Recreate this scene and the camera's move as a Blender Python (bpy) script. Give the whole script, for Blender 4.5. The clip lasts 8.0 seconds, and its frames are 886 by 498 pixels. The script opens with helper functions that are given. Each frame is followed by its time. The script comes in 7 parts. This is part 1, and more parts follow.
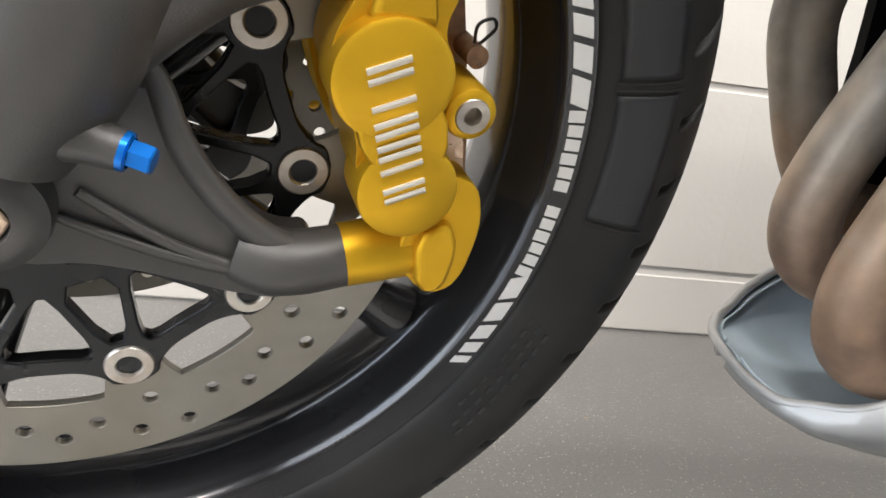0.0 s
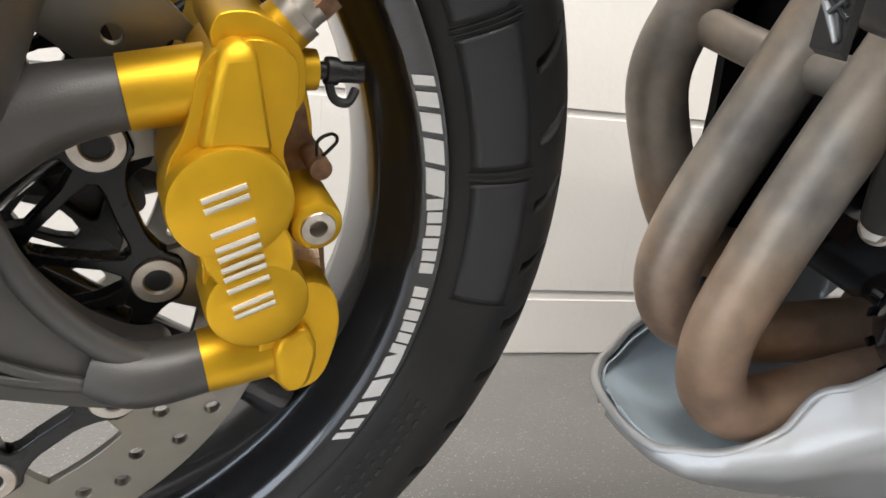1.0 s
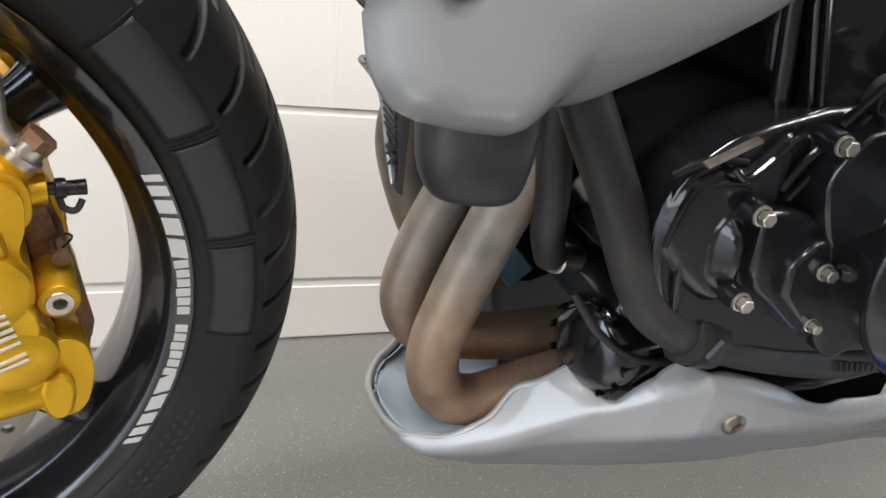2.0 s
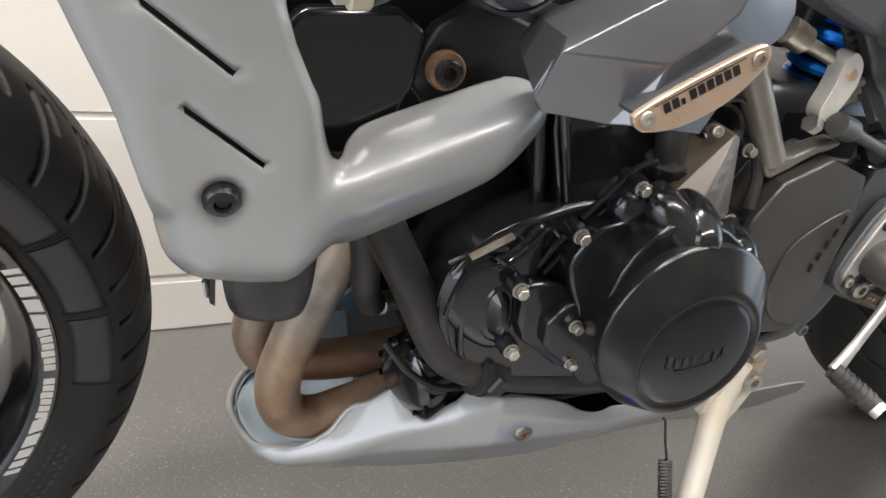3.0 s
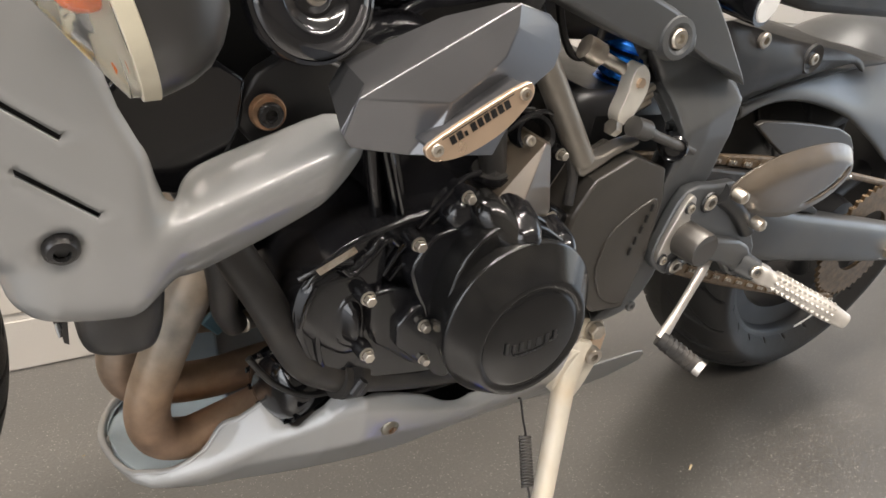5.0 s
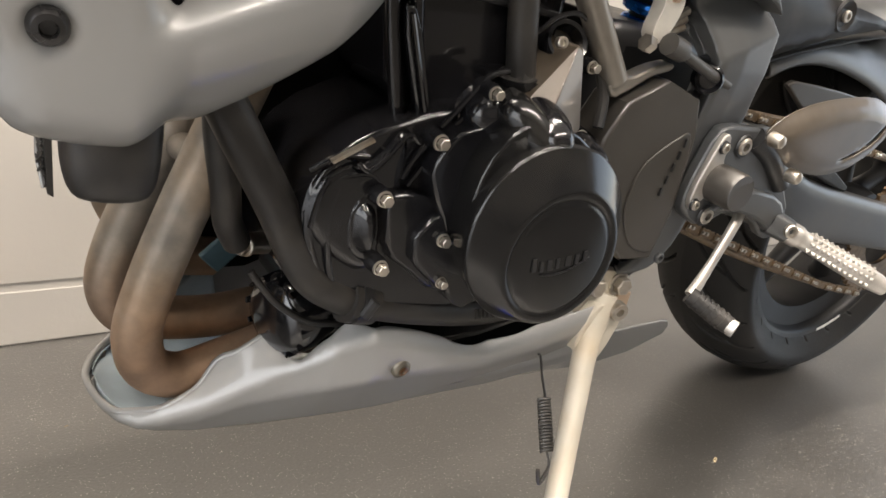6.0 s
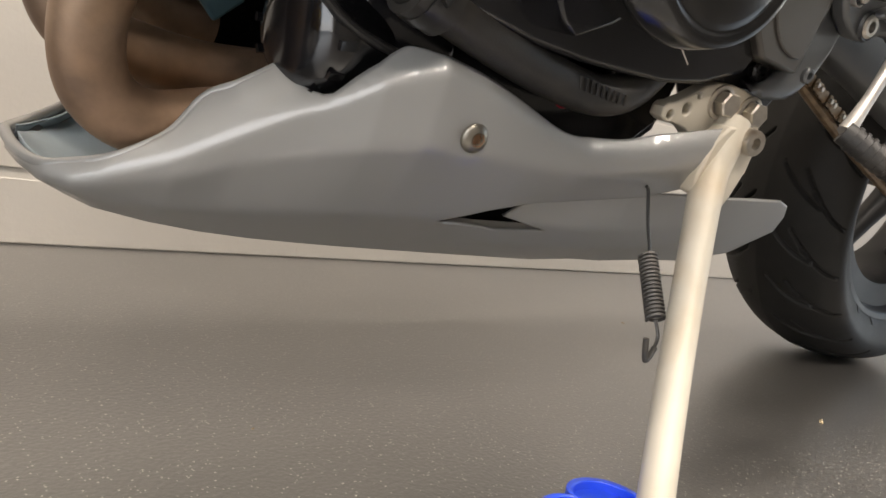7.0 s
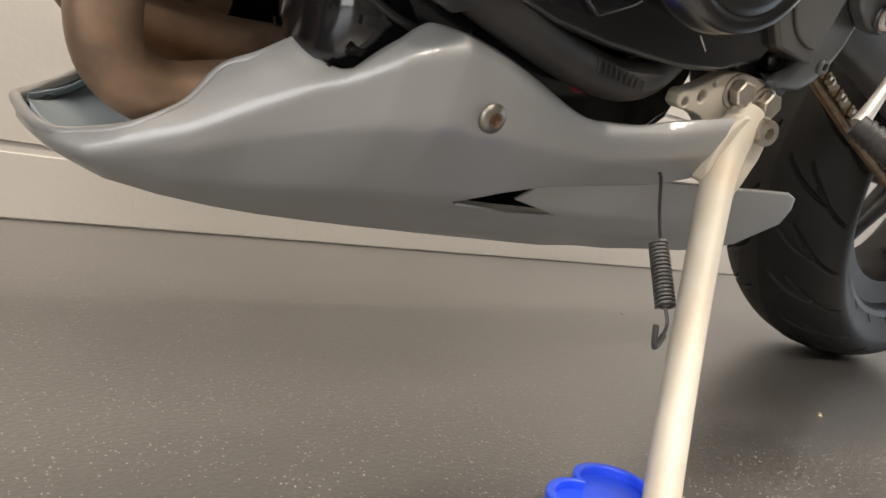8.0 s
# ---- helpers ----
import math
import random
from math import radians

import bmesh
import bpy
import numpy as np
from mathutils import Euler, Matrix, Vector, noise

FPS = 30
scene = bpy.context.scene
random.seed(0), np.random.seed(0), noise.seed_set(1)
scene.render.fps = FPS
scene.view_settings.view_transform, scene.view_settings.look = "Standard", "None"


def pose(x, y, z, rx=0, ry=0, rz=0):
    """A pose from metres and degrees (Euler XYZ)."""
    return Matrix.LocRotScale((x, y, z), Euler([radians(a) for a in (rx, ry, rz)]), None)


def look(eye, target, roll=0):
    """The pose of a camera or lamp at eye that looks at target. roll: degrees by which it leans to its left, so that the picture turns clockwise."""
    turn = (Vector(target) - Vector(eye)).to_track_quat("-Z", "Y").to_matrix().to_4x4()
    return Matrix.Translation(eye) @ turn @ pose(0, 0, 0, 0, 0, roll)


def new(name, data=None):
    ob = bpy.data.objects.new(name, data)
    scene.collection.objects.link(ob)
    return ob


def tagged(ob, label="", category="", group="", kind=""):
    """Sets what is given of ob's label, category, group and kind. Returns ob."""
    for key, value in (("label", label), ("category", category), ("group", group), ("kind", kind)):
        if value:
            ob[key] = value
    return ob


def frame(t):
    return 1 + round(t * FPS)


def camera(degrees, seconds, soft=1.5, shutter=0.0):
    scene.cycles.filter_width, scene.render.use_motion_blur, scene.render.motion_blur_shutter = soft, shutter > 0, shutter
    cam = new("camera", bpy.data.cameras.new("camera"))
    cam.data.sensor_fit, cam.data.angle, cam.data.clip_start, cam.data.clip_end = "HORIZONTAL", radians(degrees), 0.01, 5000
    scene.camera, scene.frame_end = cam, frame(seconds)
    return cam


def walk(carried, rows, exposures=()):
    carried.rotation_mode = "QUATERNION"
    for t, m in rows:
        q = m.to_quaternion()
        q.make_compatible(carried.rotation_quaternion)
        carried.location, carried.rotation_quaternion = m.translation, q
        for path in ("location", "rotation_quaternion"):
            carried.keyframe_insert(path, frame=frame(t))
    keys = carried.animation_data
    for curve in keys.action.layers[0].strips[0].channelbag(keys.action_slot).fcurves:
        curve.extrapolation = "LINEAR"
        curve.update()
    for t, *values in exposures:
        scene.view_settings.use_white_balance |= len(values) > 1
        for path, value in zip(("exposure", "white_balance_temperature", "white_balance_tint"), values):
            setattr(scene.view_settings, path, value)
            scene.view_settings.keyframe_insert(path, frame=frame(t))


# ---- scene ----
cam = camera(62.04, 8.0, soft=1.6)
PATH = [
    (0, (-0.2899, -0.5, 0.3288), (0.1583, 1.3897, -0.1487), 7.20),
    (0.5, (-0.2721, -0.4906, 0.3504), (0.2987, 1.377, -0.0812), 6.45),
    (1, (-0.2644, -0.5058, 0.3703), (0.3662, 1.341, -0.0674), 5.38),
    (1.5, (-0.2476, -0.5585, 0.4137), (0.4701, 1.2461, -0.0643), 5.03),
    (2, (-0.1969, -0.626, 0.4568), (0.6247, 1.1165, -0.0803), 5.47),
    (2.2, (-0.191, -0.6541, 0.4788), (0.6751, 1.0561, -0.0914), 5.79),
    (3.3, (-0.1727, -0.7247, 0.6059), (0.8949, 0.8145, -0.095), 7.02),
    (3.5, (-0.1753, -0.7349, 0.6198), (0.9327, 0.7732, -0.0859), 6.85),
    (4, (-0.1923, -0.7587, 0.6572), (0.9775, 0.7083, -0.0353), 5.86),
    (4.2, (-0.1942, -0.7649, 0.6655), (0.9962, 0.6894, -0.0186), 5.48),
    (5.3, (-0.1636, -0.7585, 0.5807), (1.1105, 0.6417, -0.0643), 4.97),
    (5.5, (-0.158, -0.7536, 0.5683), (1.1211, 0.6435, -0.0738), 5.09),
    (6, (-0.1719, -0.7483, 0.4848), (1.108, 0.7002, -0.0287), 6.07),
    (6.5, (-0.1516, -0.6778, 0.3282), (1.1171, 0.8307, -0.0102), 7.64),
    (7, (-0.1015, -0.6115, 0.2122), (1.2303, 0.8554, -0.0608), 9.96),
    (7.5, (-0.1088, -0.5844, 0.1613), (1.2528, 0.86, -0.0833), 11.21),
    (8, (-0.109, -0.6025, 0.2032), (1.2395, 0.8452, -0.0894), 11.48),
]
walk(cam, [(t, look(eye, target, roll)) for t, eye, target, roll in PATH], [(0.0, 0.52, 6050, 10), (1.2, 0.42, 6050, 10), (2.1, 0.42, 6000, 10), (3.3, 0.22, 6250, 11), (4.2, 0.10, 6500, 11), (5.3, 0.20, 6700, 12), (8.0, 0.12, 6850, 12)])

# ---- world and light ----
world = bpy.data.worlds.new("daylight")
scene.world = world
world.use_nodes = True
wn, wl = world.node_tree.nodes, world.node_tree.links
sky = wn.new("ShaderNodeTexSky")
sky.sky_type, sky.sun_disc = "NISHITA", False
sky.sun_elevation, sky.sun_rotation = radians(35), radians(70)
wl.new(sky.outputs[0], wn["Background"].inputs[0])
wn["Background"].inputs[1].default_value = 0.12
scene.view_settings.exposure = 0.0


def area(name, m, sx, sy, watts, colour):
    lamp = bpy.data.lights.new(name, "AREA")
    lamp.shape, lamp.size, lamp.size_y, lamp.energy, lamp.color = "RECTANGLE", sx, sy, watts, colour
    ob = new(name, lamp)
    ob.matrix_world = m
    return ob


# ceiling tubes over the bay, and the sky's light in the open door
TUBES = [(-0.9, -1.9), (0.9, -1.9), (-0.9, -0.55), (0.9, -0.55)]
for tx, ty in TUBES:
    area("tube_lamp", pose(tx, ty, 2.36), 1.5, 0.09, 57, (1.0, 0.935, 0.855))
area("door_daylight", pose(4.2, -1.6, 1.1, 0, 90, 0), 2.0, 2.6, 24, (0.72, 0.85, 1.0))
area("front_daylight", pose(-2.5, -1.15, 1.1, 0, -90, 0), 2.0, 2.3, 62, (0.93, 0.96, 1.0))


# ---- materials ----
def mat(name, base, rough=0.5, metal=0.0, coat=0.0, var=0.12, scale=30.0, bump=0.05, fine=400.0, rvar=0.12, dirt=None, dirt_amount=0.35, spec=0.5):
    """Painted, cast or rubber surface with patches at one scale and grain at another."""
    m = bpy.data.materials.new(name)
    m.use_nodes = True
    n, l = m.node_tree.nodes, m.node_tree.links
    b = n["Principled BSDF"]
    tc = n.new("ShaderNodeTexCoord")
    a, g = n.new("ShaderNodeTexNoise"), n.new("ShaderNodeTexNoise")
    a.inputs["Scale"].default_value, a.inputs["Detail"].default_value = scale, 6
    g.inputs["Scale"].default_value, g.inputs["Detail"].default_value = fine, 3
    l.new(tc.outputs["Object"], a.inputs["Vector"]), l.new(tc.outputs["Object"], g.inputs["Vector"])
    ramp = n.new("ShaderNodeValToRGB")
    lo, hi = [max(0, c * (1 - var)) for c in base], [min(1, c * (1 + var)) for c in base]
    ramp.color_ramp.elements[0].position, ramp.color_ramp.elements[1].position = 0.3, 0.7
    ramp.color_ramp.elements[0].color, ramp.color_ramp.elements[1].color = (*lo, 1), (*hi, 1)
    l.new(a.outputs["Fac"], ramp.inputs[0])
    colour = ramp.outputs[0]
    if dirt:
        d = n.new("ShaderNodeTexNoise")
        d.inputs["Scale"].default_value, d.inputs["Detail"].default_value = scale * 0.6, 8
        l.new(tc.outputs["Object"], d.inputs["Vector"])
        dr = n.new("ShaderNodeValToRGB")
        dr.color_ramp.elements[0].position, dr.color_ramp.elements[1].position = 0.48, 0.72
        dr.color_ramp.elements[1].color = (dirt_amount,) * 3 + (1,)
        l.new(d.outputs["Fac"], dr.inputs[0])
        mix = n.new("ShaderNodeMix")
        mix.data_type = "RGBA"
        l.new(dr.outputs[0], mix.inputs[0]), l.new(colour, mix.inputs[6])
        mix.inputs[7].default_value = (*dirt, 1)
        colour = mix.outputs[2]
    l.new(colour, b.inputs["Base Color"])
    rr = n.new("ShaderNodeMapRange")
    rr.inputs["To Min"].default_value, rr.inputs["To Max"].default_value = max(0.02, rough - rvar), min(1, rough + rvar)
    l.new(a.outputs["Fac"], rr.inputs["Value"]), l.new(rr.outputs[0], b.inputs["Roughness"])
    bp = n.new("ShaderNodeBump")
    bp.inputs["Strength"].default_value, bp.inputs["Distance"].default_value = bump, 0.001
    l.new(g.outputs["Fac"], bp.inputs["Height"]), l.new(bp.outputs[0], b.inputs["Normal"])
    b.inputs["Metallic"].default_value = metal
    b.inputs["Coat Weight"].default_value, b.inputs["Coat Roughness"].default_value = coat, 0.06
    b.inputs["Specular IOR Level"].default_value = spec
    return m


PAINT = mat("silver_grey_paint", (0.275, 0.274, 0.268), 0.50, 0.28, 0.8, var=0.04, scale=9, bump=0.02, fine=1800, rvar=0.04)
WHEEL = mat("satin_black_wheel_paint", (0.018, 0.018, 0.020), 0.17, 0.25, 0.4, var=0.2, scale=16, bump=0.03, fine=900, rvar=0.08, dirt=(0.05, 0.047, 0.042), dirt_amount=0.3)
PAINT_IN = mat("painted_inner_face", (0.40, 0.48, 0.53), 0.5, 0.1, 0.0, var=0.06, scale=20, dirt=(0.2, 0.18, 0.15))
GOLD = mat("gold_anodised_alloy", (0.66, 0.385, 0.012), 0.45, 0.75, 0.0, var=0.06, scale=40, bump=0.06, fine=1500, dirt=(0.35, 0.2, 0.02), dirt_amount=0.25)
FORK = mat("dark_grey_cast_alloy", (0.080, 0.075, 0.069), 0.44, 0.35, 0.0, var=0.14, scale=25, bump=0.14, fine=1600, dirt=(0.115, 0.105, 0.093))
BLACK = mat("gloss_black_paint", (0.006, 0.006, 0.007), 0.16, 0.0, 0.5, var=0.3, scale=18, bump=0.02, fine=700, rvar=0.08)
ENGINE = mat("black_engine_casting", (0.008, 0.008, 0.0092), 0.15, 0.0, 0.25, spec=0.38, var=0.3, scale=30, bump=0.05, fine=600, rvar=0.06, dirt=(0.02, 0.018, 0.015), dirt_amount=0.2)
COVER = mat("satin_black_cover", (0.006, 0.006, 0.0063), 0.16, 0.0, 0.10, spec=0.4, var=0.2, scale=30, bump=0.06, fine=900, rvar=0.06, dirt=(0.03, 0.028, 0.024), dirt_amount=0.3)
# satin black with its brownish sheen painted into the base colour
COVER_GREY = mat("sheen_toned_satin_cover", (0.056, 0.051, 0.045), 0.32, 0.25, 0.1, var=0.15, scale=14, bump=0.06, fine=900, rvar=0.05, dirt=(0.05, 0.045, 0.038), dirt_amount=0.4)
# near-black for added sheets that stand in for shade in deep gaps
VOID = mat("near_black_cavity_shade", (0.003, 0.003, 0.003), 0.8, 0.0, 0.0, var=0.3, scale=30, bump=0.1, spec=0.1)
SATIN = mat("satin_black_alloy", (0.018, 0.018, 0.019), 0.34, 0.2, 0.0, var=0.2, scale=25, bump=0.08, fine=900, dirt=(0.07, 0.065, 0.055), dirt_amount=0.3)
PLASTIC = mat("matt_black_plastic", (0.014, 0.0135, 0.0135), 0.44, 0.0, 0.0, spec=0.4, var=0.2, scale=30, bump=0.15, fine=1200, dirt=(0.09, 0.08, 0.07), dirt_amount=0.4)
GRAPHITE = mat("graphite_frame_paint", (0.098, 0.101, 0.103), 0.37, 0.5, 0.0, var=0.08, scale=20, bump=0.05, fine=1400, dirt=(0.19, 0.17, 0.14), dirt_amount=0.2)
BLOCK = mat("milled_grey_alloy", (0.135, 0.135, 0.140), 0.33, 0.80, 0.0, var=0.05, scale=12, bump=0.04, fine=900)
STEEL = mat("brushed_disc_steel", (0.255, 0.238, 0.205), 0.40, 0.85, 0.0, var=0.12, scale=30, bump=0.08, fine=900, dirt=(0.2, 0.16, 0.1))
BOLT = mat("zinc_plated_steel", (0.50, 0.46, 0.40), 0.36, 0.9, 0.0, var=0.15, scale=90, bump=0.08, fine=900, dirt=(0.2, 0.12, 0.06), dirt_amount=0.5)
BOLT_DARK = mat("black_oxide_steel", (0.035, 0.034, 0.034), 0.28, 0.7, 0.0, var=0.2, scale=90, bump=0.05)
RUST = mat("rusty_steel", (0.22, 0.13, 0.075), 0.6, 0.5, 0.0, var=0.4, scale=160, bump=0.25, fine=900, dirt=(0.30, 0.12, 0.04), dirt_amount=0.7)
RUBBER = mat("tyre_rubber", (0.0105, 0.0102, 0.0098), 0.54, 0.0, 0.0, spec=0.33, var=0.2, scale=14, bump=0.22, fine=1500, dirt=(0.035, 0.031, 0.027), dirt_amount=0.4)
RUBBER_FLAT = mat("smooth_sidewall_rubber", (0.022, 0.022, 0.023), 0.40, 0.0, 0.0, spec=0.4, var=0.15, scale=20, bump=0.2, fine=1500)
HOSE = mat("hose_rubber", (0.022, 0.0205, 0.019), 0.46, 0.0, 0.0, spec=0.4, var=0.2, scale=40, bump=0.2, fine=900, dirt=(0.075, 0.064, 0.052), dirt_amount=0.4)
STAND = mat("cream_silver_stand_paint", (0.50, 0.455, 0.375), 0.56, 0.08, 0.05, var=0.07, scale=30, bump=0.1, fine=900, dirt=(0.45, 0.30, 0.14), dirt_amount=0.35)
WHITE = mat("white_vinyl", (0.80, 0.79, 0.76), 0.45, 0.0, 0.0, var=0.03, scale=60, bump=0.02)
SILVER = mat("raised_silver_lettering", (0.72, 0.68, 0.60), 0.45, 0.5, 0.0, var=0.05, scale=80, bump=0.03)
BLUE = mat("blue_anodised_alloy", (0.01, 0.19, 0.72), 0.25, 0.6, 0.2, var=0.1, scale=60, bump=0.03)
PUCK = mat("blue_plastic", (0.015, 0.075, 0.72), 0.38, 0.0, 0.1, var=0.08, scale=30, bump=0.06, dirt=(0.12, 0.18, 0.5), dirt_amount=0.3)
LAMP_BODY = mat("smooth_black_lamp_plastic", (0.030, 0.029, 0.028), 0.34, 0.0, 0.1, var=0.1, scale=30, bump=0.01, fine=900, rvar=0.08)
REAR_PAINT = mat("dull_black_wheel_paint", (0.020, 0.020, 0.021), 0.42, 0.1, 0.0, var=0.2, scale=20, bump=0.05, fine=900, spec=0.35, dirt=(0.06, 0.055, 0.048), dirt_amount=0.4)
PLUG = mat("dull_teal_plastic", (0.06, 0.12, 0.15), 0.5, 0.0, 0.0, var=0.15, scale=40)
RED = mat("red_plastic", (0.55, 0.02, 0.05), 0.4, 0.0, 0.0, var=0.08, scale=30)
# tan in the base colour stands in for reflections on dark gloss
SMOKE = mat("smoked_gloss_tan_sheen", (0.080, 0.064, 0.048), 0.38, 0.22, 0.6, var=0.2, scale=20, bump=0.02, rvar=0.05)
CHAIN = mat("oily_chain_steel", (0.20, 0.14, 0.085), 0.45, 0.8, 0.0, var=0.3, scale=120, bump=0.2, dirt=(0.08, 0.05, 0.03), dirt_amount=0.6)
PEG = mat("grey_cast_peg", (0.52, 0.49, 0.45), 0.42, 0.7, 0.0, var=0.1, scale=60, bump=0.1, dirt=(0.2, 0.16, 0.12))
AMBER = mat("amber_bulb", (0.90, 0.16, 0.008), 0.25, 0.0, 0.3, var=0.1, scale=60, bump=0.0)
CREAM = mat("yellowed_lens_edge", (0.55, 0.50, 0.38), 0.35, 0.0, 0.2, var=0.08, scale=60, bump=0.05)
BRASS = mat("brass_plate", (0.62, 0.46, 0.33), 0.3, 0.75, 0.0, var=0.06, scale=50, bump=0.03)
CARRIER = mat("black_anodised_carrier", (0.004, 0.004, 0.0044), 0.28, 0.0, 0.0, var=0.2, scale=30, bump=0.04, spec=0.35)
DUSTY = mat("dusty_grey_steel", (0.22, 0.20, 0.172), 0.40, 0.55, 0.0, var=0.12, scale=40, bump=0.08, dirt=(0.15, 0.13, 0.105))
CHROME = mat("bright_reflector_plating", (0.86, 0.85, 0.82), 0.22, 0.9, 0.0, var=0.03, scale=60, bump=0.1, fine=500)
WOOD = mat("wood_chip", (0.42, 0.33, 0.2), 0.7, 0.0, 0.0, var=0.2, scale=90, bump=0.2)


def exhaust_material():
    """Stainless pipe, browned by heat: straw and blue bands at one scale, soot at another."""
    m = mat("heat_browned_steel", (0.26, 0.215, 0.17), 0.52, 0.55, 0.0, var=0.15, scale=26, bump=0.1, fine=700)
    n, l = m.node_tree.nodes, m.node_tree.links
    b = n["Principled BSDF"]
    old = b.inputs["Base Color"].links[0].from_socket
    tc = n.new("ShaderNodeTexCoord")
    ns = n.new("ShaderNodeTexNoise")
    ns.inputs["Scale"].default_value, ns.inputs["Detail"].default_value = 11, 5
    l.new(tc.outputs["Object"], ns.inputs["Vector"])
    r = n.new("ShaderNodeValToRGB")
    e = r.color_ramp.elements
    e[0].position, e[0].color = 0.36, (0.12, 0.117, 0.113, 1)
    e[1].position, e[1].color = 0.68, (0.34, 0.25, 0.17, 1)
    mid = r.color_ramp.elements.new(0.5)
    mid.color = (0.265, 0.235, 0.20, 1)
    l.new(ns.outputs["Fac"], r.inputs[0])
    mix = n.new("ShaderNodeMix")
    mix.data_type = "RGBA"
    mix.inputs[0].default_value = 0.85
    l.new(old, mix.inputs[6]), l.new(r.outputs[0], mix.inputs[7])
    # orange heat tint round the tight lower bends
    sep, band, ease, tint = n.new("ShaderNodeSeparateXYZ"), n.new("ShaderNodeMapRange"), n.new("ShaderNodeMath"), n.new("ShaderNodeMix")
    l.new(tc.outputs["Object"], sep.inputs[0]), l.new(sep.outputs[2], band.inputs["Value"])
    band.inputs["From Min"].default_value, band.inputs["From Max"].default_value = 0.330, 0.245
    ease.operation = "MULTIPLY"
    l.new(band.outputs[0], ease.inputs[0]), l.new(ns.outputs["Fac"], ease.inputs[1])
    tint.data_type = "RGBA"
    l.new(ease.outputs[0], tint.inputs[0]), l.new(mix.outputs[2], tint.inputs[6])
    tint.inputs[7].default_value = (0.44, 0.225, 0.10, 1)
    l.new(tint.outputs[2], b.inputs["Base Color"])
    return m


EXHAUST = exhaust_material()


def glass_material():
    m = bpy.data.materials.new("clear_lens_plastic")
    m.use_nodes = True
    b = m.node_tree.nodes["Principled BSDF"]
    b.inputs["Base Color"].default_value = (0.93, 0.94, 0.92, 1)
    b.inputs["Roughness"].default_value = 0.10
    b.inputs["Transmission Weight"].default_value = 0.96
    b.inputs["IOR"].default_value = 1.45
    return m


LENS = glass_material()


def floor_material():
    """Grey resin floor with pale flakes, slightly glossy, dull in patches."""
    m = mat("grey_resin_floor", (0.066, 0.062, 0.056), 0.34, 0.0, 1.0, var=0.10, scale=2.2, bump=0.9, fine=280, rvar=0.07, dirt=(0.045, 0.042, 0.038), dirt_amount=0.5, spec=1.0)
    m.node_tree.nodes["Principled BSDF"].inputs["Coat Roughness"].default_value = 0.30
    m.node_tree.nodes["Principled BSDF"].inputs["Coat IOR"].default_value = 1.75
    n, l = m.node_tree.nodes, m.node_tree.links
    b = n["Principled BSDF"]
    old = b.inputs["Base Color"].links[0].from_socket
    tc = n.new("ShaderNodeTexCoord")
    for scale, size, amount in ((310.0, 0.20, 0.75), (125.0, 0.09, 0.95)):
        v = n.new("ShaderNodeTexVoronoi")
        v.inputs["Scale"].default_value = scale
        l.new(tc.outputs["Object"], v.inputs["Vector"])
        near = n.new("ShaderNodeMath")
        near.operation, near.inputs[1].default_value = "LESS_THAN", size
        l.new(v.outputs["Distance"], near.inputs[0])
        pick = n.new("ShaderNodeSeparateColor")
        l.new(v.outputs["Color"], pick.inputs[0])
        some = n.new("ShaderNodeMath")
        some.operation, some.inputs[1].default_value = "GREATER_THAN", 0.62
        l.new(pick.outputs[0], some.inputs[0])
        both = n.new("ShaderNodeMath")
        both.operation = "MULTIPLY"
        l.new(near.outputs[0], both.inputs[0]), l.new(some.outputs[0], both.inputs[1])
        fac = n.new("ShaderNodeMath")
        fac.operation, fac.inputs[1].default_value = "MULTIPLY", amount
        l.new(both.outputs[0], fac.inputs[0])
        mix = n.new("ShaderNodeMix")
        mix.data_type = "RGBA"
        l.new(fac.outputs[0], mix.inputs[0]), l.new(old, mix.inputs[6])
        mix.inputs[7].default_value = (0.62, 0.59, 0.53, 1)
        old = mix.outputs[2]
    l.new(old, b.inputs["Base Color"])
    return m


def mottle(m, scale, lo, hi):
    """Fine dark and light grain over a material's colour."""
    n, l = m.node_tree.nodes, m.node_tree.links
    b = n["Principled BSDF"]
    old = b.inputs["Base Color"].links[0].from_socket
    tc, ns, rng, mul = n.new("ShaderNodeTexCoord"), n.new("ShaderNodeTexNoise"), n.new("ShaderNodeMapRange"), n.new("ShaderNodeVectorMath")
    ns.inputs["Scale"].default_value, ns.inputs["Detail"].default_value = scale, 4
    l.new(tc.outputs["Object"], ns.inputs["Vector"]), l.new(ns.outputs["Fac"], rng.inputs["Value"])
    rng.inputs["From Min"].default_value, rng.inputs["From Max"].default_value = 0.33, 0.67
    rng.inputs["To Min"].default_value, rng.inputs["To Max"].default_value = lo, hi
    mul.operation = "SCALE"
    l.new(old, mul.inputs[0]), l.new(rng.outputs[0], mul.inputs["Scale"])
    l.new(mul.outputs[0], b.inputs["Base Color"])


FLOOR = floor_material()
mottle(EXHAUST, 60.0, 0.85, 1.15)
mottle(FLOOR, 260.0, 0.72, 1.28)
mottle(FLOOR, 9.0, 0.92, 1.08)
WALL = mat("cream_masonry_paint", (0.420, 0.390, 0.349), 0.50, 0.0, 0.0, var=0.03, scale=4, bump=0.5, fine=90, rvar=0.08, dirt=(0.40, 0.355, 0.30), dirt_amount=0.35)
# dark tone for the unseen wall, chosen to dim reflections in glossy black
DIM = mat("dark_unseen_wall", (0.12, 0.112, 0.10), 0.7, 0.0, 0.0, var=0.1, scale=2, bump=0.3, fine=60)
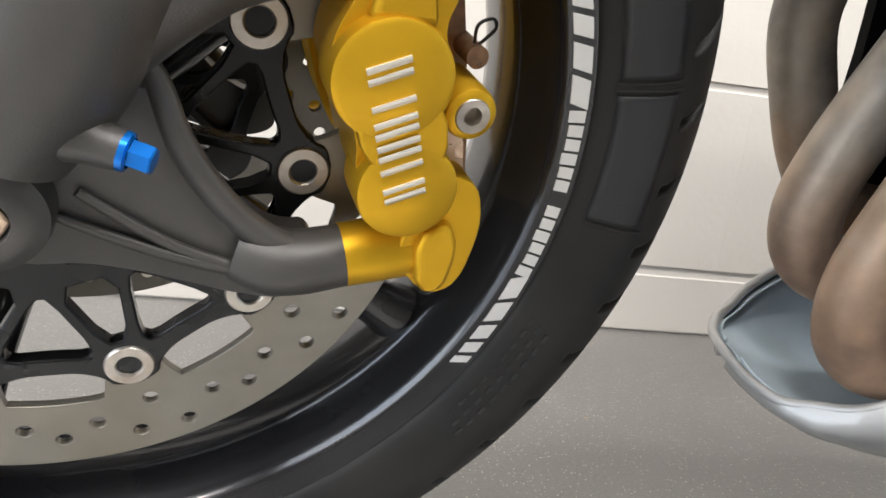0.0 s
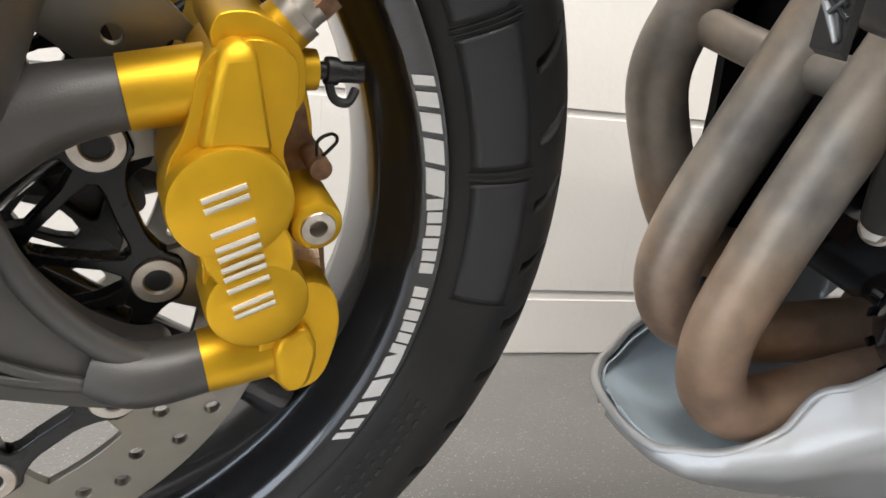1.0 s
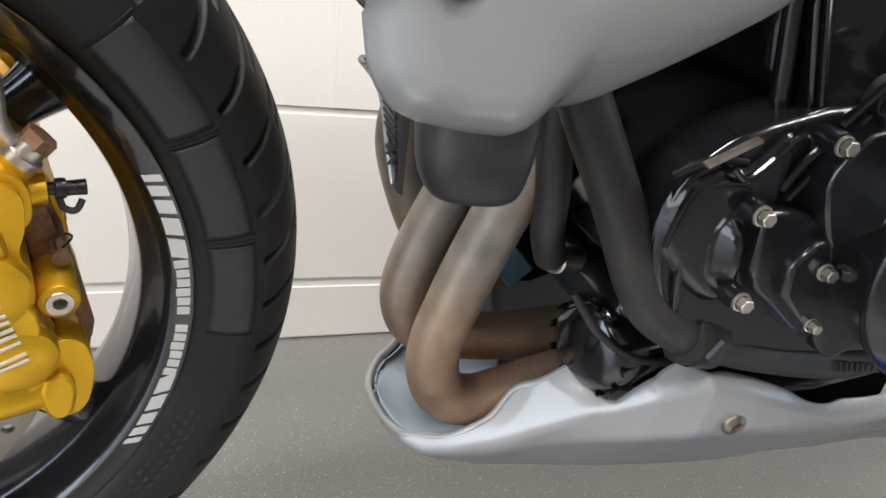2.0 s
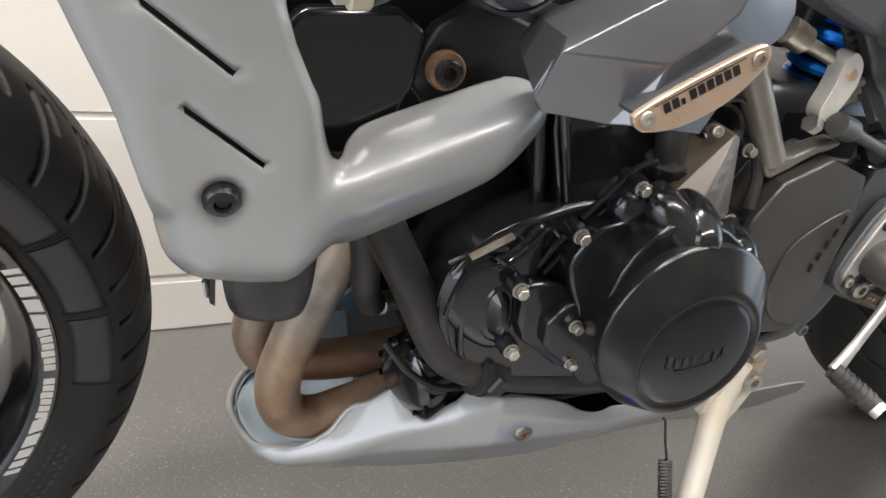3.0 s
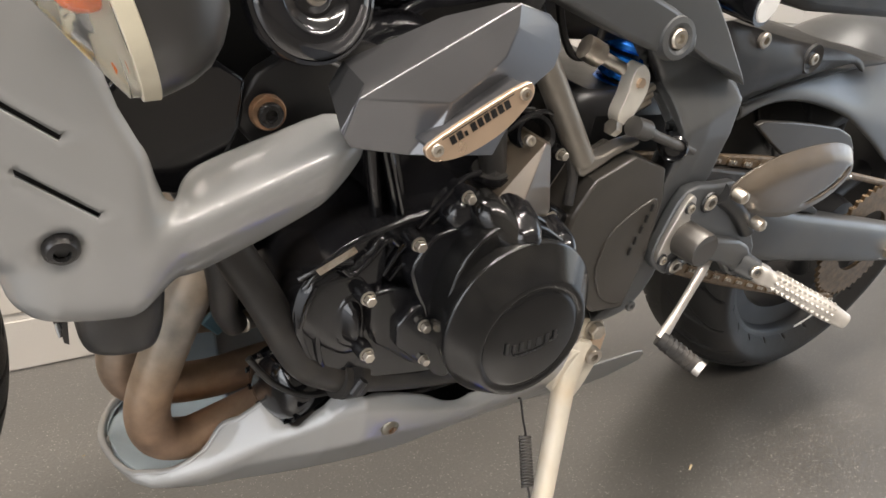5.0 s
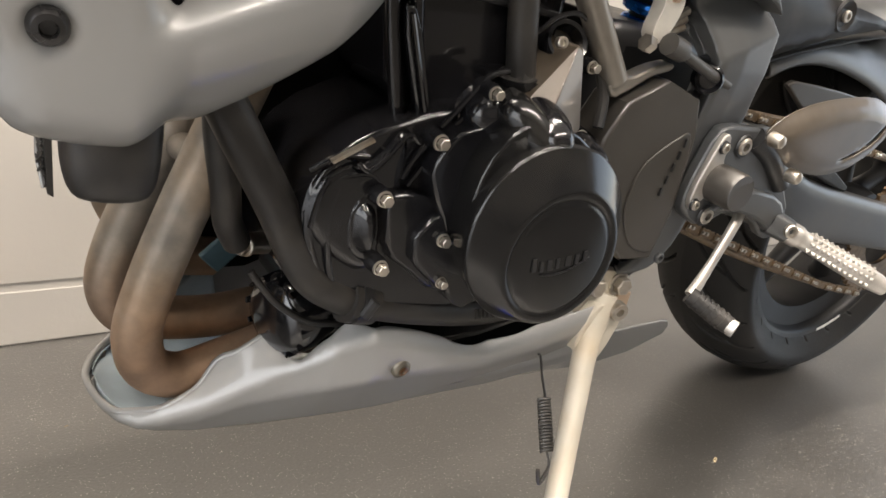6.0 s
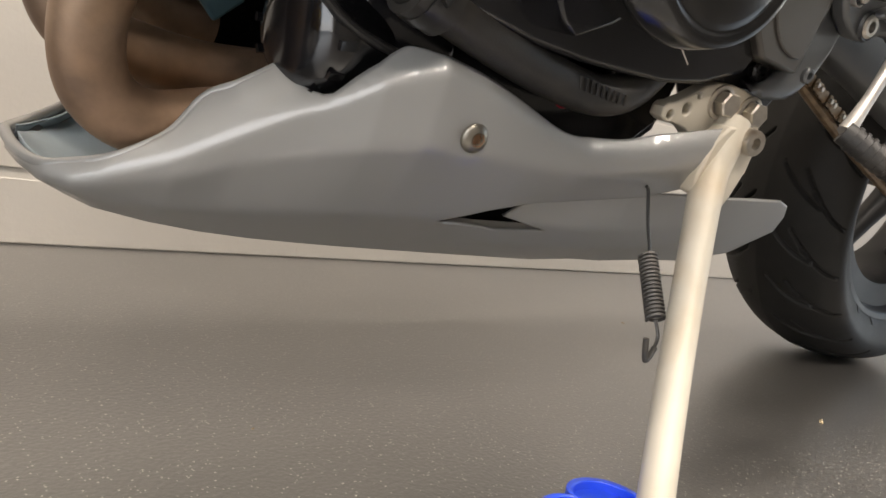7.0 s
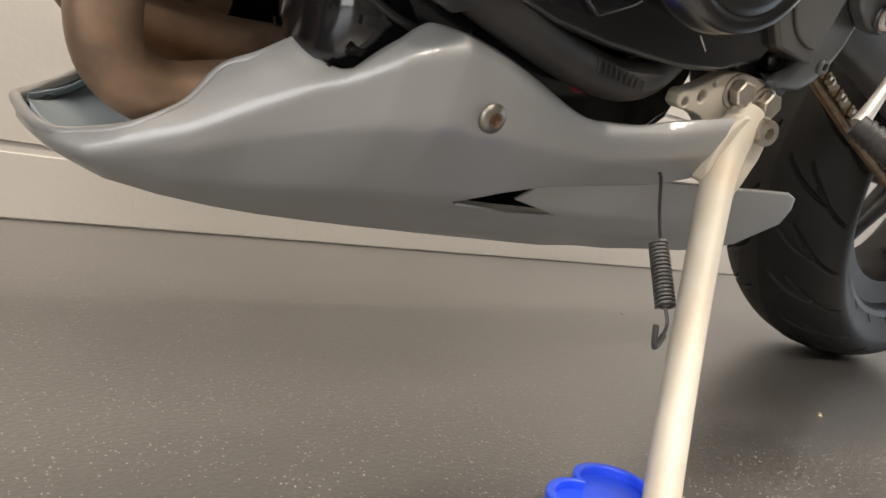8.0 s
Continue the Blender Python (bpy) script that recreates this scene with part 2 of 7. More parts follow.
PLASTER = mat("white_ceiling_paint", (0.78, 0.76, 0.72), 0.8, 0.0, 0.0, var=0.03, scale=3, bump=0.2, fine=80)


# ---- mesh helpers ----
def finish(bm, name, material, sharp=35.0):
    me = bpy.data.meshes.new(name)
    bmesh.ops.recalc_face_normals(bm, faces=bm.faces)
    bm.to_mesh(me)
    bm.free()
    me.materials.append(material)
    me.shade_smooth()
    me.set_sharp_from_angle(angle=radians(sharp))
    return me


def part(name, bm, material, parent, label="", m=None, bevel=0.0, solid=0.0, sharp=35.0, offset=0.0):
    """One mesh object under a thing or a part."""
    ob = new(name, finish(bm, name, material, sharp))
    ob.parent = parent
    if m is not None:
        ob.matrix_basis = m
    if solid:
        mod = ob.modifiers.new("thick", "SOLIDIFY")
        mod.thickness, mod.offset = solid, offset
    if bevel:
        mod = ob.modifiers.new("edge", "BEVEL")
        mod.width, mod.segments, mod.limit_method, mod.angle_limit = bevel, 2, "ANGLE", radians(40)
    if label:
        ob["label"] = label
    return ob


def smooth_line(points, steps=8, closed=False):
    """A rounded line through the points (Catmull-Rom); points may carry a radius as last number."""
    p = [np.array(q, float) for q in points]
    n = len(p)
    out = []
    for i in range(n if closed else n - 1):
        a, b, c, d = (p[(i + k) % n] if closed else p[min(max(i + k, 0), n - 1)] for k in (-1, 0, 1, 2))
        for s in range(steps):
            t = s / steps
            out.append(0.5 * (2 * b + (c - a) * t + (2 * a - 5 * b + 4 * c - d) * t * t + (3 * b - a - 3 * c + d) * t ** 3))
    if not closed:
        out.append(p[-1])
    return out


def rounded(outline, times=2):
    """Cuts the corners of a closed outline."""
    p = [np.array(q, float) for q in outline]
    for _ in range(times):
        p = [q for a, b in zip(p, p[1:] + p[:1]) for q in (0.78 * a + 0.22 * b, 0.22 * a + 0.78 * b)]
    return p


def tube(points, radius=0.01, around=16, steps=8, flat=1.0, caps=True):
    """A pipe along a rounded line. points: x, y, z and, if wanted, a radius of its own."""
    line = smooth_line([(*p, radius) if len(p) == 3 else p for p in points], steps)
    bm = bmesh.new()
    rings, up = [], None
    for i, q in enumerate(line):
        a, b = line[max(i - 1, 0)][:3], line[min(i + 1, len(line) - 1)][:3]
        way = Vector(b - a).normalized()
        if up is None:
            up = way.orthogonal().normalized()
        side = way.cross(up).normalized()
        up = side.cross(way).normalized()
        rings.append([bm.verts.new(Vector(q[:3]) + float(q[3]) * (math.cos(2 * math.pi * k / around) * up + flat * math.sin(2 * math.pi * k / around) * side)) for k in range(around)])
    for r, s in zip(rings, rings[1:]):
        for k in range(around):
            bm.faces.new((r[k], r[(k + 1) % around], s[(k + 1) % around], s[k]))
    if caps:
        bm.faces.new(rings[0][::-1]), bm.faces.new(rings[-1])
    return bm


def lathe(profile, m=None, around=48, closed=False):
    """Turns (radius, height) pairs round the z axis, then lays the result at the pose m."""
    bm = bmesh.new()
    rings = []
    for r, h in profile:
        if r < 1e-6:
            rings.append([bm.verts.new((0, 0, h))])
        else:
            rings.append([bm.verts.new((r * math.cos(2 * math.pi * k / around), r * math.sin(2 * math.pi * k / around), h)) for k in range(around)])
    pairs = list(zip(rings, rings[1:])) + ([(rings[-1], rings[0])] if closed else [])
    for r, s in pairs:
        for k in range(around):
            j = (k + 1) % around
            if len(r) == 1 and len(s) > 1:
                bm.faces.new((r[0], s[j], s[k]))
            elif len(s) == 1 and len(r) > 1:
                bm.faces.new((r[k], r[j], s[0]))
            elif len(r) > 1:
                bm.faces.new((r[k], r[j], s[j], s[k]))
    if m is not None:
        bm.transform(m)
    return bm


def aim(place, way):
    """The pose whose z axis points along way."""
    return Matrix.Translation(place) @ Vector(way).to_track_quat("Z", "Y").to_matrix().to_4x4()


def box(x0, y0, z0, x1, y1, z1, m=None):
    bm = bmesh.new()
    bmesh.ops.create_cube(bm, size=1, matrix=Matrix.LocRotScale(((x0 + x1) / 2, (y0 + y1) / 2, (z0 + z1) / 2), None, (x1 - x0, y1 - y0, z1 - z0)))
    if m is not None:
        bm.transform(m)
    return bm


def join(*some):
    """One bmesh out of several."""
    bm = some[0]
    for other in some[1:]:
        me = bpy.data.meshes.new("scrap")
        other.to_mesh(me)
        other.free()
        bm.from_mesh(me)
        bpy.data.meshes.remove(me)
    return bm


def inside(p, loop):
    """Which of the points lie in the loop."""
    q, r = loop, np.roll(loop, -1, 0)
    x, y = p[:, :1], p[:, 1:]
    cross = ((q[:, 1] > y) != (r[:, 1] > y)) & (x < (r[:, 0] - q[:, 0]) * (y - q[:, 1]) / (r[:, 1] - q[:, 1] + 1e-12) + q[:, 0])
    return cross.sum(1) % 2 == 1


def edge_distance(p, loop):
    """How far each point is from the loop."""
    a, d = loop, np.roll(loop, -1, 0) - loop
    t = np.clip(((p[:, None] - a) * d).sum(-1) / np.maximum((d * d).sum(-1), 1e-12), 0, 1)
    return np.linalg.norm(p[:, None] - a - t[..., None] * d, axis=-1).min(1)


def sheet(outline, holes=(), place=None, step=0.01, smooth=2, rims=()):
    """A sheet within an outline, with holes, of small triangles. place(points, distance to the edge) gives the places in space."""
    from mathutils.geometry import delaunay_2d_cdt
    loop = np.array(rounded(outline, smooth) if smooth else outline)
    holes = [np.array(h) for h in holes]
    lo, hi = loop.min(0), loop.max(0)
    xs, ys = np.arange(lo[0] + step / 2, hi[0], step), np.arange(lo[1] + step / 2, hi[1], step)
    g = np.array([(x + (0.5 * step if j % 2 else 0), y) for j, y in enumerate(ys) for x in xs]) if step < 1 else np.zeros((0, 2))
    if len(g):
        g = g[inside(g, loop) & (edge_distance(g, loop) > 0.4 * step + max(rims, default=0))]
    if rims:
        # even rows along the edge, so that it rolls over cleanly
        nxt = np.roll(loop, -1, 0)
        loop = np.concatenate([a + (c - a) * np.arange(n)[:, None] / n for a, c in zip(loop, nxt) for n in [max(1, int(np.ceil(np.linalg.norm(c - a) / (0.8 * step))))]])
        way = np.roll(loop, -1, 0) - np.roll(loop, 1, 0)
        way /= np.maximum(np.linalg.norm(way, axis=1, keepdims=True), 1e-9)
        for r in rims:
            for turn in (1, -1):
                q = loop + turn * r * np.stack([-way[:, 1], way[:, 0]], -1)
                q = q[inside(q, loop)]
                q = q[edge_distance(q, loop) > 0.9 * r]
                g = np.concatenate([g, q])
    for h in holes:
        if len(g):
            g = g[~inside(g, h) & (edge_distance(g, h) > 0.4 * step)]
    verts, edges = [], []
    for lp in (loop, *holes):
        k = len(verts)
        verts += [Vector(p) for p in lp]
        edges += [(k + i, k + (i + 1) % len(lp)) for i in range(len(lp))]
    verts += [Vector(p) for p in g]
    v, _, f, *_ = delaunay_2d_cdt(verts, edges, [], 2 if holes else 1, 1e-6)
    flat = np.array([tuple(p) for p in v])
    tri = [t for t in f if len(t) >= 3]
    if holes:
        mid = np.array([flat[list(t)].mean(0) for t in tri])
        ok = inside(mid, loop)
        for h in holes:
            ok &= ~inside(mid, h)
        tri = [t for t, o in zip(tri, ok) if o]
    where = place(flat, edge_distance(flat, loop))
    bm = bmesh.new()
    vs = [bm.verts.new(p) for p in where]
    for t in tri:
        bm.faces.new([vs[i] for i in t])
    bmesh.ops.delete(bm, geom=[q for q in bm.verts if not q.link_faces], context="VERTS")
    return bm


def ring(cx, cy, r, n=20, start=0.0):
    return [(cx + r * math.cos(start + 2 * math.pi * k / n), cy + r * math.sin(start + 2 * math.pi * k / n)) for k in range(n)]


def slab(outline, depth0, depth1, axis="y", holes=(), smooth=2):
    """A flat plate with an outline: in x and z from y=depth0 to depth1, or (axis z) in x and y."""
    def place(p, d):
        z = np.full(len(p), depth0)
        return np.stack([p[:, 0], z, p[:, 1]] if axis == "y" else [p[:, 0], p[:, 1], z], -1)
    bm = sheet(outline, holes, place, 9, smooth)
    got = bmesh.ops.extrude_face_region(bm, geom=bm.faces[:])
    shift = (0, depth1 - depth0, 0) if axis == "y" else (0, 0, depth1 - depth0)
    bmesh.ops.translate(bm, vec=shift, verts=[g for g in got["geom"] if isinstance(g, bmesh.types.BMVert)])
    return bm


def socket_bolt(r=0.006, h=0.006):
    """A round head with a six-sided socket, its face towards +z."""
    s = 0.5 * r
    return lathe([(0, h - 0.6 * r), (s, h - 0.6 * r), (s, h), (0.82 * r, h), (r, h - 0.18 * r), (r, 0)], None, 24)


def hex_bolt(r=0.007, h=0.006):
    """A hexagon head with a washer flange, its face towards +z."""
    head = lathe([(0, h), (0.86 * r, h), (r, h - 0.12 * r), (r, 0.25 * h)], None, 6)
    return join(head, lathe([(1.05 * r, 0.25 * h), (1.3 * r, 0.2 * h), (1.35 * r, 0)], None, 24))


def arc_sheet(r0, r1, a0, a1, h, skew=0.0, n=6):
    """A flat patch on a ring, from angle a0 to a1 in degrees."""
    bm = bmesh.new()
    rows = [[bm.verts.new((r * math.cos(radians(a0 + (a1 - a0) * k / n + s)), r * math.sin(radians(a0 + (a1 - a0) * k / n + s)), h)) for k in range(n + 1)] for r, s in ((r0, 0), (r1, skew))]
    for k in range(n):
        bm.faces.new((rows[0][k], rows[0][k + 1], rows[1][k + 1], rows[1][k]))
    got = bmesh.ops.extrude_face_region(bm, geom=bm.faces[:])
    bmesh.ops.translate(bm, vec=(0, 0, 0.0006), verts=[g for g in got["geom"] if isinstance(g, bmesh.types.BMVert)])
    return bm


# ---- setting ----
ROOM = Matrix.Translation((0, 0.418, 0)) @ pose(0, 0, 0, 0, 0, -3.575)


def setting(name, bm, material, label, m=ROOM, bevel=0.0):
    ob = new(name, finish(bm, name, material))
    ob.matrix_world = m
    if bevel:
        mod = ob.modifiers.new("edge", "BEVEL")
        mod.width, mod.segments = bevel, 2
    return tagged(ob, label, "structure", kind="structure")


def build_room():
    bm = bmesh.new()
    bmesh.ops.create_grid(bm, x_segments=60, y_segments=60, size=1, matrix=Matrix.LocRotScale((1.0, -1.5, 0), None, (6.0, 3.0, 1)))
    setting("floor", bm, FLOOR, "grey speckled resin garage floor, slightly glossy", Matrix())
    wall = setting("wall_north", box(-4.5, 0.0030, -0.05, 6.0, 0.16, 2.52), WALL, "cream painted blockwork wall behind the motorcycle")
    # unseen closing wall, added dark so the gloss parts mirror less light
    setting("wall_south", box(-4.5, -4.35, -0.05, 6.0, -4.2, 2.52), DIM, "unseen plain wall across the garage, kept dark to hold reflections down")
    setting("wall_west_pier", box(-2.75, -0.10, -0.05, -2.6, 0.012, 2.52), WALL, "cream wall beside the bright doorway")
    setting("wall_west_pier", box(-2.75, -4.2, -0.05, -2.6, -2.60, 2.52), WALL, "cream wall beside the bright doorway")
    setting("wall_west_head", box(-2.75, -2.60, 2.15, -2.6, -0.10, 2.52), WALL, "cream wall over the bright doorway")
    setting("wall_east_pier", box(4.5, -0.7, -0.05, 4.65, 0.012, 2.52), WALL, "cream wall beside the open garage door")
    setting("wall_east_pier", box(4.5, -4.2, -0.05, 4.65, -3.4, 2.52), WALL, "cream wall beside the open garage door")
    setting("wall_east_head", box(4.5, -3.4, 2.15, 4.65, -0.7, 2.52), WALL, "cream wall over the open garage door")
    setting("ceiling", box(-4.5, -4.35, 2.52, 6.0, 0.16, 2.6), PLASTER, "plain white garage ceiling")
    return wall


def build_tube_light(tx, ty):
    light = tagged(new("ceiling_light"), "white tube light fixed to the garage ceiling", "light", "ceiling tubes")
    light.location = (tx, ty, 2.42)
    part("housing", box(-0.8, -0.055, 0.02, 0.8, 0.055, 0.10), PLASTER, light, bevel=0.008)
    for x in (-0.77, 0.77):
        part("end_cap", box(x - 0.02, -0.05, -0.045, x + 0.02, 0.05, 0.02), PLASTER, light, bevel=0.005)
    return light


wall_north = build_room()
for tx, ty in TUBES:
    build_tube_light(tx, ty)

# ---- motorcycle: x runs to its tail, z up in its own leaning plane ----
LEAN, HEADING = 0.19, -0.118
bike = tagged(new("motorcycle"), "silver-grey sports motorcycle with gold calipers leaning on its side stand", "motorcycle")
bike.matrix_world = Matrix.Translation((0.0157, -0.0396, 0.0016)) @ Matrix.Rotation(HEADING, 4, "Z") @ Matrix.Rotation(LEAN, 4, "X")

# the front wheel, turned to the left: u backwards, v up, n out to the left
U, V, N = Vector((0.9624, 0.2668, -0.0513)), Vector((0.0793, -0.0954, 0.9923)), Vector((0.2598, -0.9590, -0.1129))
FRONT = Matrix.Translation((-0.3854, -0.1026, 0.3147)) @ Matrix((U, V, N)).transposed().to_4x4()
REAR = Matrix.Translation((1.11, 0, 0.313)) @ Matrix(((1, 0, 0), (0, 0, -1), (0, 1, 0))).to_4x4()


def tyre_mesh(half, grooves, around=1680, across=170):
    """A tyre turned round z with cut grooves. half: (height, radius) from bead to crown. grooves(angle in degrees, height) gives the depth."""
    prof = np.array(smooth_line(half, 8))
    prof = np.concatenate([prof, (prof * [-1, 1])[-2::-1]])
    run = np.r_[0, np.cumsum(np.linalg.norm(np.diff(prof, axis=0), axis=1))]
    s = np.linspace(0, run[-1], across)
    h, r = np.interp(s, run, prof[:, 0]), np.interp(s, run, prof[:, 1])
    nh, nr = np.gradient(r), -np.gradient(h)
    size = np.hypot(nh, nr)
    nh, nr = -nh / size * -1, -nr / size * -1
    sign = np.where(nr[across // 2] > 0, 1, -1)
    nh, nr = nh * sign, nr * sign
    a = np.arange(around) * 360 / around
    d = grooves(a[:, None], h[None, :], r[None, :])
    hh, rr = h[None] - d * nh[None], r[None] - d * nr[None]
    co = np.stack([rr * np.cos(np.radians(a))[:, None], rr * np.sin(np.radians(a))[:, None], hh], -1).reshape(-1, 3)
    i, j = np.meshgrid(np.arange(around), np.arange(across - 1), indexing="ij")
    k = (i + 1) % around
    faces = np.stack([i * across + j, k * across + j, k * across + j + 1, i * across + j + 1], -1).reshape(-1, 4)
    return co, faces


def tyre(name, half, grooves, parent, label):
    co, faces = tyre_mesh(half, grooves)
    me = bpy.data.meshes.new(name)
    me.from_pydata(co.tolist(), [], faces.tolist())
    me.materials.append(RUBBER)
    me.shade_smooth()
    ob = new(name, me)
    ob.parent = parent
    ob["label"] = label
    return ob


FRONT_HALF = [(0.040, 0.2270), (0.0500, 0.2305), (0.0548, 0.2345), (0.060, 0.2440), (0.0640, 0.2590), (0.0628, 0.2715), (0.0578, 0.2830), (0.0485, 0.2940), (0.0363, 0.3020), (0.02, 0.3075), (0, 0.3092)]
REAR_HALF = [(0.062, 0.2215), (0.072, 0.2255), (0.078, 0.234), (0.088, 0.252), (0.0905, 0.262), (0.087, 0.274), (0.077, 0.286), (0.06, 0.2975), (0.035, 0.308), (0, 0.313)]


def cut(angle, start, pitch, width, depth, live):
    """Depth of a groove repeated every pitch degrees, whose middle lies at start."""
    off = np.abs((angle - start + pitch / 2) % pitch - pitch / 2)
    return depth * np.clip(2.2 - 2.0 * off / width, 0, 1) * live


def front_grooves(a, h, r):
    n = np.abs(h)
    side = np.where(h > 0, 0, 7.5)
    d = cut(a, side - (n - 0.02) * 130, 7.5, 0.58, 0.0055, (n > 0.022) & (r > 0.2715))
    d = np.maximum(d, cut(a, side + 3.7 - (n - 0.03) * 130, 7.5, 0.52, 0.0055, (n > 0.020) & (n < 0.040)))
    return np.maximum(d, cut(a, side + 11 - (n - 0.01) * 200, 15, 0.6, 0.005, (n > 0.002) & (n < 0.020)))


def rear_grooves(a, h, r):
    n = np.abs(h)
    side = np.where(h > 0, 0, 9)
    d = cut(a, side + 18 * np.sqrt(np.clip(n, 0, 1) / 0.08), 15, 0.62, 0.0060, (n > 0.014) & (n < 0.066))
    d = np.maximum(d, cut(a, side + 7.5 + (n - 0.04) * 300, 15, 0.52, 0.0055, (n > 0.040) & (n < 0.079)))
    return np.maximum(d, cut(a, side + 11.5 + (n - 0.05) * 260, 15, 0.50, 0.0055, (n > 0.055) & (r > 0.270)))


def hoop(lip, well, half, around=96):
    """A cast rim: lips, shoulders and a well, closed all round."""
    near = [(lip, half - 0.002), (lip - 0.0018, half + 0.0012), (lip - 0.0035, half), (lip - 0.013, half - 0.001), (lip - 0.0160, half - 0.005),
            (lip - 0.0185, half - 0.010), (lip - 0.0205, half - 0.018), (well + 0.0015, half - 0.026), (well, half - 0.034)]
    far = [(r, -h) for r, h in reversed(near)]
    back = [(lip - 0.004, -half + 0.004), (lip - 0.010, -half + 0.012), (well + 0.009, -half * 0.3), (well + 0.009, half * 0.3), (lip - 0.010, half - 0.012), (lip - 0.004, half - 0.004)]
    return lathe(near + far + back, None, around, True)


def build_front_wheel():
    wheel = part("front_wheel", hoop(0.2323, 0.2050, 0.0505), WHEEL, bike, "gloss black cast front wheel", FRONT, sharp=50)
    tyre("tyre", FRONT_HALF, front_grooves, wheel, "black grooved front tyre")
    for k in range(5):
        a = radians(-32 + 72 * k)
        c, s = math.cos(a), math.sin(a)
        spoke = tube([(0.025 * c, 0.025 * s, 0.0, 0.022), (0.07 * c, 0.07 * s, 0.0, 0.017), (0.13 * c, 0.13 * s, 0.0, 0.0135), (0.180 * c, 0.180 * s, 0.0, 0.015), (0.210 * c, 0.210 * s, 0.0, 0.021)], around=14, flat=0.85)
        part("spoke", spoke, WHEEL, wheel)
    part("hub", lathe([(0.012, 0.05), (0.036, 0.05), (0.038, 0.044), (0.034, 0.02), (0.034, -0.02), (0.038, -0.044), (0.036, -0.05), (0.012, -0.05)], None, 40), BLACK, wheel)
    # rim decoration: slanted white bars and, between them, a row of small bars where the lettering stands
    top = [(27.2, 26.0), (25.2, 23.4), (22.6, 20.2), (19.3, 16.2), (15.4, 11.9)]
    for a0, a1 in top:
        part("rim_bar", arc_sheet(0.2195, 0.2288, a1, a0, 0.0500, -1.1), WHITE, wheel)
        part("rim_bar", arc_sheet(0.2195, 0.2288, -a0 - 1.6, -a1 - 1.6, 0.0500, 1.1), WHITE, wheel)
    for k in range(13):
        if k != 6:
            a = 10.9 - 1.83 * k
            part("letter_bar", arc_sheet(0.2208 if k % 3 else 0.2200, 0.2285, a - 1.45, a, 0.0500, -0.25), WHITE, wheel)
    # smooth fields on the sidewall, framed by raised ribs
    prof = np.array(smooth_line(FRONT_HALF, 8))
    for a0, a1 in ((-2.2, 13.0), (14.8, 29.6), (31.2, 46.0), (150, 165), (167, 182), (-118, -103), (-135, -120)):
        bm = bmesh.new()
        rows = []
        for r in np.linspace(0.2385, 0.2660, 7):
            h = np.interp(r, prof[:40, 1], prof[:40, 0]) + 0.0007
            rows.append([bm.verts.new((r * math.cos(radians(a)), r * math.sin(radians(a)), h)) for a in np.linspace(a0, a1, 24)])
        for p, q in zip(rows, rows[1:]):
            for k in range(23):
                bm.faces.new((p[k], p[k + 1], q[k + 1], q[k]))
        part("sidewall_field", bm, RUBBER_FLAT, wheel, solid=0.0008)
        for a in (a0 - 0.5, a1 + 0.5):
            rib = tube([(r * math.cos(radians(a)), r * math.sin(radians(a)), np.interp(r, prof[:40, 1], prof[:40, 0]) + 0.0002) for r in (0.2375, 0.2455, 0.2535, 0.2625, 0.2685)], 0.0008, 6, 3)
            part("sidewall_rib", rib, RUBBER, wheel)
    for row, r in enumerate((0.240, 0.2455, 0.251)):
        for k in range(9):
            a = -17 - 2.1 * k - 0.7 * row
            h = np.interp(r, prof[:40, 1], prof[:40, 0]) - 0.0001
            part("sidewall_marking", arc_sheet(r - 0.0014, r + 0.0014, a - 1.2, a, h, 0, 3), RUBBER_FLAT, wheel)
    return wheel


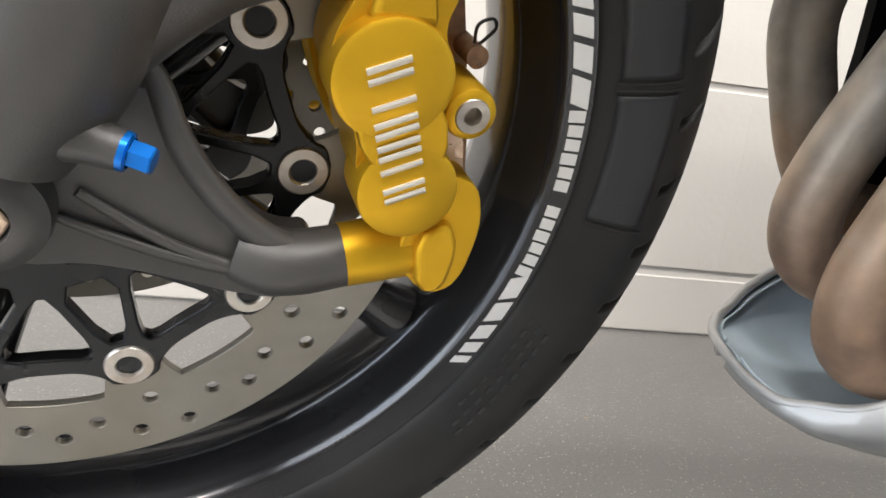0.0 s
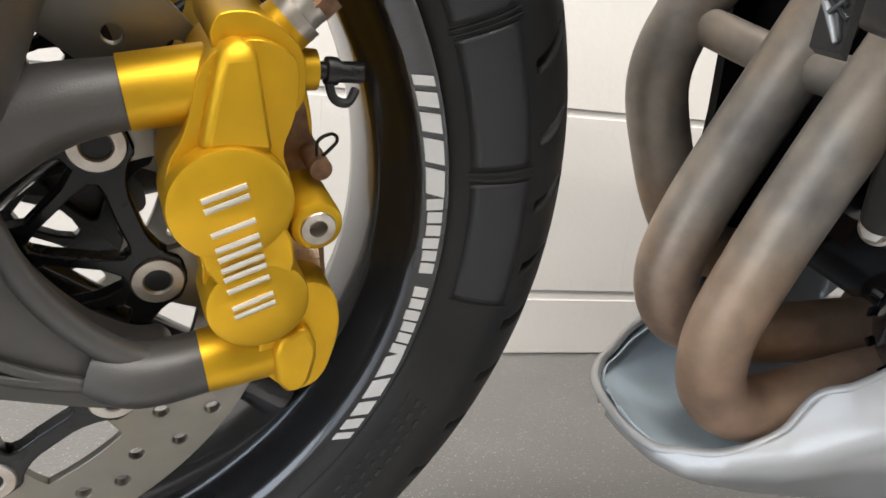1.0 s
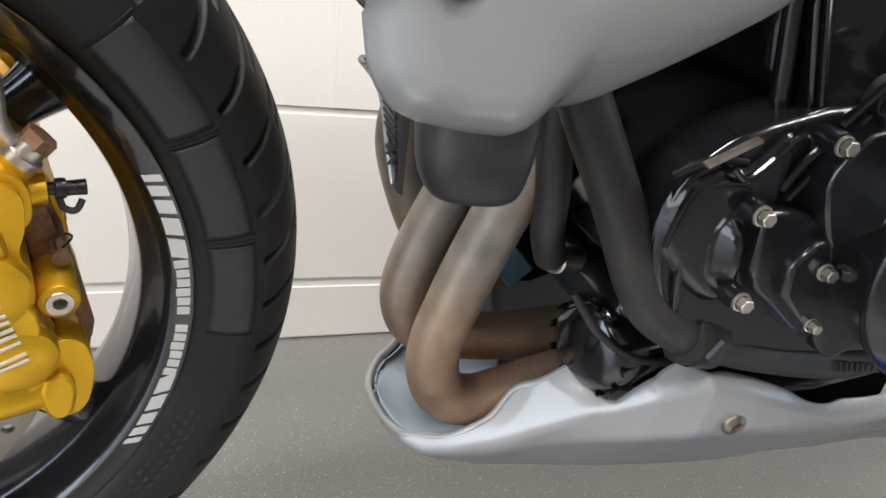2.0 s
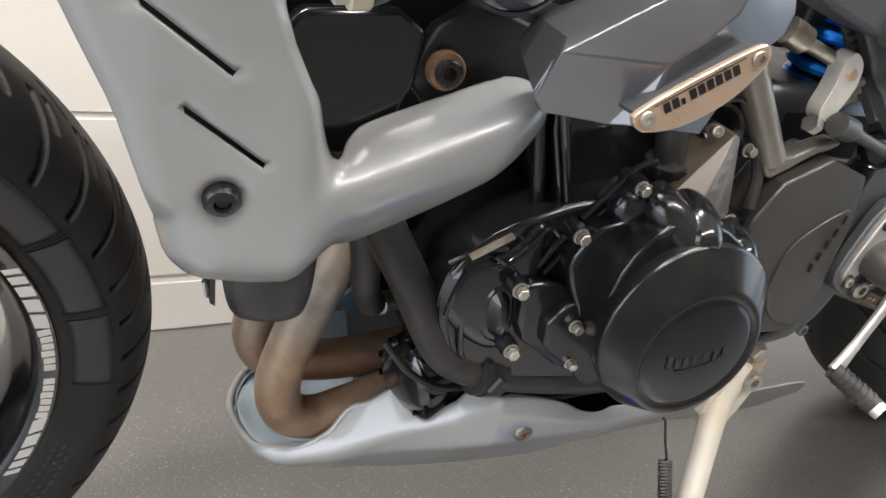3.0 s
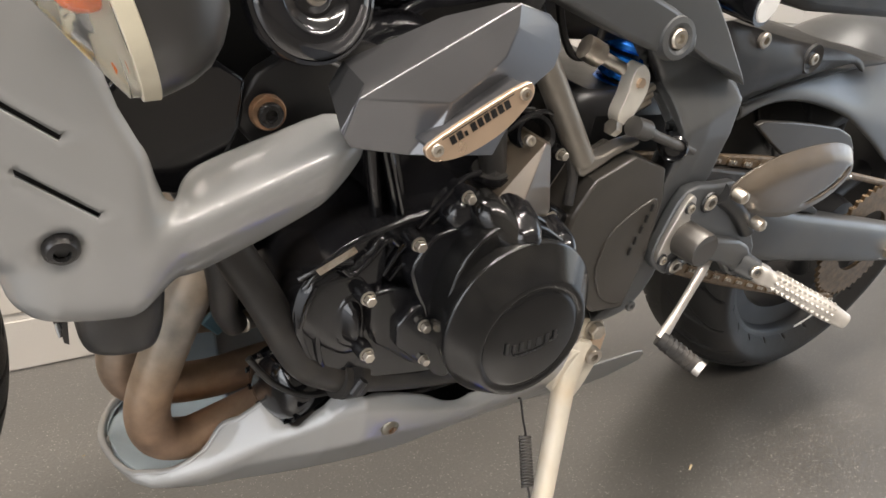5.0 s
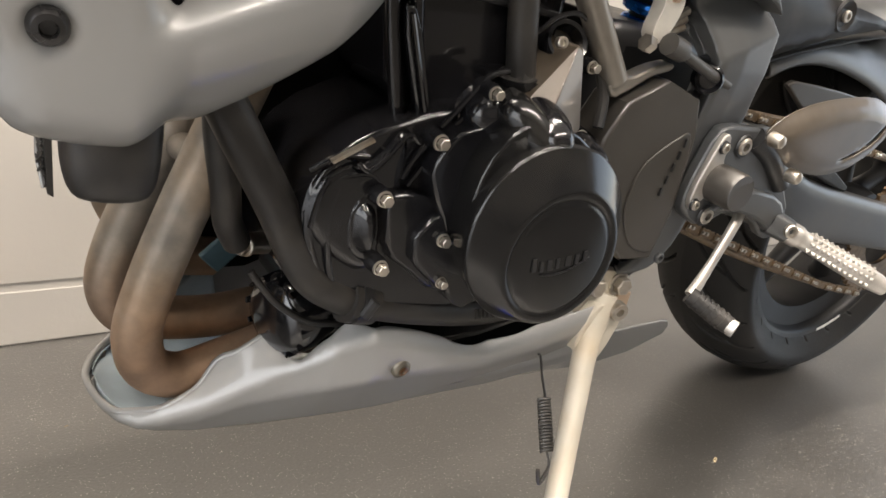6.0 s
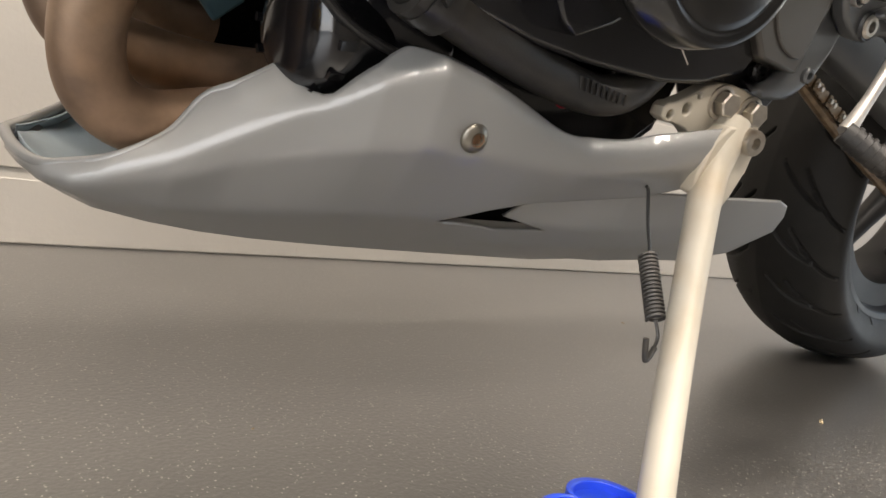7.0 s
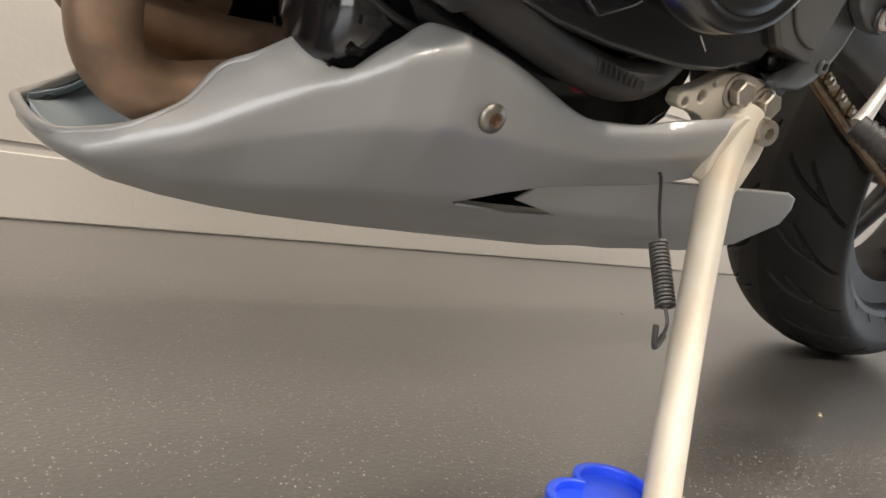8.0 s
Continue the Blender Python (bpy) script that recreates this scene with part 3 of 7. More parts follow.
def build_brake_disc(side):
    """A floating disc: drilled ring, black truss carrier and ten buttons."""
    h = 0.050 if side > 0 else -0.085
    at = lambda r, a: (r * math.cos(radians(a)), r * math.sin(radians(a)))
    middle = FRONT @ Matrix.Translation((-0.0046, -0.0016, 0))
    first, bolts = 3.4, 0.1035
    wave = []
    for k in range(300):
        a = 360 * k / 300
        off = abs((a - first + 18) % 36 - 18)
        lug = min(max((8.6 - off) / 3.2, 0), 1)
        wave.append(np.array(at(0.1212 - 0.0215 * lug * lug * (3 - 2 * lug), a)))
    holes = [np.array(wave)]
    for k in range(10):
        for r, o in ((0.1275, 0.3), (0.1480, 4.8), (0.1362, 12.0), (0.1432, 18.6), (0.1350, 25.0), (0.1458, 32.0)):
            x, y = at(r, first + 36 * k + o)
            holes.append(np.array(ring(x, y, 0.0036, 14)))
    disc = part("brake_disc", slab(ring(0, 0, 0.158, 160), h - 0.0023, h + 0.0023, "z", holes, 0), STEEL, bike, "drilled steel brake disc", middle, bevel=0.0004)
    rim, windows = [], []
    for k in range(10):
        c = 36 * k + first
        rim += [at(r, c + o) for r, o in ((0.1025, -12), (0.1075, -7.0), (0.1135, -5.2), (0.1160, 0), (0.1135, 5.2), (0.1075, 7.0), (0.1025, 12), (0.1018, 18))]
        windows.append(np.array(rounded([at(r, c + o) for r, o in ((0.0570, -12.6), (0.0570, 12.6), (0.0900, 3.0), (0.0900, -3.0))], 1)))
        windows.append(np.array(rounded([at(r, c + 18 + o) for r, o in ((0.0610, -2.4), (0.0610, 2.4), (0.0905, 11.4), (0.0950, 9.4), (0.0930, 0.0), (0.0950, -9.4), (0.0905, -11.4))], 1)))
    windows.append(np.array(ring(0, 0, 0.040, 48)))
    part("carrier", slab(rim, h - 0.0040, h + 0.0040, "z", windows, 1), CARRIER, disc, "black truss-shaped disc carrier", bevel=0.0010)
    for k in range(10):
        m = Matrix.Translation((*at(bolts, 36 * k + first), h)) @ Matrix.Diagonal((1, 1, side, 1))
        part("button", lathe([(0.0046, -0.0030), (0.0046, 0.0030), (0.0052, 0.0036), (0.0055, 0.0050), (0.0062, 0.0056), (0.0102, 0.0054), (0.0110, 0.0044), (0.0112, 0.0020)], m, 28), BOLT, disc)
        part("button_pin", lathe([(0.0, 0.0012), (0.0026, 0.0010), (0.0032, 0.0), (0.0036, -0.003)], m, 16), RUST, disc)
    return disc


WEB = [(-0.020, 0.018), (0.005, 0.028), (0.024, 0.040), (0.042, 0.044), (0.046, 0.030), (0.051, 0.018), (0.062, 0.003), (0.075, -0.0095), (0.090, -0.0175), (0.103, -0.016), (0.110, -0.038), (0.0934, -0.0455), (0.0746, -0.0430), (0.0565, -0.0380), (0.0375, -0.0325), (0.0178, -0.0290), (-0.006, -0.031), (-0.024, -0.015), (-0.026, 0.004)]
RIBS = [([(0.0060, -0.0070, 0.0022), (0.0277, -0.0164, 0.0030), (0.0496, -0.0245, 0.0034), (0.0731, -0.0300, 0.0040), (0.090, -0.031, 0.0040)], 0.7), ([(0.0160, 0.0020, 0.0024), (0.0334, -0.0101, 0.0030), (0.0535, -0.0218, 0.0034), (0.0754, -0.0302, 0.0040)], 0.7), ([(0.0300, 0.0640, 0.0040), (0.0410, 0.0460, 0.0050), (0.0465, 0.0310, 0.0058), (0.0515, 0.0200, 0.0064), (0.0600, 0.0070, 0.0068), (0.0720, -0.0065, 0.0072), (0.0873, -0.0180, 0.0080), (0.1020, -0.0225, 0.0090)], 0.75)]


def build_fork(side):
    """One fork leg: gold stanchion, dark cast foot with two brake lugs, clamp and axle."""
    m = FRONT @ Matrix.Translation((0, 0, 0.0 if side > 0 else -0.035)) @ Matrix.Diagonal((1, 1, side, 1))
    up = Vector((0.30, 0.954, 0)).normalized()
    base = Vector((-0.004, 0.02, 0.083))
    line = [base + up * d for d in (0.0, 0.03, 0.07, 0.12, 0.17)]
    leg = part("fork_leg", tube([(*p, r) for p, r in zip(line, (0.020, 0.0295, 0.0315, 0.0315, 0.031))], around=40, steps=6), FORK, bike, "dark grey cast fork foot", m)
    part("stanchion", tube([(*(base + up * 0.165), 0.0275), (*(base + up * 0.62), 0.0275)], around=40, steps=2), GOLD, leg, "gold fork tube")
    web = WEB
    part("lower_lug", slab(web, 0.055, 0.0755, "z"), FORK, leg, bevel=0.005)
    part("lower_lug_end", tube([(0.074, -0.0250, 0.070, 0.0125), (0.086, -0.0268, 0.074, 0.0142), (0.098, -0.0262, 0.076, 0.0138), (0.1155, -0.0222, 0.076, 0.0132)], around=28), FORK, leg)
    for line, fl in RIBS:
        part("rib", tube([(x, y, 0.0770 - 0.3 * (r - 0.003), r) for x, y, r in line], around=18, flat=fl), FORK, leg)
    part("upper_lug", tube([(0.022, 0.062, 0.080, 0.020), (0.046, 0.079, 0.078, 0.0165), (0.064, 0.0875, 0.077, 0.0135), (0.083, 0.0925, 0.076, 0.0120)], around=28), FORK, leg)
    part("axle_boss", lathe([(0.0, 0.088), (0.009, 0.088), (0.010, 0.092), (0.0150, 0.092), (0.018, 0.090), (0.0215, 0.088), (0.0225, 0.083), (0.0225, 0.055)], Matrix.Translation((-0.0125, -0.004, 0)), 40), FORK, leg)
    part("axle_end", lathe([(0.0, 0.0865), (0.0055, 0.0865), (0.0055, 0.0905), (0.0088, 0.0905), (0.0096, 0.090), (0.0096, 0.086)], Matrix.Translation((-0.0125, -0.004, 0)), 6), BRASS, leg, "brass-coloured axle end")
    way = Vector((0.93, -0.16, 0.33))
    start = Vector((0.0290, 0.0310, 0.100))
    part("clamp_boss", tube([(*(start - way * 0.014), 0.0100), (*(start - way * 0.005), 0.0078), (*start, 0.0072), (*(start + way * 0.003), 0.0068)], around=24, steps=3), FORK, leg)
    bolt = part("pinch_bolt", hex_bolt(0.0050, 0.010), BLUE, leg, "blue anodised pinch bolt", aim(start + way * 0.003, way))
    return leg


def letter_bars(parent, rows, material, h):
    """Slanted raised strokes that stand for the maker's lettering."""
    for (x0, y0), (x1, y1), w in rows:
        bm = tube([(x0, y0, h, w), (x1, y1, h, w)], around=8, steps=2, flat=0.5)
        part("lettering_bar", bm, material, parent)


def build_caliper(side):
    m = FRONT @ Matrix.Translation((0, 0, 0.0 if side > 0 else -0.035)) @ Matrix.Diagonal((1, 1, side, 1))
    outer = [(0.104, 0.112), (0.101, 0.086), (0.0955, 0.074), (0.0945, 0.061), (0.101, 0.049), (0.109, 0.037), (0.1105, 0.022), (0.120, 0.005), (0.133, 0.0), (0.146, 0.006), (0.150, 0.020), (0.144, 0.035), (0.137, 0.042), (0.1405, 0.052), (0.139, 0.068), (0.133, 0.080), (0.137, 0.094), (0.136, 0.114), (0.121, 0.120)]
    body = part("brake_caliper", slab(outer, 0.056, 0.090, "z"), GOLD, bike, "gold four-piston brake caliper", m, bevel=0.005)
    for x, y, r in ((0.1165, 0.0615, 0.0225), (0.1300, 0.0195, 0.0200)):
        part("piston_boss", lathe([(0.0, 0.0985), (r - 0.003, 0.0985), (r - 0.0006, 0.0972), (r, 0.0945), (r, 0.075)], Matrix.Translation((x, y, 0)), 48), GOLD, body)
    part("waist", slab([(0.103, 0.052), (0.113, 0.026), (0.144, 0.030), (0.137, 0.058)], 0.080, 0.0978, "z"), GOLD, body, bevel=0.003)
    part("spine", slab([(0.1085, 0.117), (0.1200, 0.119), (0.1305, 0.078), (0.1040, 0.078)], 0.080, 0.0955, "z", smooth=0), GOLD, body, bevel=0.005)
    part("bridge", slab([(0.106, 0.114), (0.108, 0.125), (0.122, 0.127), (0.139, 0.116), (0.141, 0.094), (0.128, 0.090)], 0.046, 0.086, "z"), GOLD, body, bevel=0.006)
    part("foot", slab([(0.137, 0.004), (0.134, -0.018), (0.151, -0.0345), (0.165, -0.029), (0.169, 0.000), (0.163, 0.020), (0.148, 0.024)], 0.050, 0.088, "z"), GOLD, body, bevel=0.005)
    part("foot_wedge", slab([(0.140, -0.004), (0.144, -0.0295), (0.157, -0.0285), (0.159, -0.008), (0.152, 0.006)], 0.080, 0.0935, "z", smooth=1), GOLD, body, bevel=0.002)
    part("mount_arm", tube([(0.0825, 0.0925, 0.076, 0.0128), (0.112, 0.0995, 0.076, 0.0132)], around=32, steps=3), GOLD, body)
    part("mount_arm", tube([(0.1150, -0.0222, 0.076, 0.0136), (0.146, -0.0150, 0.076, 0.0140)], around=32, steps=3), GOLD, body)
    inner = [(0.112, 0.118), (0.132, 0.122), (0.150, 0.100), (0.160, 0.070), (0.160, 0.045), (0.171, 0.018), (0.173, -0.02), (0.163, -0.033), (0.146, -0.03), (0.125, -0.006), (0.112, 0.03), (0.100, 0.07)]
    part("inner_half", slab(inner, 0.004, 0.042, "z"), GOLD, body, bevel=0.006)
    part("pad_plate", slab([(0.134, 0.095), (0.145, 0.100), (0.162, 0.04), (0.172, -0.01), (0.160, -0.016), (0.146, 0.035)], 0.0555, 0.0615, "z", smooth=1), RUST, body, "worn brake pad backing plate")
    part("pad_plate", slab([(0.134, 0.095), (0.147, 0.100), (0.165, 0.04), (0.177, -0.012), (0.160, -0.016), (0.146, 0.035)], 0.0395, 0.0445, "z", smooth=1), RUST, body)
    part("pad_spring", slab([(0.146, 0.038), (0.158, 0.036), (0.164, 0.010), (0.154, 0.006)], 0.030, 0.070, "z", smooth=1), BRASS, body, "stained pad spring")
    eye = part("bolt_eye", lathe([(0.0042, 0.092), (0.0072, 0.092), (0.0098, 0.0905), (0.0105, 0.088), (0.0105, 0.050)], Matrix.Translation((0.1505, 0.0500, 0)), 32), GOLD, body)
    part("eye_bush", lathe([(0.0, 0.086), (0.0036, 0.086), (0.0036, 0.0925), (0.0066, 0.0928), (0.0070, 0.092)], Matrix.Translation((0.1505, 0.0500, 0)), 28), BOLT, body, "steel bush in the bolt eye")
    part("pad_pin", tube([(0.153, 0.068, 0.020, 0.0045), (0.153, 0.068, 0.078, 0.0045)], around=16, steps=2), RUST, body)
    part("clip", tube([(0.153, 0.071, 0.074), (0.158, 0.079, 0.076), (0.155, 0.083, 0.078), (0.150, 0.080, 0.078), (0.151, 0.073, 0.076)], 0.0007, 6, 6), BOLT_DARK, body)
    part("crossover", tube([(0.130, 0.103, 0.082, 0.0075), (0.133, 0.099, 0.060, 0.0080), (0.134, 0.096, 0.040, 0.0075)], around=20), RUST, body)
    nip = part("bleed_boss", tube([(0.132, 0.1035, 0.070, 0.0082), (0.1475, 0.1045, 0.070, 0.0075)], around=24, steps=3), GOLD, body)
    part("bleed_screw", tube([(0.147, 0.1045, 0.070, 0.0034), (0.151, 0.1045, 0.070, 0.0034), (0.1515, 0.1045, 0.070, 0.0052), (0.156, 0.1045, 0.070, 0.0052), (0.1565, 0.1045, 0.070, 0.004), (0.1655, 0.1050, 0.070, 0.0042)], around=12, steps=2), BOLT_DARK, nip)
    part("bleed_cap", tube([(0.152, 0.1045, 0.071), (0.1545, 0.096, 0.074), (0.160, 0.0945, 0.075), (0.1635, 0.099, 0.072)], 0.0018, 8, 6), PLASTIC, nip)
    cap = part("banjo_seat", tube([(0.1264, 0.1108, 0.070, 0.0105), (0.1364, 0.1218, 0.071, 0.0098)], around=24, steps=3), GOLD, body)
    part("banjo", tube([(0.1359, 0.1213, 0.071, 0.0098), (0.1389, 0.1248, 0.0712, 0.0098), (0.1391, 0.1250, 0.0712, 0.0078), (0.1429, 0.1293, 0.0715, 0.0078)], around=24, steps=2), BOLT, cap, "dull plated banjo fitting")
    part("banjo_bolt", tube([(0.1422, 0.1283, 0.0715, 0.0082), (0.1469, 0.1338, 0.0715, 0.0082)], around=6, steps=1), RUST, cap)
    strokes = []
    c, s = Vector((0.1215, 0.041)), Vector((0.30, -0.954))
    t = Vector((0.954, 0.30))
    for k, (along, w) in enumerate(((-0.0245, 1), (-0.0125, 0), (-0.004, 2), (0.005, 2), (0.0125, 0), (0.0225, 1))):
        p = c + s * along
        half = 0.0021 if w else 0.0012
        strokes += [(tuple(p - t * 0.0080 - s * k2), tuple(p + t * 0.0080 - s * (k2 + 0.002)), 0.0021) for k2 in ((-half, half) if w else (0.0,))]
    letter_bars(body, strokes, SILVER, 0.0985)
    return body


def build_brake_hose():
    p = [(0.1405, 0.1250, 0.070), (0.1330, 0.1300, 0.072), (0.1280, 0.1420, 0.0735), (0.1262, 0.163, 0.074), (0.1262, 0.20, 0.074), (0.120, 0.28, 0.06), (0.11, 0.40, 0.03)]
    hose = part("brake_hose", tube(p, 0.0036, 14, 10), PLASTIC, bike, "braided brake hose", FRONT)
    part("hose_sleeve", tube([(0.1327, 0.1305, 0.0721, 0.0042), (0.1281, 0.1420, 0.0735, 0.0046), (0.1266, 0.154, 0.0738, 0.0052), (0.1262, 0.163, 0.0739, 0.0052)], around=18, steps=5), BOLT, hose, "clear sleeved steel hose end")


build_front_wheel()
for side in (1, -1):
    build_brake_disc(side)
    build_fork(side)
    build_caliper(side)
build_brake_hose()


# ---- bodywork ----
def loft(sections, steps=6, closed=False, way_steps=5):
    """A skin over sections of equally many points, rounded both ways."""
    rows = [smooth_line(s, steps, closed) for s in sections]
    cols = [smooth_line([r[k] for r in rows], way_steps) for k in range(len(rows[0]))]
    bm = bmesh.new()
    grid = [[bm.verts.new(p) for p in c] for c in cols]
    n = len(grid)
    for k in range(n if closed else n - 1):
        a, b = grid[k], grid[(k + 1) % n]
        for p in range(len(a) - 1):
            bm.faces.new((a[p], b[p], b[p + 1], a[p + 1]))
    return bm


def bolt_at(parent, name, place, way, r=0.006, h=0.006, material=None, kind="socket", label=""):
    bm = socket_bolt(r, h) if kind == "socket" else hex_bolt(r, h)
    return part(name, bm, material or BOLT, parent, label, aim(place, way))


def build_fairing():
    outline = [(-0.160, 0.80), (-0.140, 0.665), (-0.127, 0.631), (-0.117, 0.605), (-0.107, 0.581), (-0.099, 0.552), (-0.091, 0.522), (-0.086, 0.500), (-0.075, 0.487), (-0.050, 0.482), (-0.026, 0.481), (-0.008, 0.485), (0.0104, 0.4905), (0.028, 0.502), (0.046, 0.515), (0.066, 0.532), (0.087, 0.552), (0.1010, 0.5650), (0.1020, 0.5690), (0.089, 0.594), (0.083, 0.604), (0.074, 0.609), (0.045, 0.597), (0.02, 0.586), (0.006, 0.579), (-0.001, 0.570), (-0.0065, 0.5585), (-0.0105, 0.5545), (-0.0165, 0.558), (-0.021, 0.568), (-0.031, 0.588), (-0.046, 0.617), (-0.052, 0.642), (-0.045, 0.668), (-0.020, 0.688), (0.02, 0.80)]
    slots = []
    for (x0, z0), (x1, z1) in (((-0.0990, 0.6235), (-0.0632, 0.5985)), ((-0.0838, 0.5822), (-0.0478, 0.5565))):
        slots.append([(x0, z0 + 0.0012), (x0 + 0.001, z0 - 0.0017), (x1 - 0.002, z1 - 0.0016), (x1, z1 + 0.0004), (x1 - 0.001, z1 + 0.0016), (x0 + 0.002, z0 + 0.0018)])

    low_edge = np.array([(-0.091, 0.522), (-0.086, 0.500), (-0.075, 0.487), (-0.050, 0.482), (-0.026, 0.481), (-0.008, 0.485)])
    screws = ((-0.1000, -0.2900, 0.6500, 0.0092), (-0.0660, -0.2730, 0.5390, 0.0086))

    def place(p, d):
        x, z = p.T
        y = -0.2765 - 0.13 * (z - 0.56) + 0.004 * np.exp(-(d / 0.0032) ** 1.6)
        y += 0.14 * np.clip(-0.095 - x, 0, 1) * np.clip((z - 0.5) / 0.1, 0, 1)
        low = edge_distance(p, np.concatenate([low_edge, low_edge[::-1]]))
        y += 0.011 * np.clip(1 - low / 0.026, 0, 1) ** 2.2
        # the wing: a bar with a ridge along it, its upper face turned to the sky
        wing = np.clip((x + 0.034) / 0.032, 0, 1)
        wing = wing * wing * (3 - 2 * wing)
        over = z - (0.543 + 0.463 * (x + 0.006))
        soft = 0.0014 * np.log1p(np.exp(np.clip(over / 0.0014, -30, 30)))
        y += wing * (1.05 * soft + 8.5 * np.clip(-over, 0, 1) ** 2 + 0.004)
        z = z - 0.70 * wing * soft
        side = x - np.interp(z, [0.60, 0.636, 0.657, 0.678, 0.70], [-0.055, -0.070, -0.075, -0.082, -0.090])
        fade = np.clip((z - 0.612) / 0.035, 0, 1)
        y += 0.42 * 0.003 * np.log1p(np.exp(np.clip(side / 0.003, -30, 10))) * fade * fade * (3 - 2 * fade)
        y += 0.020 * (np.clip(x - 0.070, 0, 1) / 0.03) ** 1.5
        y += 0.016 * np.exp(-(((x + 0.045) / 0.034) ** 2 + ((z - 0.700) / 0.034) ** 2) ** 1.6)
        for (x0, z0), (x1, z1) in (((-0.099, 0.623), (-0.063, 0.598)), ((-0.084, 0.582), (-0.048, 0.556))):
            along = np.clip(((x - x0) * (x1 - x0) + (p[:, 1] - z0) * (z1 - z0)) / ((x1 - x0) ** 2 + (z1 - z0) ** 2), 0, 1)
            off = p[:, 1] - z0 - along * (z1 - z0)
            far = np.hypot(x - x0 - along * (x1 - x0), off)
            y += np.where(off > 0, 0.0016, -0.0010) * np.exp(-(far / 0.0055) ** 2)
        for sx, sy, sz, r in screws:
            y += 0.0034 * np.exp(-(np.hypot(x - sx, z - sz) / (1.34 * r)) ** 9)
        return np.stack([x, y, z], -1)

    panel = part("side_fairing", sheet(outline, slots, place, 0.0030, 1, rims=(0.0012, 0.0026, 0.0045)), PAINT, bike, "silver-grey painted radiator shroud with two slots", solid=0.0032, sharp=75, offset=1.0)
    for x, y, z, r in screws:
        m = aim((x, y, z), (-0.05, -0.99, -0.1))
        screw = part("fairing_screw", lathe([(0.0, 0.0040), (r * 0.42, 0.0040), (r * 0.46, 0.0078), (r * 0.75, 0.0070), (r * 0.98, 0.0042), (r, 0.0)], m, 36), BOLT_DARK, panel, "black domed socket screw")
        part("screw_socket", lathe([(0, 0.0045), (r * 0.20, 0.0045), (r * 0.40, 0.0048)], m, 6), SATIN, screw)
    part("notch_pocket", slab([(-0.046, 0.612), (-0.022, 0.548), (0.004, 0.540), (0.030, 0.568), (0.034, 0.620)], -0.236, -0.224, smooth=1), BLACK, panel, "black inner pocket", bevel=0.003)
    # added near-black sheet: the shade behind the fairing, put in as colour
    part("fairing_shade_sheet", slab([(-0.055, 0.50), (-0.050, 0.76), (0.10, 0.78), (0.125, 0.62), (0.090, 0.545), (0.03, 0.500)], -0.150, -0.140, smooth=1), VOID, panel, "near-black sheet added as the shade behind the fairing", bevel=0.004)
    part("upper_arm", tube([(-0.035, -0.262, 0.690, 0.019), (0.000, -0.235, 0.676, 0.0185), (0.030, -0.222, 0.676, 0.0175), (0.070, -0.212, 0.695, 0.0165), (0.110, -0.205, 0.716, 0.016)], around=28), PAINT, panel)
    part("inner_duct", slab([(-0.118, 0.78), (-0.105, 0.60), (-0.080, 0.530), (-0.02, 0.520), (0.015, 0.530), (-0.010, 0.540), (-0.030, 0.56), (-0.06, 0.64), (-0.04, 0.78)], -0.262, -0.240), PLASTIC, panel, bevel=0.004)
    part("lamp_recess", slab([(-0.050, 0.676), (-0.047, 0.6845), (-0.037, 0.6890), (-0.0165, 0.6880), (-0.0070, 0.6805), (-0.0085, 0.6725), (-0.0145, 0.6680), (-0.030, 0.664)], -0.2720, -0.240), PLASTIC, panel, "black rubber indicator mount", bevel=0.003)
    bolt_at(panel, "mount_screw", (-0.0148, -0.2715, 0.6775), (-0.15, -0.95, 0.2), 0.0062, 0.006, BOLT_DARK)
    return panel


def ellipse_rows(origin, long, short, way, rows, around=32, point=1.0):
    """Ellipses along a way: each row gives the distance, and the sizes along the two axes."""
    bm = bmesh.new()
    rings = []
    for d, a, b in rows:
        rings.append([bm.verts.new(origin + way * d + long * (a * math.cos(2 * math.pi * k / around)) + short * (b * math.copysign(abs(math.sin(2 * math.pi * k / around)) ** point, math.sin(2 * math.pi * k / around)))) for k in range(around)])
    for r, s in zip(rings, rings[1:]):
        for k in range(around):
            bm.faces.new((r[k], r[(k + 1) % around], s[(k + 1) % around], s[k]))
    bm.faces.new(rings[0][::-1]), bm.faces.new(rings[-1])
    return bm


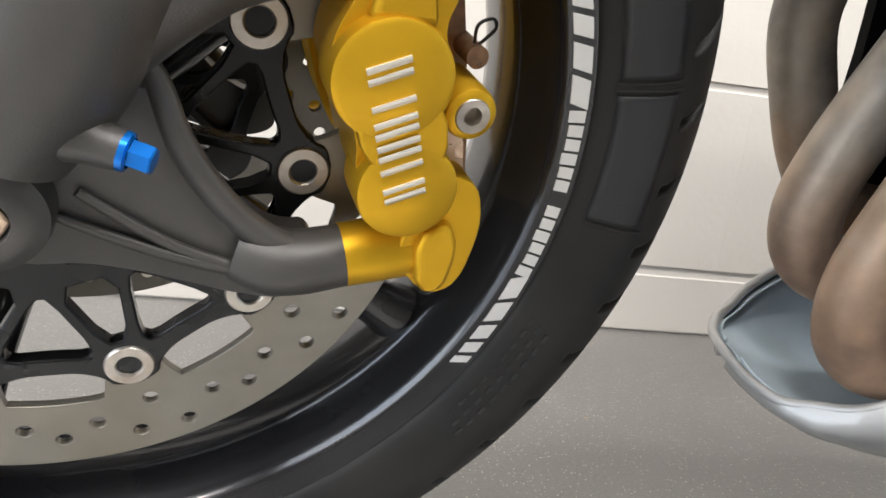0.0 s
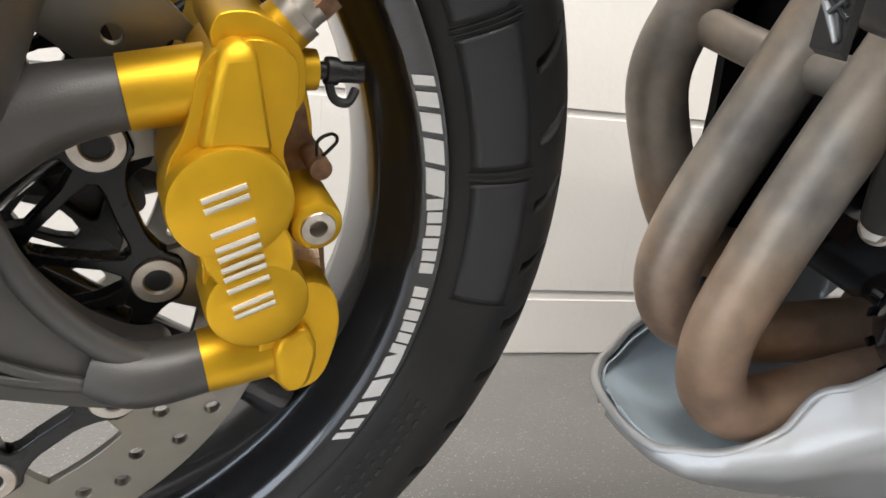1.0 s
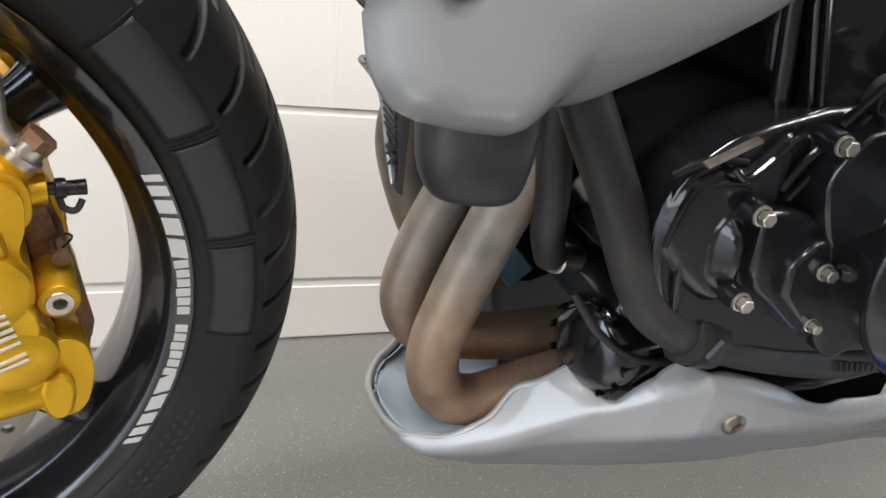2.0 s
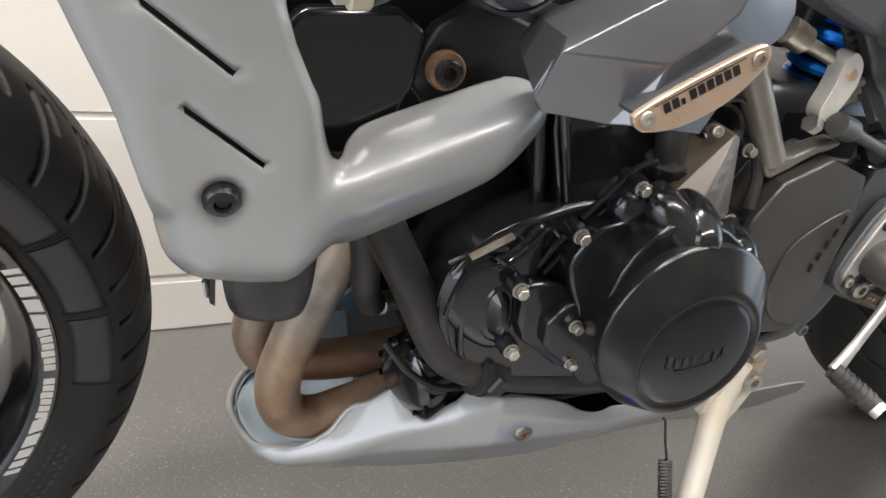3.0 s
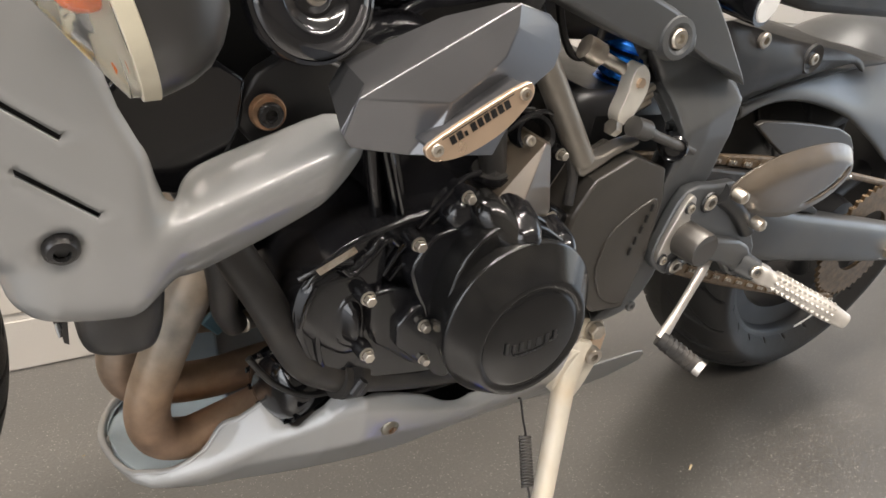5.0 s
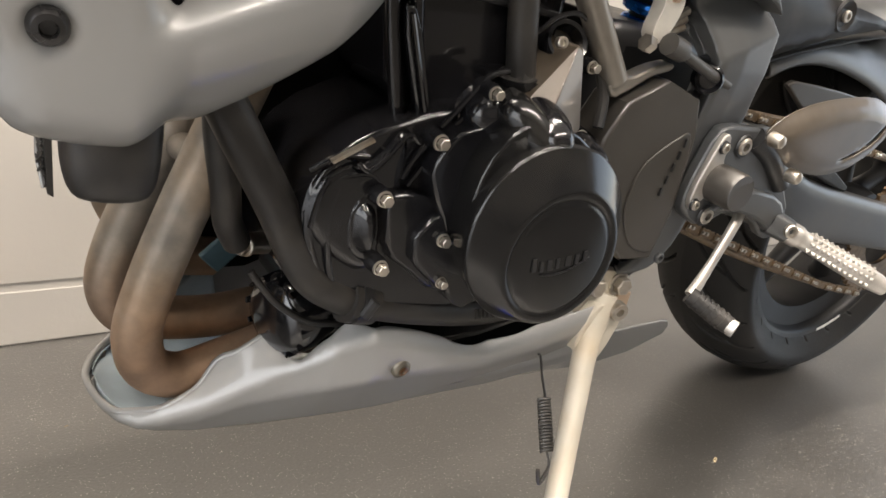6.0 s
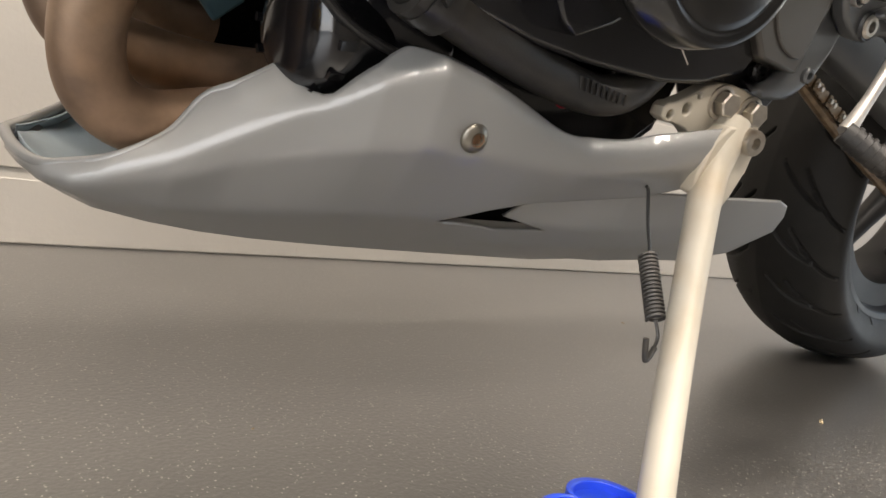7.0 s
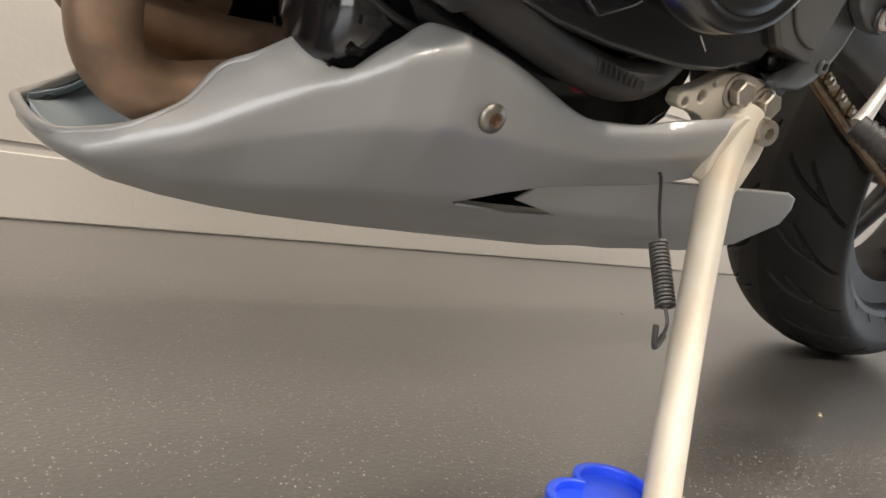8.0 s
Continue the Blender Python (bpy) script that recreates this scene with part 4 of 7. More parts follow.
def build_indicator():
    way = Vector((-0.92, -0.04, -0.34)).normalized()
    long = Vector((0.36, 0.02, -0.93))
    long = (long - way * long.dot(way)).normalized()
    short = way.cross(long)
    o = Vector((-0.0610, -0.3870, 0.6855))
    # rows: distance, half length, half width, shift along the length
    def shell(rows, around=40, point=1.25):
        bm, big = bmesh.new(), 0.77
        loops = []
        for d, a, b, c in rows:
            loops.append([bm.verts.new(o + way * (0.74 * d) + long * big * (c + a * math.cos(2 * math.pi * k / around)) + short * big * (b * math.copysign(abs(math.sin(2 * math.pi * k / around)) ** point, math.sin(2 * math.pi * k / around)))) for k in range(around)])
        for r, q in zip(loops, loops[1:]):
            for k in range(around):
                bm.faces.new((r[k], r[(k + 1) % around], q[(k + 1) % around], q[k]))
        bm.faces.new(loops[0][::-1]), bm.faces.new(loops[-1])
        return bm
    body = part("indicator", shell([(0.0, 0.0455, 0.0225, 0), (-0.006, 0.0450, 0.0234, 0), (-0.014, 0.0420, 0.0230, 0.002), (-0.023, 0.0365, 0.0205, 0.004), (-0.031, 0.0275, 0.0160, 0.006), (-0.037, 0.016, 0.010, 0.008), (-0.0395, 0.004, 0.003, 0.008)]), LAMP_BODY, bike, "black turn indicator with clear lens")
    part("lens_edge", shell([(0.0075, 0.0425, 0.0212, 0), (0.0071, 0.0446, 0.0228, 0), (0.0004, 0.0462, 0.0236, 0), (-0.0002, 0.0450, 0.0225, 0)]), CREAM, body, "yellowed ribbed lens edge")
    for k in range(34):
        s = 0.77 * (-0.042 + 0.084 * k / 33)
        b = 0.0180 * max(0.0, 1 - (s / 0.0356) ** 2) ** 0.63 + 0.0002
        part("lens_rib", box(-0.0004, -0.0008, 0.0006, 0.0004, 0.0006, 0.0062, Matrix.Translation(o + long * s - short * b) @ Matrix((long, short, way)).transposed().to_4x4()), CREAM, body)
    part("lens", shell([(0.0075, 0.0425, 0.0212, 0), (0.0115, 0.0415, 0.0206, 0), (0.0215, 0.0235, 0.0125, -0.005), (0.0290, 0.0075, 0.0050, -0.0085), (0.0300, 0.0050, 0.0030, -0.009)]), LENS, body, "clear plastic lens")
    part("bulb", shell([(0.002, 0.0090, 0.0090, -0.006), (0.006, 0.0106, 0.0106, -0.006), (0.010, 0.0108, 0.0108, -0.006), (0.014, 0.0096, 0.0096, -0.006), (0.017, 0.0072, 0.0072, -0.006), (0.0190, 0.0040, 0.0040, -0.006), (0.0196, 0.0010, 0.0010, -0.006)], 32, 1.0), AMBER, body, "amber bulb")
    part("reflector", shell([(0.0060, 0.0420, 0.0205, 0), (0.0022, 0.030, 0.015, 0), (0.0014, 0.010, 0.008, 0)], 24, 1.2), CHROME, body, "bright reflector")
    part("reflector_spot", shell([(0.0055, 0.0034, 0.0034, 0.025), (0.0075, 0.0028, 0.0028, 0.025)], 16, 1.0), AMBER, body)
    part("stalk", tube([(-0.040, -0.372, 0.684, 0.010), (-0.034, -0.330, 0.681, 0.009), (-0.030, -0.290, 0.678, 0.0105), (-0.028, -0.268, 0.677, 0.012)], around=20), PLASTIC, body)
    for k in range(3):
        m = aim(Vector((-0.0325 + 0.0012 * k, -0.312 + 0.011 * k, 0.6796 - 0.0008 * k)), (0.12, 1, -0.05))
        part("stalk_ring", lathe([(0.0095, -0.002), (0.0118, -0.001), (0.0118, 0.001), (0.0095, 0.002)], m, 24), PLASTIC, body)
    return body


PAN_MID = -0.037
#            x       y top    z cr   y cr    z side  y side  z bend  y bend  z foot  y foot
PAN_TABLE = [(-0.0145, -0.037, 0.1850, -0.037, 0.1840, -0.037, 0.1830, -0.037, 0.1815, -0.037),
             (-0.0125, -0.051, 0.1835, -0.053, 0.1815, -0.052, 0.1800, -0.050, 0.1770, -0.043),
             (-0.0075, -0.067, 0.1800, -0.071, 0.1780, -0.070, 0.1760, -0.066, 0.1735, -0.055),
             (0.002, -0.084, 0.1790, -0.091, 0.1760, -0.089, 0.1725, -0.083, 0.1690, -0.068),
             (0.015, -0.094, 0.1825, -0.104, 0.1775, -0.104, 0.1710, -0.096, 0.1650, -0.078),
             (0.030, -0.104, 0.1910, -0.116, 0.1820, -0.113, 0.1700, -0.103, 0.1605, -0.085),
             (0.060, -0.1125, 0.2095, -0.1305, 0.1960, -0.1285, 0.1720, -0.114, 0.1565, -0.091),
             (0.090, -0.1215, 0.2310, -0.1450, 0.2120, -0.140, 0.1770, -0.122, 0.1545, -0.096),
             (0.120, -0.134, 0.2555, -0.159, 0.2270, -0.156, 0.1830, -0.133, 0.1540, -0.100),
             (0.150, -0.160, 0.2785, -0.177, 0.2400, -0.173, 0.1890, -0.143, 0.1540, -0.102),
             (0.180, -0.174, 0.2920, -0.1865, 0.2480, -0.183, 0.1930, -0.150, 0.1540, -0.103),
             (0.210, -0.176, 0.2860, -0.1880, 0.2520, -0.186, 0.1960, -0.155, 0.1540, -0.103),
             (0.250, -0.178, 0.2740, -0.1900, 0.2500, -0.1875, 0.2050, -0.164, 0.1540, -0.103),
             (0.300, -0.181, 0.2640, -0.1910, 0.2480, -0.1885, 0.2190, -0.170, 0.1545, -0.104),
             (0.357, -0.185, 0.2740, -0.1930, 0.2580, -0.1900, 0.2300, -0.174, 0.1560, -0.105),
             (0.445, -0.192, 0.3000, -0.1960, 0.2800, -0.1930, 0.2500, -0.180, 0.1600, -0.108)]


def build_pan():
    tab = np.array(PAN_TABLE)
    run = np.concatenate([[0], np.cumsum(np.hypot(np.diff(tab[:, 0]), np.diff(tab[:, 3])))])
    run = np.where(tab[:, 0] > 0.03, tab[:, 0], run - run[5] + 0.03)
    to_run = lambda x: float(np.interp(x, tab[:, 0], run))
    edge = [(-0.0145, 0.1875), (-0.0125, 0.1860), (-0.0075, 0.1840), (0.002, 0.1845), (0.015, 0.1895), (0.030, 0.1975), (0.0450, 0.2075), (0.0600, 0.2200), (0.0729, 0.2385), (0.0800, 0.2460), (0.0900, 0.2535), (0.1078, 0.2672)]
    upper = [tuple(p) for p in smooth_line(edge, 3)] + [(0.1100, 0.2668), (0.1158, 0.2615), (0.1200, 0.2597), (0.1250, 0.2600)]
    upper += [tuple(p) for p in smooth_line([(0.1292, 0.2625), (0.1443, 0.2790), (0.1600, 0.2945), (0.1665, 0.2978), (0.1780, 0.2978), (0.1933, 0.2962), (0.216, 0.2912), (0.2458, 0.2815), (0.262, 0.2750), (0.2751, 0.2716), (0.288, 0.2704), (0.3031, 0.2711), (0.3303, 0.2748), (0.3571, 0.2821), (0.3977, 0.2930), (0.442, 0.3045)], 3)]
    crack = [(0.441, 0.3020), (0.4285, 0.2630), (0.4165, 0.2515), (0.378, 0.2375), (0.333, 0.2300), (0.283, 0.2215), (0.250, 0.2105), (0.222, 0.1960), (0.232, 0.1925), (0.2840, 0.1885), (0.3300, 0.1925), (0.2840, 0.2005), (0.2970, 0.2110), (0.333, 0.2235), (0.378, 0.2320), (0.430, 0.2365)]
    tail = [(0.520, 0.2470), (0.5650, 0.2505), (0.5780, 0.2475), (0.5900, 0.2360), (0.5970, 0.2190), (0.565, 0.1890), (0.525, 0.1780), (0.480, 0.1705), (0.430, 0.1620), (0.357, 0.1560), (0.250, 0.1540), (0.150, 0.1540)]
    foot = [(x, float(np.interp(x, tab[:, 0], tab[:, 8]))) for x in (0.12, 0.09, 0.075, 0.06, 0.045, 0.03, 0.022, 0.015, 0.008, 0.002, -0.003, -0.0075, -0.0105, -0.0125)]
    outline = [(to_run(x) if x < 0.03 else x, z) for x, z in upper + crack + tail + foot]
    ridge = np.array([(0.222, 0.195), (0.25, 0.2040), (0.283, 0.2145), (0.333, 0.2265), (0.378, 0.2342), (0.4165, 0.2440), (0.43, 0.25), (0.6, 0.30)])

    def side(x, z):
        k = [np.interp(x, tab[:, 0], tab[:, c]) for c in range(10)]
        y = k[7] + (k[9] - k[7]) * (z - k[6]) / (k[8] - k[6])
        y = np.where(z > k[6], k[7] + (k[5] - k[7]) * (z - k[6]) / (k[4] - k[6]), y)
        y = np.where(z > k[4], k[5] + (k[3] - k[5]) * (z - k[4]) / (k[2] - k[4]), y)
        rise = np.maximum(np.interp(x, [0, 0.06, 0.09, 0.108, 0.125, 0.15, 0.165, 0.19, 0.3, 0.445], [0.008, 0.013, 0.022, 0.0175, 0.005, 0.008, 0.011, 0.007, 0.007, 0.006]), 0.002)
        return np.where(z > k[2], k[3] + (k[1] - k[3]) * np.minimum((z - k[2]) / rise, 1.4), y)

    def place(p, d):
        s, z = p.T
        x = np.where(s < 0.03, np.interp(s, run, tab[:, 0]), s)
        nose = np.clip((0.035 - x) / 0.03, 0, 1)
        y = sum(side(x, z + w * (0.0045 - 0.0030 * nose)) for w in (-1, -0.66, -0.33, 0, 0.33, 0.66, 1)) / 7
        lift = np.interp(x, [0.36, 0.43, 0.48, 0.53, 0.586, 0.6], [0, 0.005, 0.0145, 0.034, 0.064, 0.08])
        keel = np.interp(z - lift, [0.154, 0.160, 0.176, 0.197, 0.24], [-0.103, -0.112, -0.131, -0.143, -0.149])
        keel = keel + (-0.154 - 0.5 * (z - 0.22) - keel) * np.clip((x - 0.40) / 0.10, 0, 1)
        below = (x > 0.225) & (z < np.interp(x, ridge[:, 0], ridge[:, 1]))
        y = np.where(below, keel + (side(x, z) - keel) * np.clip(1 - (x - 0.225) / 0.05, 0, 1) ** 2, y)
        y = y + 0.0030 * np.exp(-((x - 0.2055) ** 2 + (z - 0.2575) ** 2) / 0.0085 ** 2)
        return np.stack([x, y, z], -1)

    pan = part("belly_pan", sheet(outline, (), place, 0.0030, 0, rims=(0.0012,)), PAINT, bike, "silver-grey painted belly pan under the engine", solid=0.0028, sharp=40)
    far = lambda p, d: place(p, d) * (1, -1, 1) + (0, 2 * PAN_MID, 0)
    part("far_side", sheet(outline, (), far, 0.012, 0), PAINT, pan, solid=0.0028, sharp=40)
    lip = [(x, z) for x, z in edge]
    tops = [tuple(p) for p in place(np.array([(to_run(x) if x < 0.03 else x, z) for x, z in lip]), None)]
    part("rolled_edge", tube([(x, y + 0.0012, z - 0.0018) for x, y, z in reversed(tops)] + [(x, 2 * PAN_MID - y - 0.0012, z - 0.0018) for x, y, z in tops[1:]], 0.0034, 16, 6), PAINT, pan)
    part("pan_floor", loft([[(x + 0.003, PAN_MID + a * (PAN_MID - 0.002 - y), z + 0.001 + 0.0015 * (1 - abs(a))) for a in (-1, -0.6, -0.2, 0.2, 0.6, 1)] for x, z, y in [(r[0], r[8], r[9]) for r in PAN_TABLE[1:]]], 3), PAINT, pan, solid=0.0025)
    part("inner_liner", loft([[(r[0] + 0.005, PAN_MID + side_ * (PAN_MID - y - 0.0030), z) for side_, y, z in ((1, r[1], r[2] + 0.004), (1, r[3], r[2] - 0.004), (1, r[5], r[4]), (1, r[9], r[8] + 0.008), (0, r[9], r[8] + 0.0075), (-1, r[9], r[8] + 0.008), (-1, r[5], r[4]), (-1, r[3], r[2] - 0.004), (-1, r[1], r[2] + 0.004))] for r in PAN_TABLE[1:9]], 4), PAINT_IN, pan, "unpainted bluish inner face", solid=0.001)
    # added sheet that paints the slot's inside shade near-black
    part("slot_shade_sheet", slab([(0.20, 0.183), (0.44, 0.190), (0.44, 0.255), (0.20, 0.215)], -0.112, -0.104), VOID, pan)
    for x, y, z in ((0.49, -0.156, 0.2150),):
        part("rivet", lathe([(0, 0.002), (0.003, 0.0016), (0.0045, 0)], aim((x, y, z), (0, -1, -0.2)), 16), PAINT, pan)
    m = aim((0.2095, -0.1850, 0.2580), (0.02, -0.99, -0.1))
    bolt = part("pan_bolt", lathe([(0.0, 0.0015), (0.0030, 0.0015), (0.0033, 0.0042), (0.0048, 0.0046), (0.0070, 0.0036), (0.0090, 0.0022), (0.0094, 0.0012), (0.0094, -0.003)], m, 32), STEEL, pan, "steel pan screw with rusty socket")
    part("bolt_socket", lathe([(0.0, 0.0022), (0.0032, 0.0022), (0.0040, 0.0046), (0.0046, 0.0049)], m, 6), RUST, bolt)
    return pan


def build_exhaust():
    r = 0.0195
    runs = [
        [(0.084, -0.100, 0.490), (0.066, -0.099, 0.440), (0.042, -0.097, 0.372), (0.023, -0.096, 0.312), (0.0135, -0.095, 0.266), (0.022, -0.093, 0.231), (0.049, -0.090, 0.2155), (0.088, -0.087, 0.2225), (0.140, -0.083, 0.2350), (0.20, -0.075, 0.240)],
        [(0.076, -0.045, 0.495), (0.055, -0.045, 0.445), (0.028, -0.046, 0.378), (0.007, -0.047, 0.322), (0.001, -0.047, 0.284), (0.014, -0.047, 0.257), (0.045, -0.047, 0.2475), (0.088, -0.046, 0.2435), (0.140, -0.042, 0.2470), (0.20, -0.04, 0.25)],
        [(0.060, 0.022, 0.505), (0.035, 0.022, 0.470), (0.008, 0.022, 0.425), (0.000, 0.021, 0.385), (0.013, 0.017, 0.340), (0.034, 0.020, 0.300), (0.062, 0.028, 0.272), (0.11, 0.034, 0.262)],
    ]
    for run in runs:
        part("exhaust_header", tube(run, r, 28, 10), EXHAUST, bike, "heat-browned steel exhaust header pipe")
    part("balance_pipe", tube([(0.012, 0.020, 0.425), (0.040, -0.045, 0.412)], 0.0115, 20, 3), EXHAUST, bike)
    part("balance_pipe", tube([(0.043, -0.045, 0.412), (0.055, -0.098, 0.412)], 0.0115, 20, 3), EXHAUST, bike)
    part("collector", tube([(0.17, -0.045, 0.243, 0.045), (0.23, -0.045, 0.238, 0.05), (0.33, -0.045, 0.235, 0.042)], around=28), EXHAUST, bike, "exhaust collector box")


def build_radiator():
    body = box(-0.080, -0.195, 0.510, -0.050, 0.11, 0.80)
    rad = part("radiator", body, PLASTIC, bike, "black radiator behind the front wheel", bevel=0.003)
    for k in range(18):
        z = 0.515 + 0.007 * k
        part("radiator_fin", box(-0.0870, -0.168, z, -0.0795, 0.10, z + 0.0028), SATIN, rad)
    outer = [(-0.0624, -0.2090, 0.4391), (-0.0635, -0.1980, 0.4526), (-0.0621, -0.1830, 0.4604), (-0.0607, -0.1650, 0.4673), (-0.0621, -0.1500, 0.4729), (-0.0656, -0.1300, 0.4764)]
    inner = [(-0.0605, -0.2095, 0.4400), (-0.0612, -0.2040, 0.4540), (-0.0618, -0.2000, 0.4653), (-0.0625, -0.1950, 0.4765), (-0.0631, -0.1900, 0.4875), (-0.0634, -0.1850, 0.4960)]
    part("radiator_grille", loft([inner, outer], 5, False, 2), PLASTIC, rad, "dark louvred radiator corner", solid=0.0012)
    part("radiator_blade", tube([(*p, r) for p, r in zip(outer, (0.0008, 0.0016, 0.0020, 0.0024, 0.0026, 0.0026))], around=12), PAINT, rad, "silver trim blade on the radiator edge")
    for k in range(16):
        t = 0.6 + 4.2 * k / 15
        i, f = int(t), t - int(t)
        a, b = Vector(outer[i]).lerp(Vector(outer[i + 1]), f), Vector(inner[max(i - 1, 0)]).lerp(Vector(inner[max(i, 1)]), f)
        part("louvre", tube([a + Vector((-0.001, -0.0016, 0)), b + Vector((-0.001, -0.0016, 0.004))], 0.0009, 8, 2), SATIN, rad)
    part("side_strip", slab([(-0.0605, 0.436), (-0.0575, 0.434), (-0.0600, 0.56), (-0.066, 0.56)], -0.2105, -0.195, smooth=0), PLASTIC, rad)
    tank = [[(-0.0545 + i, -0.240 + i, z), (-0.048 + i, -0.186 - i, z), (-0.0100 - i, -0.186 - i, z), (-0.0120 - i, -0.244 + i, z)] for i, z in ((0.0, 0.51), (0.0, 0.478), (0.001, 0.458), (0.004, 0.4455), (0.011, 0.4415), (0.018, 0.4410))]
    bm = loft(tank, 8, True, 4)
    bmesh.ops.holes_fill(bm, edges=bm.edges[:], sides=0)
    part("radiator_tank", bm, PLASTIC, rad, "scuffed black radiator end tank", sharp=60)
    return rad


build_fairing()
build_indicator()
build_pan()
build_exhaust()
build_radiator()


# ---- engine ----
def dome(outline, y, height, soft, deep):
    """A cast cover: an outline that rises from its edge to a rounded face, with a wall behind it."""
    def place(p, d):
        return np.stack([p[:, 0], y - height * (1 - np.exp(-(d / soft) ** 1.6)), p[:, 1]], -1)
    bm = sheet(outline, (), place, 0.0035, 2, rims=(0.0008, 0.0020))
    rim = [e for e in bm.edges if e.is_boundary]
    got = bmesh.ops.extrude_edge_only(bm, edges=rim)
    bmesh.ops.translate(bm, vec=(0, deep, 0), verts=[g for g in got["geom"] if isinstance(g, bmesh.types.BMVert)])
    return bm


MARK_TURN = 8.0
def build_engine():
    case = [(0.098, 0.400), (0.105, 0.440), (0.140, 0.468), (0.200, 0.488), (0.300, 0.495), (0.365, 0.468), (0.425, 0.420), (0.435, 0.345), (0.37, 0.318), (0.25, 0.315), (0.16, 0.328), (0.115, 0.352)]
    block = part("crankcase", slab(case, -0.188, 0.10, smooth=1), ENGINE, bike, "gloss black engine crankcase", bevel=0.008)
    part("sump", slab([(0.115, 0.345), (0.42, 0.345), (0.40, 0.262), (0.30, 0.240), (0.17, 0.250), (0.13, 0.29)], -0.145, 0.06, smooth=1), ENGINE, block, bevel=0.01)
    part("cylinder_block", slab([(0.168, 0.470), (0.150, 0.565), (0.160, 0.640), (0.300, 0.665), (0.315, 0.580), (0.300, 0.480)], -0.160, 0.12, smooth=1), ENGINE, block, bevel=0.008)
    part("cylinder_head", slab([(0.085, 0.620), (0.075, 0.690), (0.11, 0.76), (0.30, 0.78), (0.33, 0.70), (0.31, 0.650), (0.14, 0.625)], -0.150, 0.12, smooth=1), ENGINE, block, bevel=0.01)
    # added near-black core, darkens the hollow between the engine parts
    part("core_shade_block", slab([(0.070, 0.36), (0.060, 0.62), (0.30, 0.66), (0.32, 0.36)], -0.070, 0.08, smooth=1), VOID, block)
    for k, (x, z) in enumerate(((0.172, 0.500), (0.190, 0.505))):
        part("cylinder_rib", tube([(x, -0.166, z - 0.03, 0.006), (x - 0.016, -0.168, z + 0.03, 0.0055), (x - 0.026, -0.168, z + 0.075, 0.007)], around=12), ENGINE, block)
    part("cylinder_rib", tube([(0.135, -0.164, 0.590, 0.006), (0.22, -0.168, 0.583, 0.005), (0.305, -0.164, 0.592, 0.006)], around=12), ENGINE, block)
    part("gasket_line", tube([(0.128, -0.1635, 0.560, 0.003), (0.21, -0.1645, 0.566, 0.003), (0.308, -0.1635, 0.560, 0.003)], around=8), SATIN, block)
    # generator cover: round, stepped, with a sunken plate and raised mark
    axis = Vector((-0.02, -0.985, 0.02))
    m = aim((0.2742, -0.186, 0.4088), axis)
    bm = lathe([(0.060, -0.006), (0.0625, 0.010), (0.0665, 0.030), (0.0705, 0.048), (0.0733, 0.0570), (0.0737, 0.0595), (0.0733, 0.0618), (0.0720, 0.0632), (0.0572, 0.0742), (0.0556, 0.0754), (0.0525, 0.0760), (0.0500, 0.0754), (0.0487, 0.0744), (0.0474, 0.0744), (0.0457, 0.0757), (0.0425, 0.0766), (0.0, 0.0784)], m, 72)
    slip = Vector((0.0065, 0, -0.0125))
    for q in bm.verts:
        high = (q.co - Vector((0.2742, -0.186, 0.4088))).dot(axis.normalized())
        q.co += slip * min(max((high - 0.0625) / 0.0115, 0), 1)
    cover = part("generator_cover", bm, COVER, block, "satin black round generator cover", sharp=50)
    mark = Matrix.Translation((0, 0, 0.0782))
    seat = Matrix.Translation(slip) @ m @ Matrix.Rotation(radians(MARK_TURN), 4, "Z") @ mark
    for x, y, w, h in ((-0.0290, 0.0, 0.0036, 0.0110), (-0.0215, -0.0012, 0.0030, 0.0085), (-0.0145, -0.0012, 0.0040, 0.0085), (-0.0065, -0.0012, 0.0032, 0.0085), (0.0025, -0.0012, 0.0054, 0.0085), (0.0120, -0.0012, 0.0036, 0.0085), (0.0205, -0.001, 0.0034, 0.0092)):
        part("raised_mark", box(x, y - 0.0045, -0.0006, x + w, y - 0.0045 + h, 0.0006, seat), SATIN, cover)
    swoosh = tube([(-0.020, -0.0085, 0, 0.0006), (-0.006, -0.0105, 0, 0.0012), (0.010, -0.0085, 0, 0.0010), (0.026, -0.0015, 0, 0.0005)], around=8, flat=0.6)
    swoosh.transform(seat)
    part("raised_mark", swoosh, SATIN, cover)
    part("cover_step", slab([(0.182, 0.449), (0.198, 0.476), (0.215, 0.4810), (0.229, 0.484), (0.2441, 0.4975), (0.2752, 0.4944), (0.3128, 0.4790), (0.344, 0.455), (0.352, 0.430), (0.330, 0.392), (0.2450, 0.325), (0.2230, 0.336), (0.2140, 0.365), (0.2040, 0.405), (0.192, 0.425)], -0.2090, -0.180, smooth=1), ENGINE, block, bevel=0.009)
    part("cover_slope", slab([(0.205, 0.420), (0.212, 0.462), (0.232, 0.488), (0.252, 0.495), (0.285, 0.490), (0.322, 0.468), (0.340, 0.430), (0.28, 0.38), (0.215, 0.370)], -0.2320, -0.200, smooth=1), COVER, block, bevel=0.014)
    part("cover_hump", tube([(0.2420, -0.200, 0.4960, 0.0150), (0.2440, -0.212, 0.4940, 0.0150), (0.2530, -0.222, 0.4850, 0.0150), (0.2640, -0.231, 0.4740, 0.0145), (0.2680, -0.233, 0.4705, 0.0110), (0.2700, -0.234, 0.4690, 0.0050)], around=28, steps=4), COVER, block)
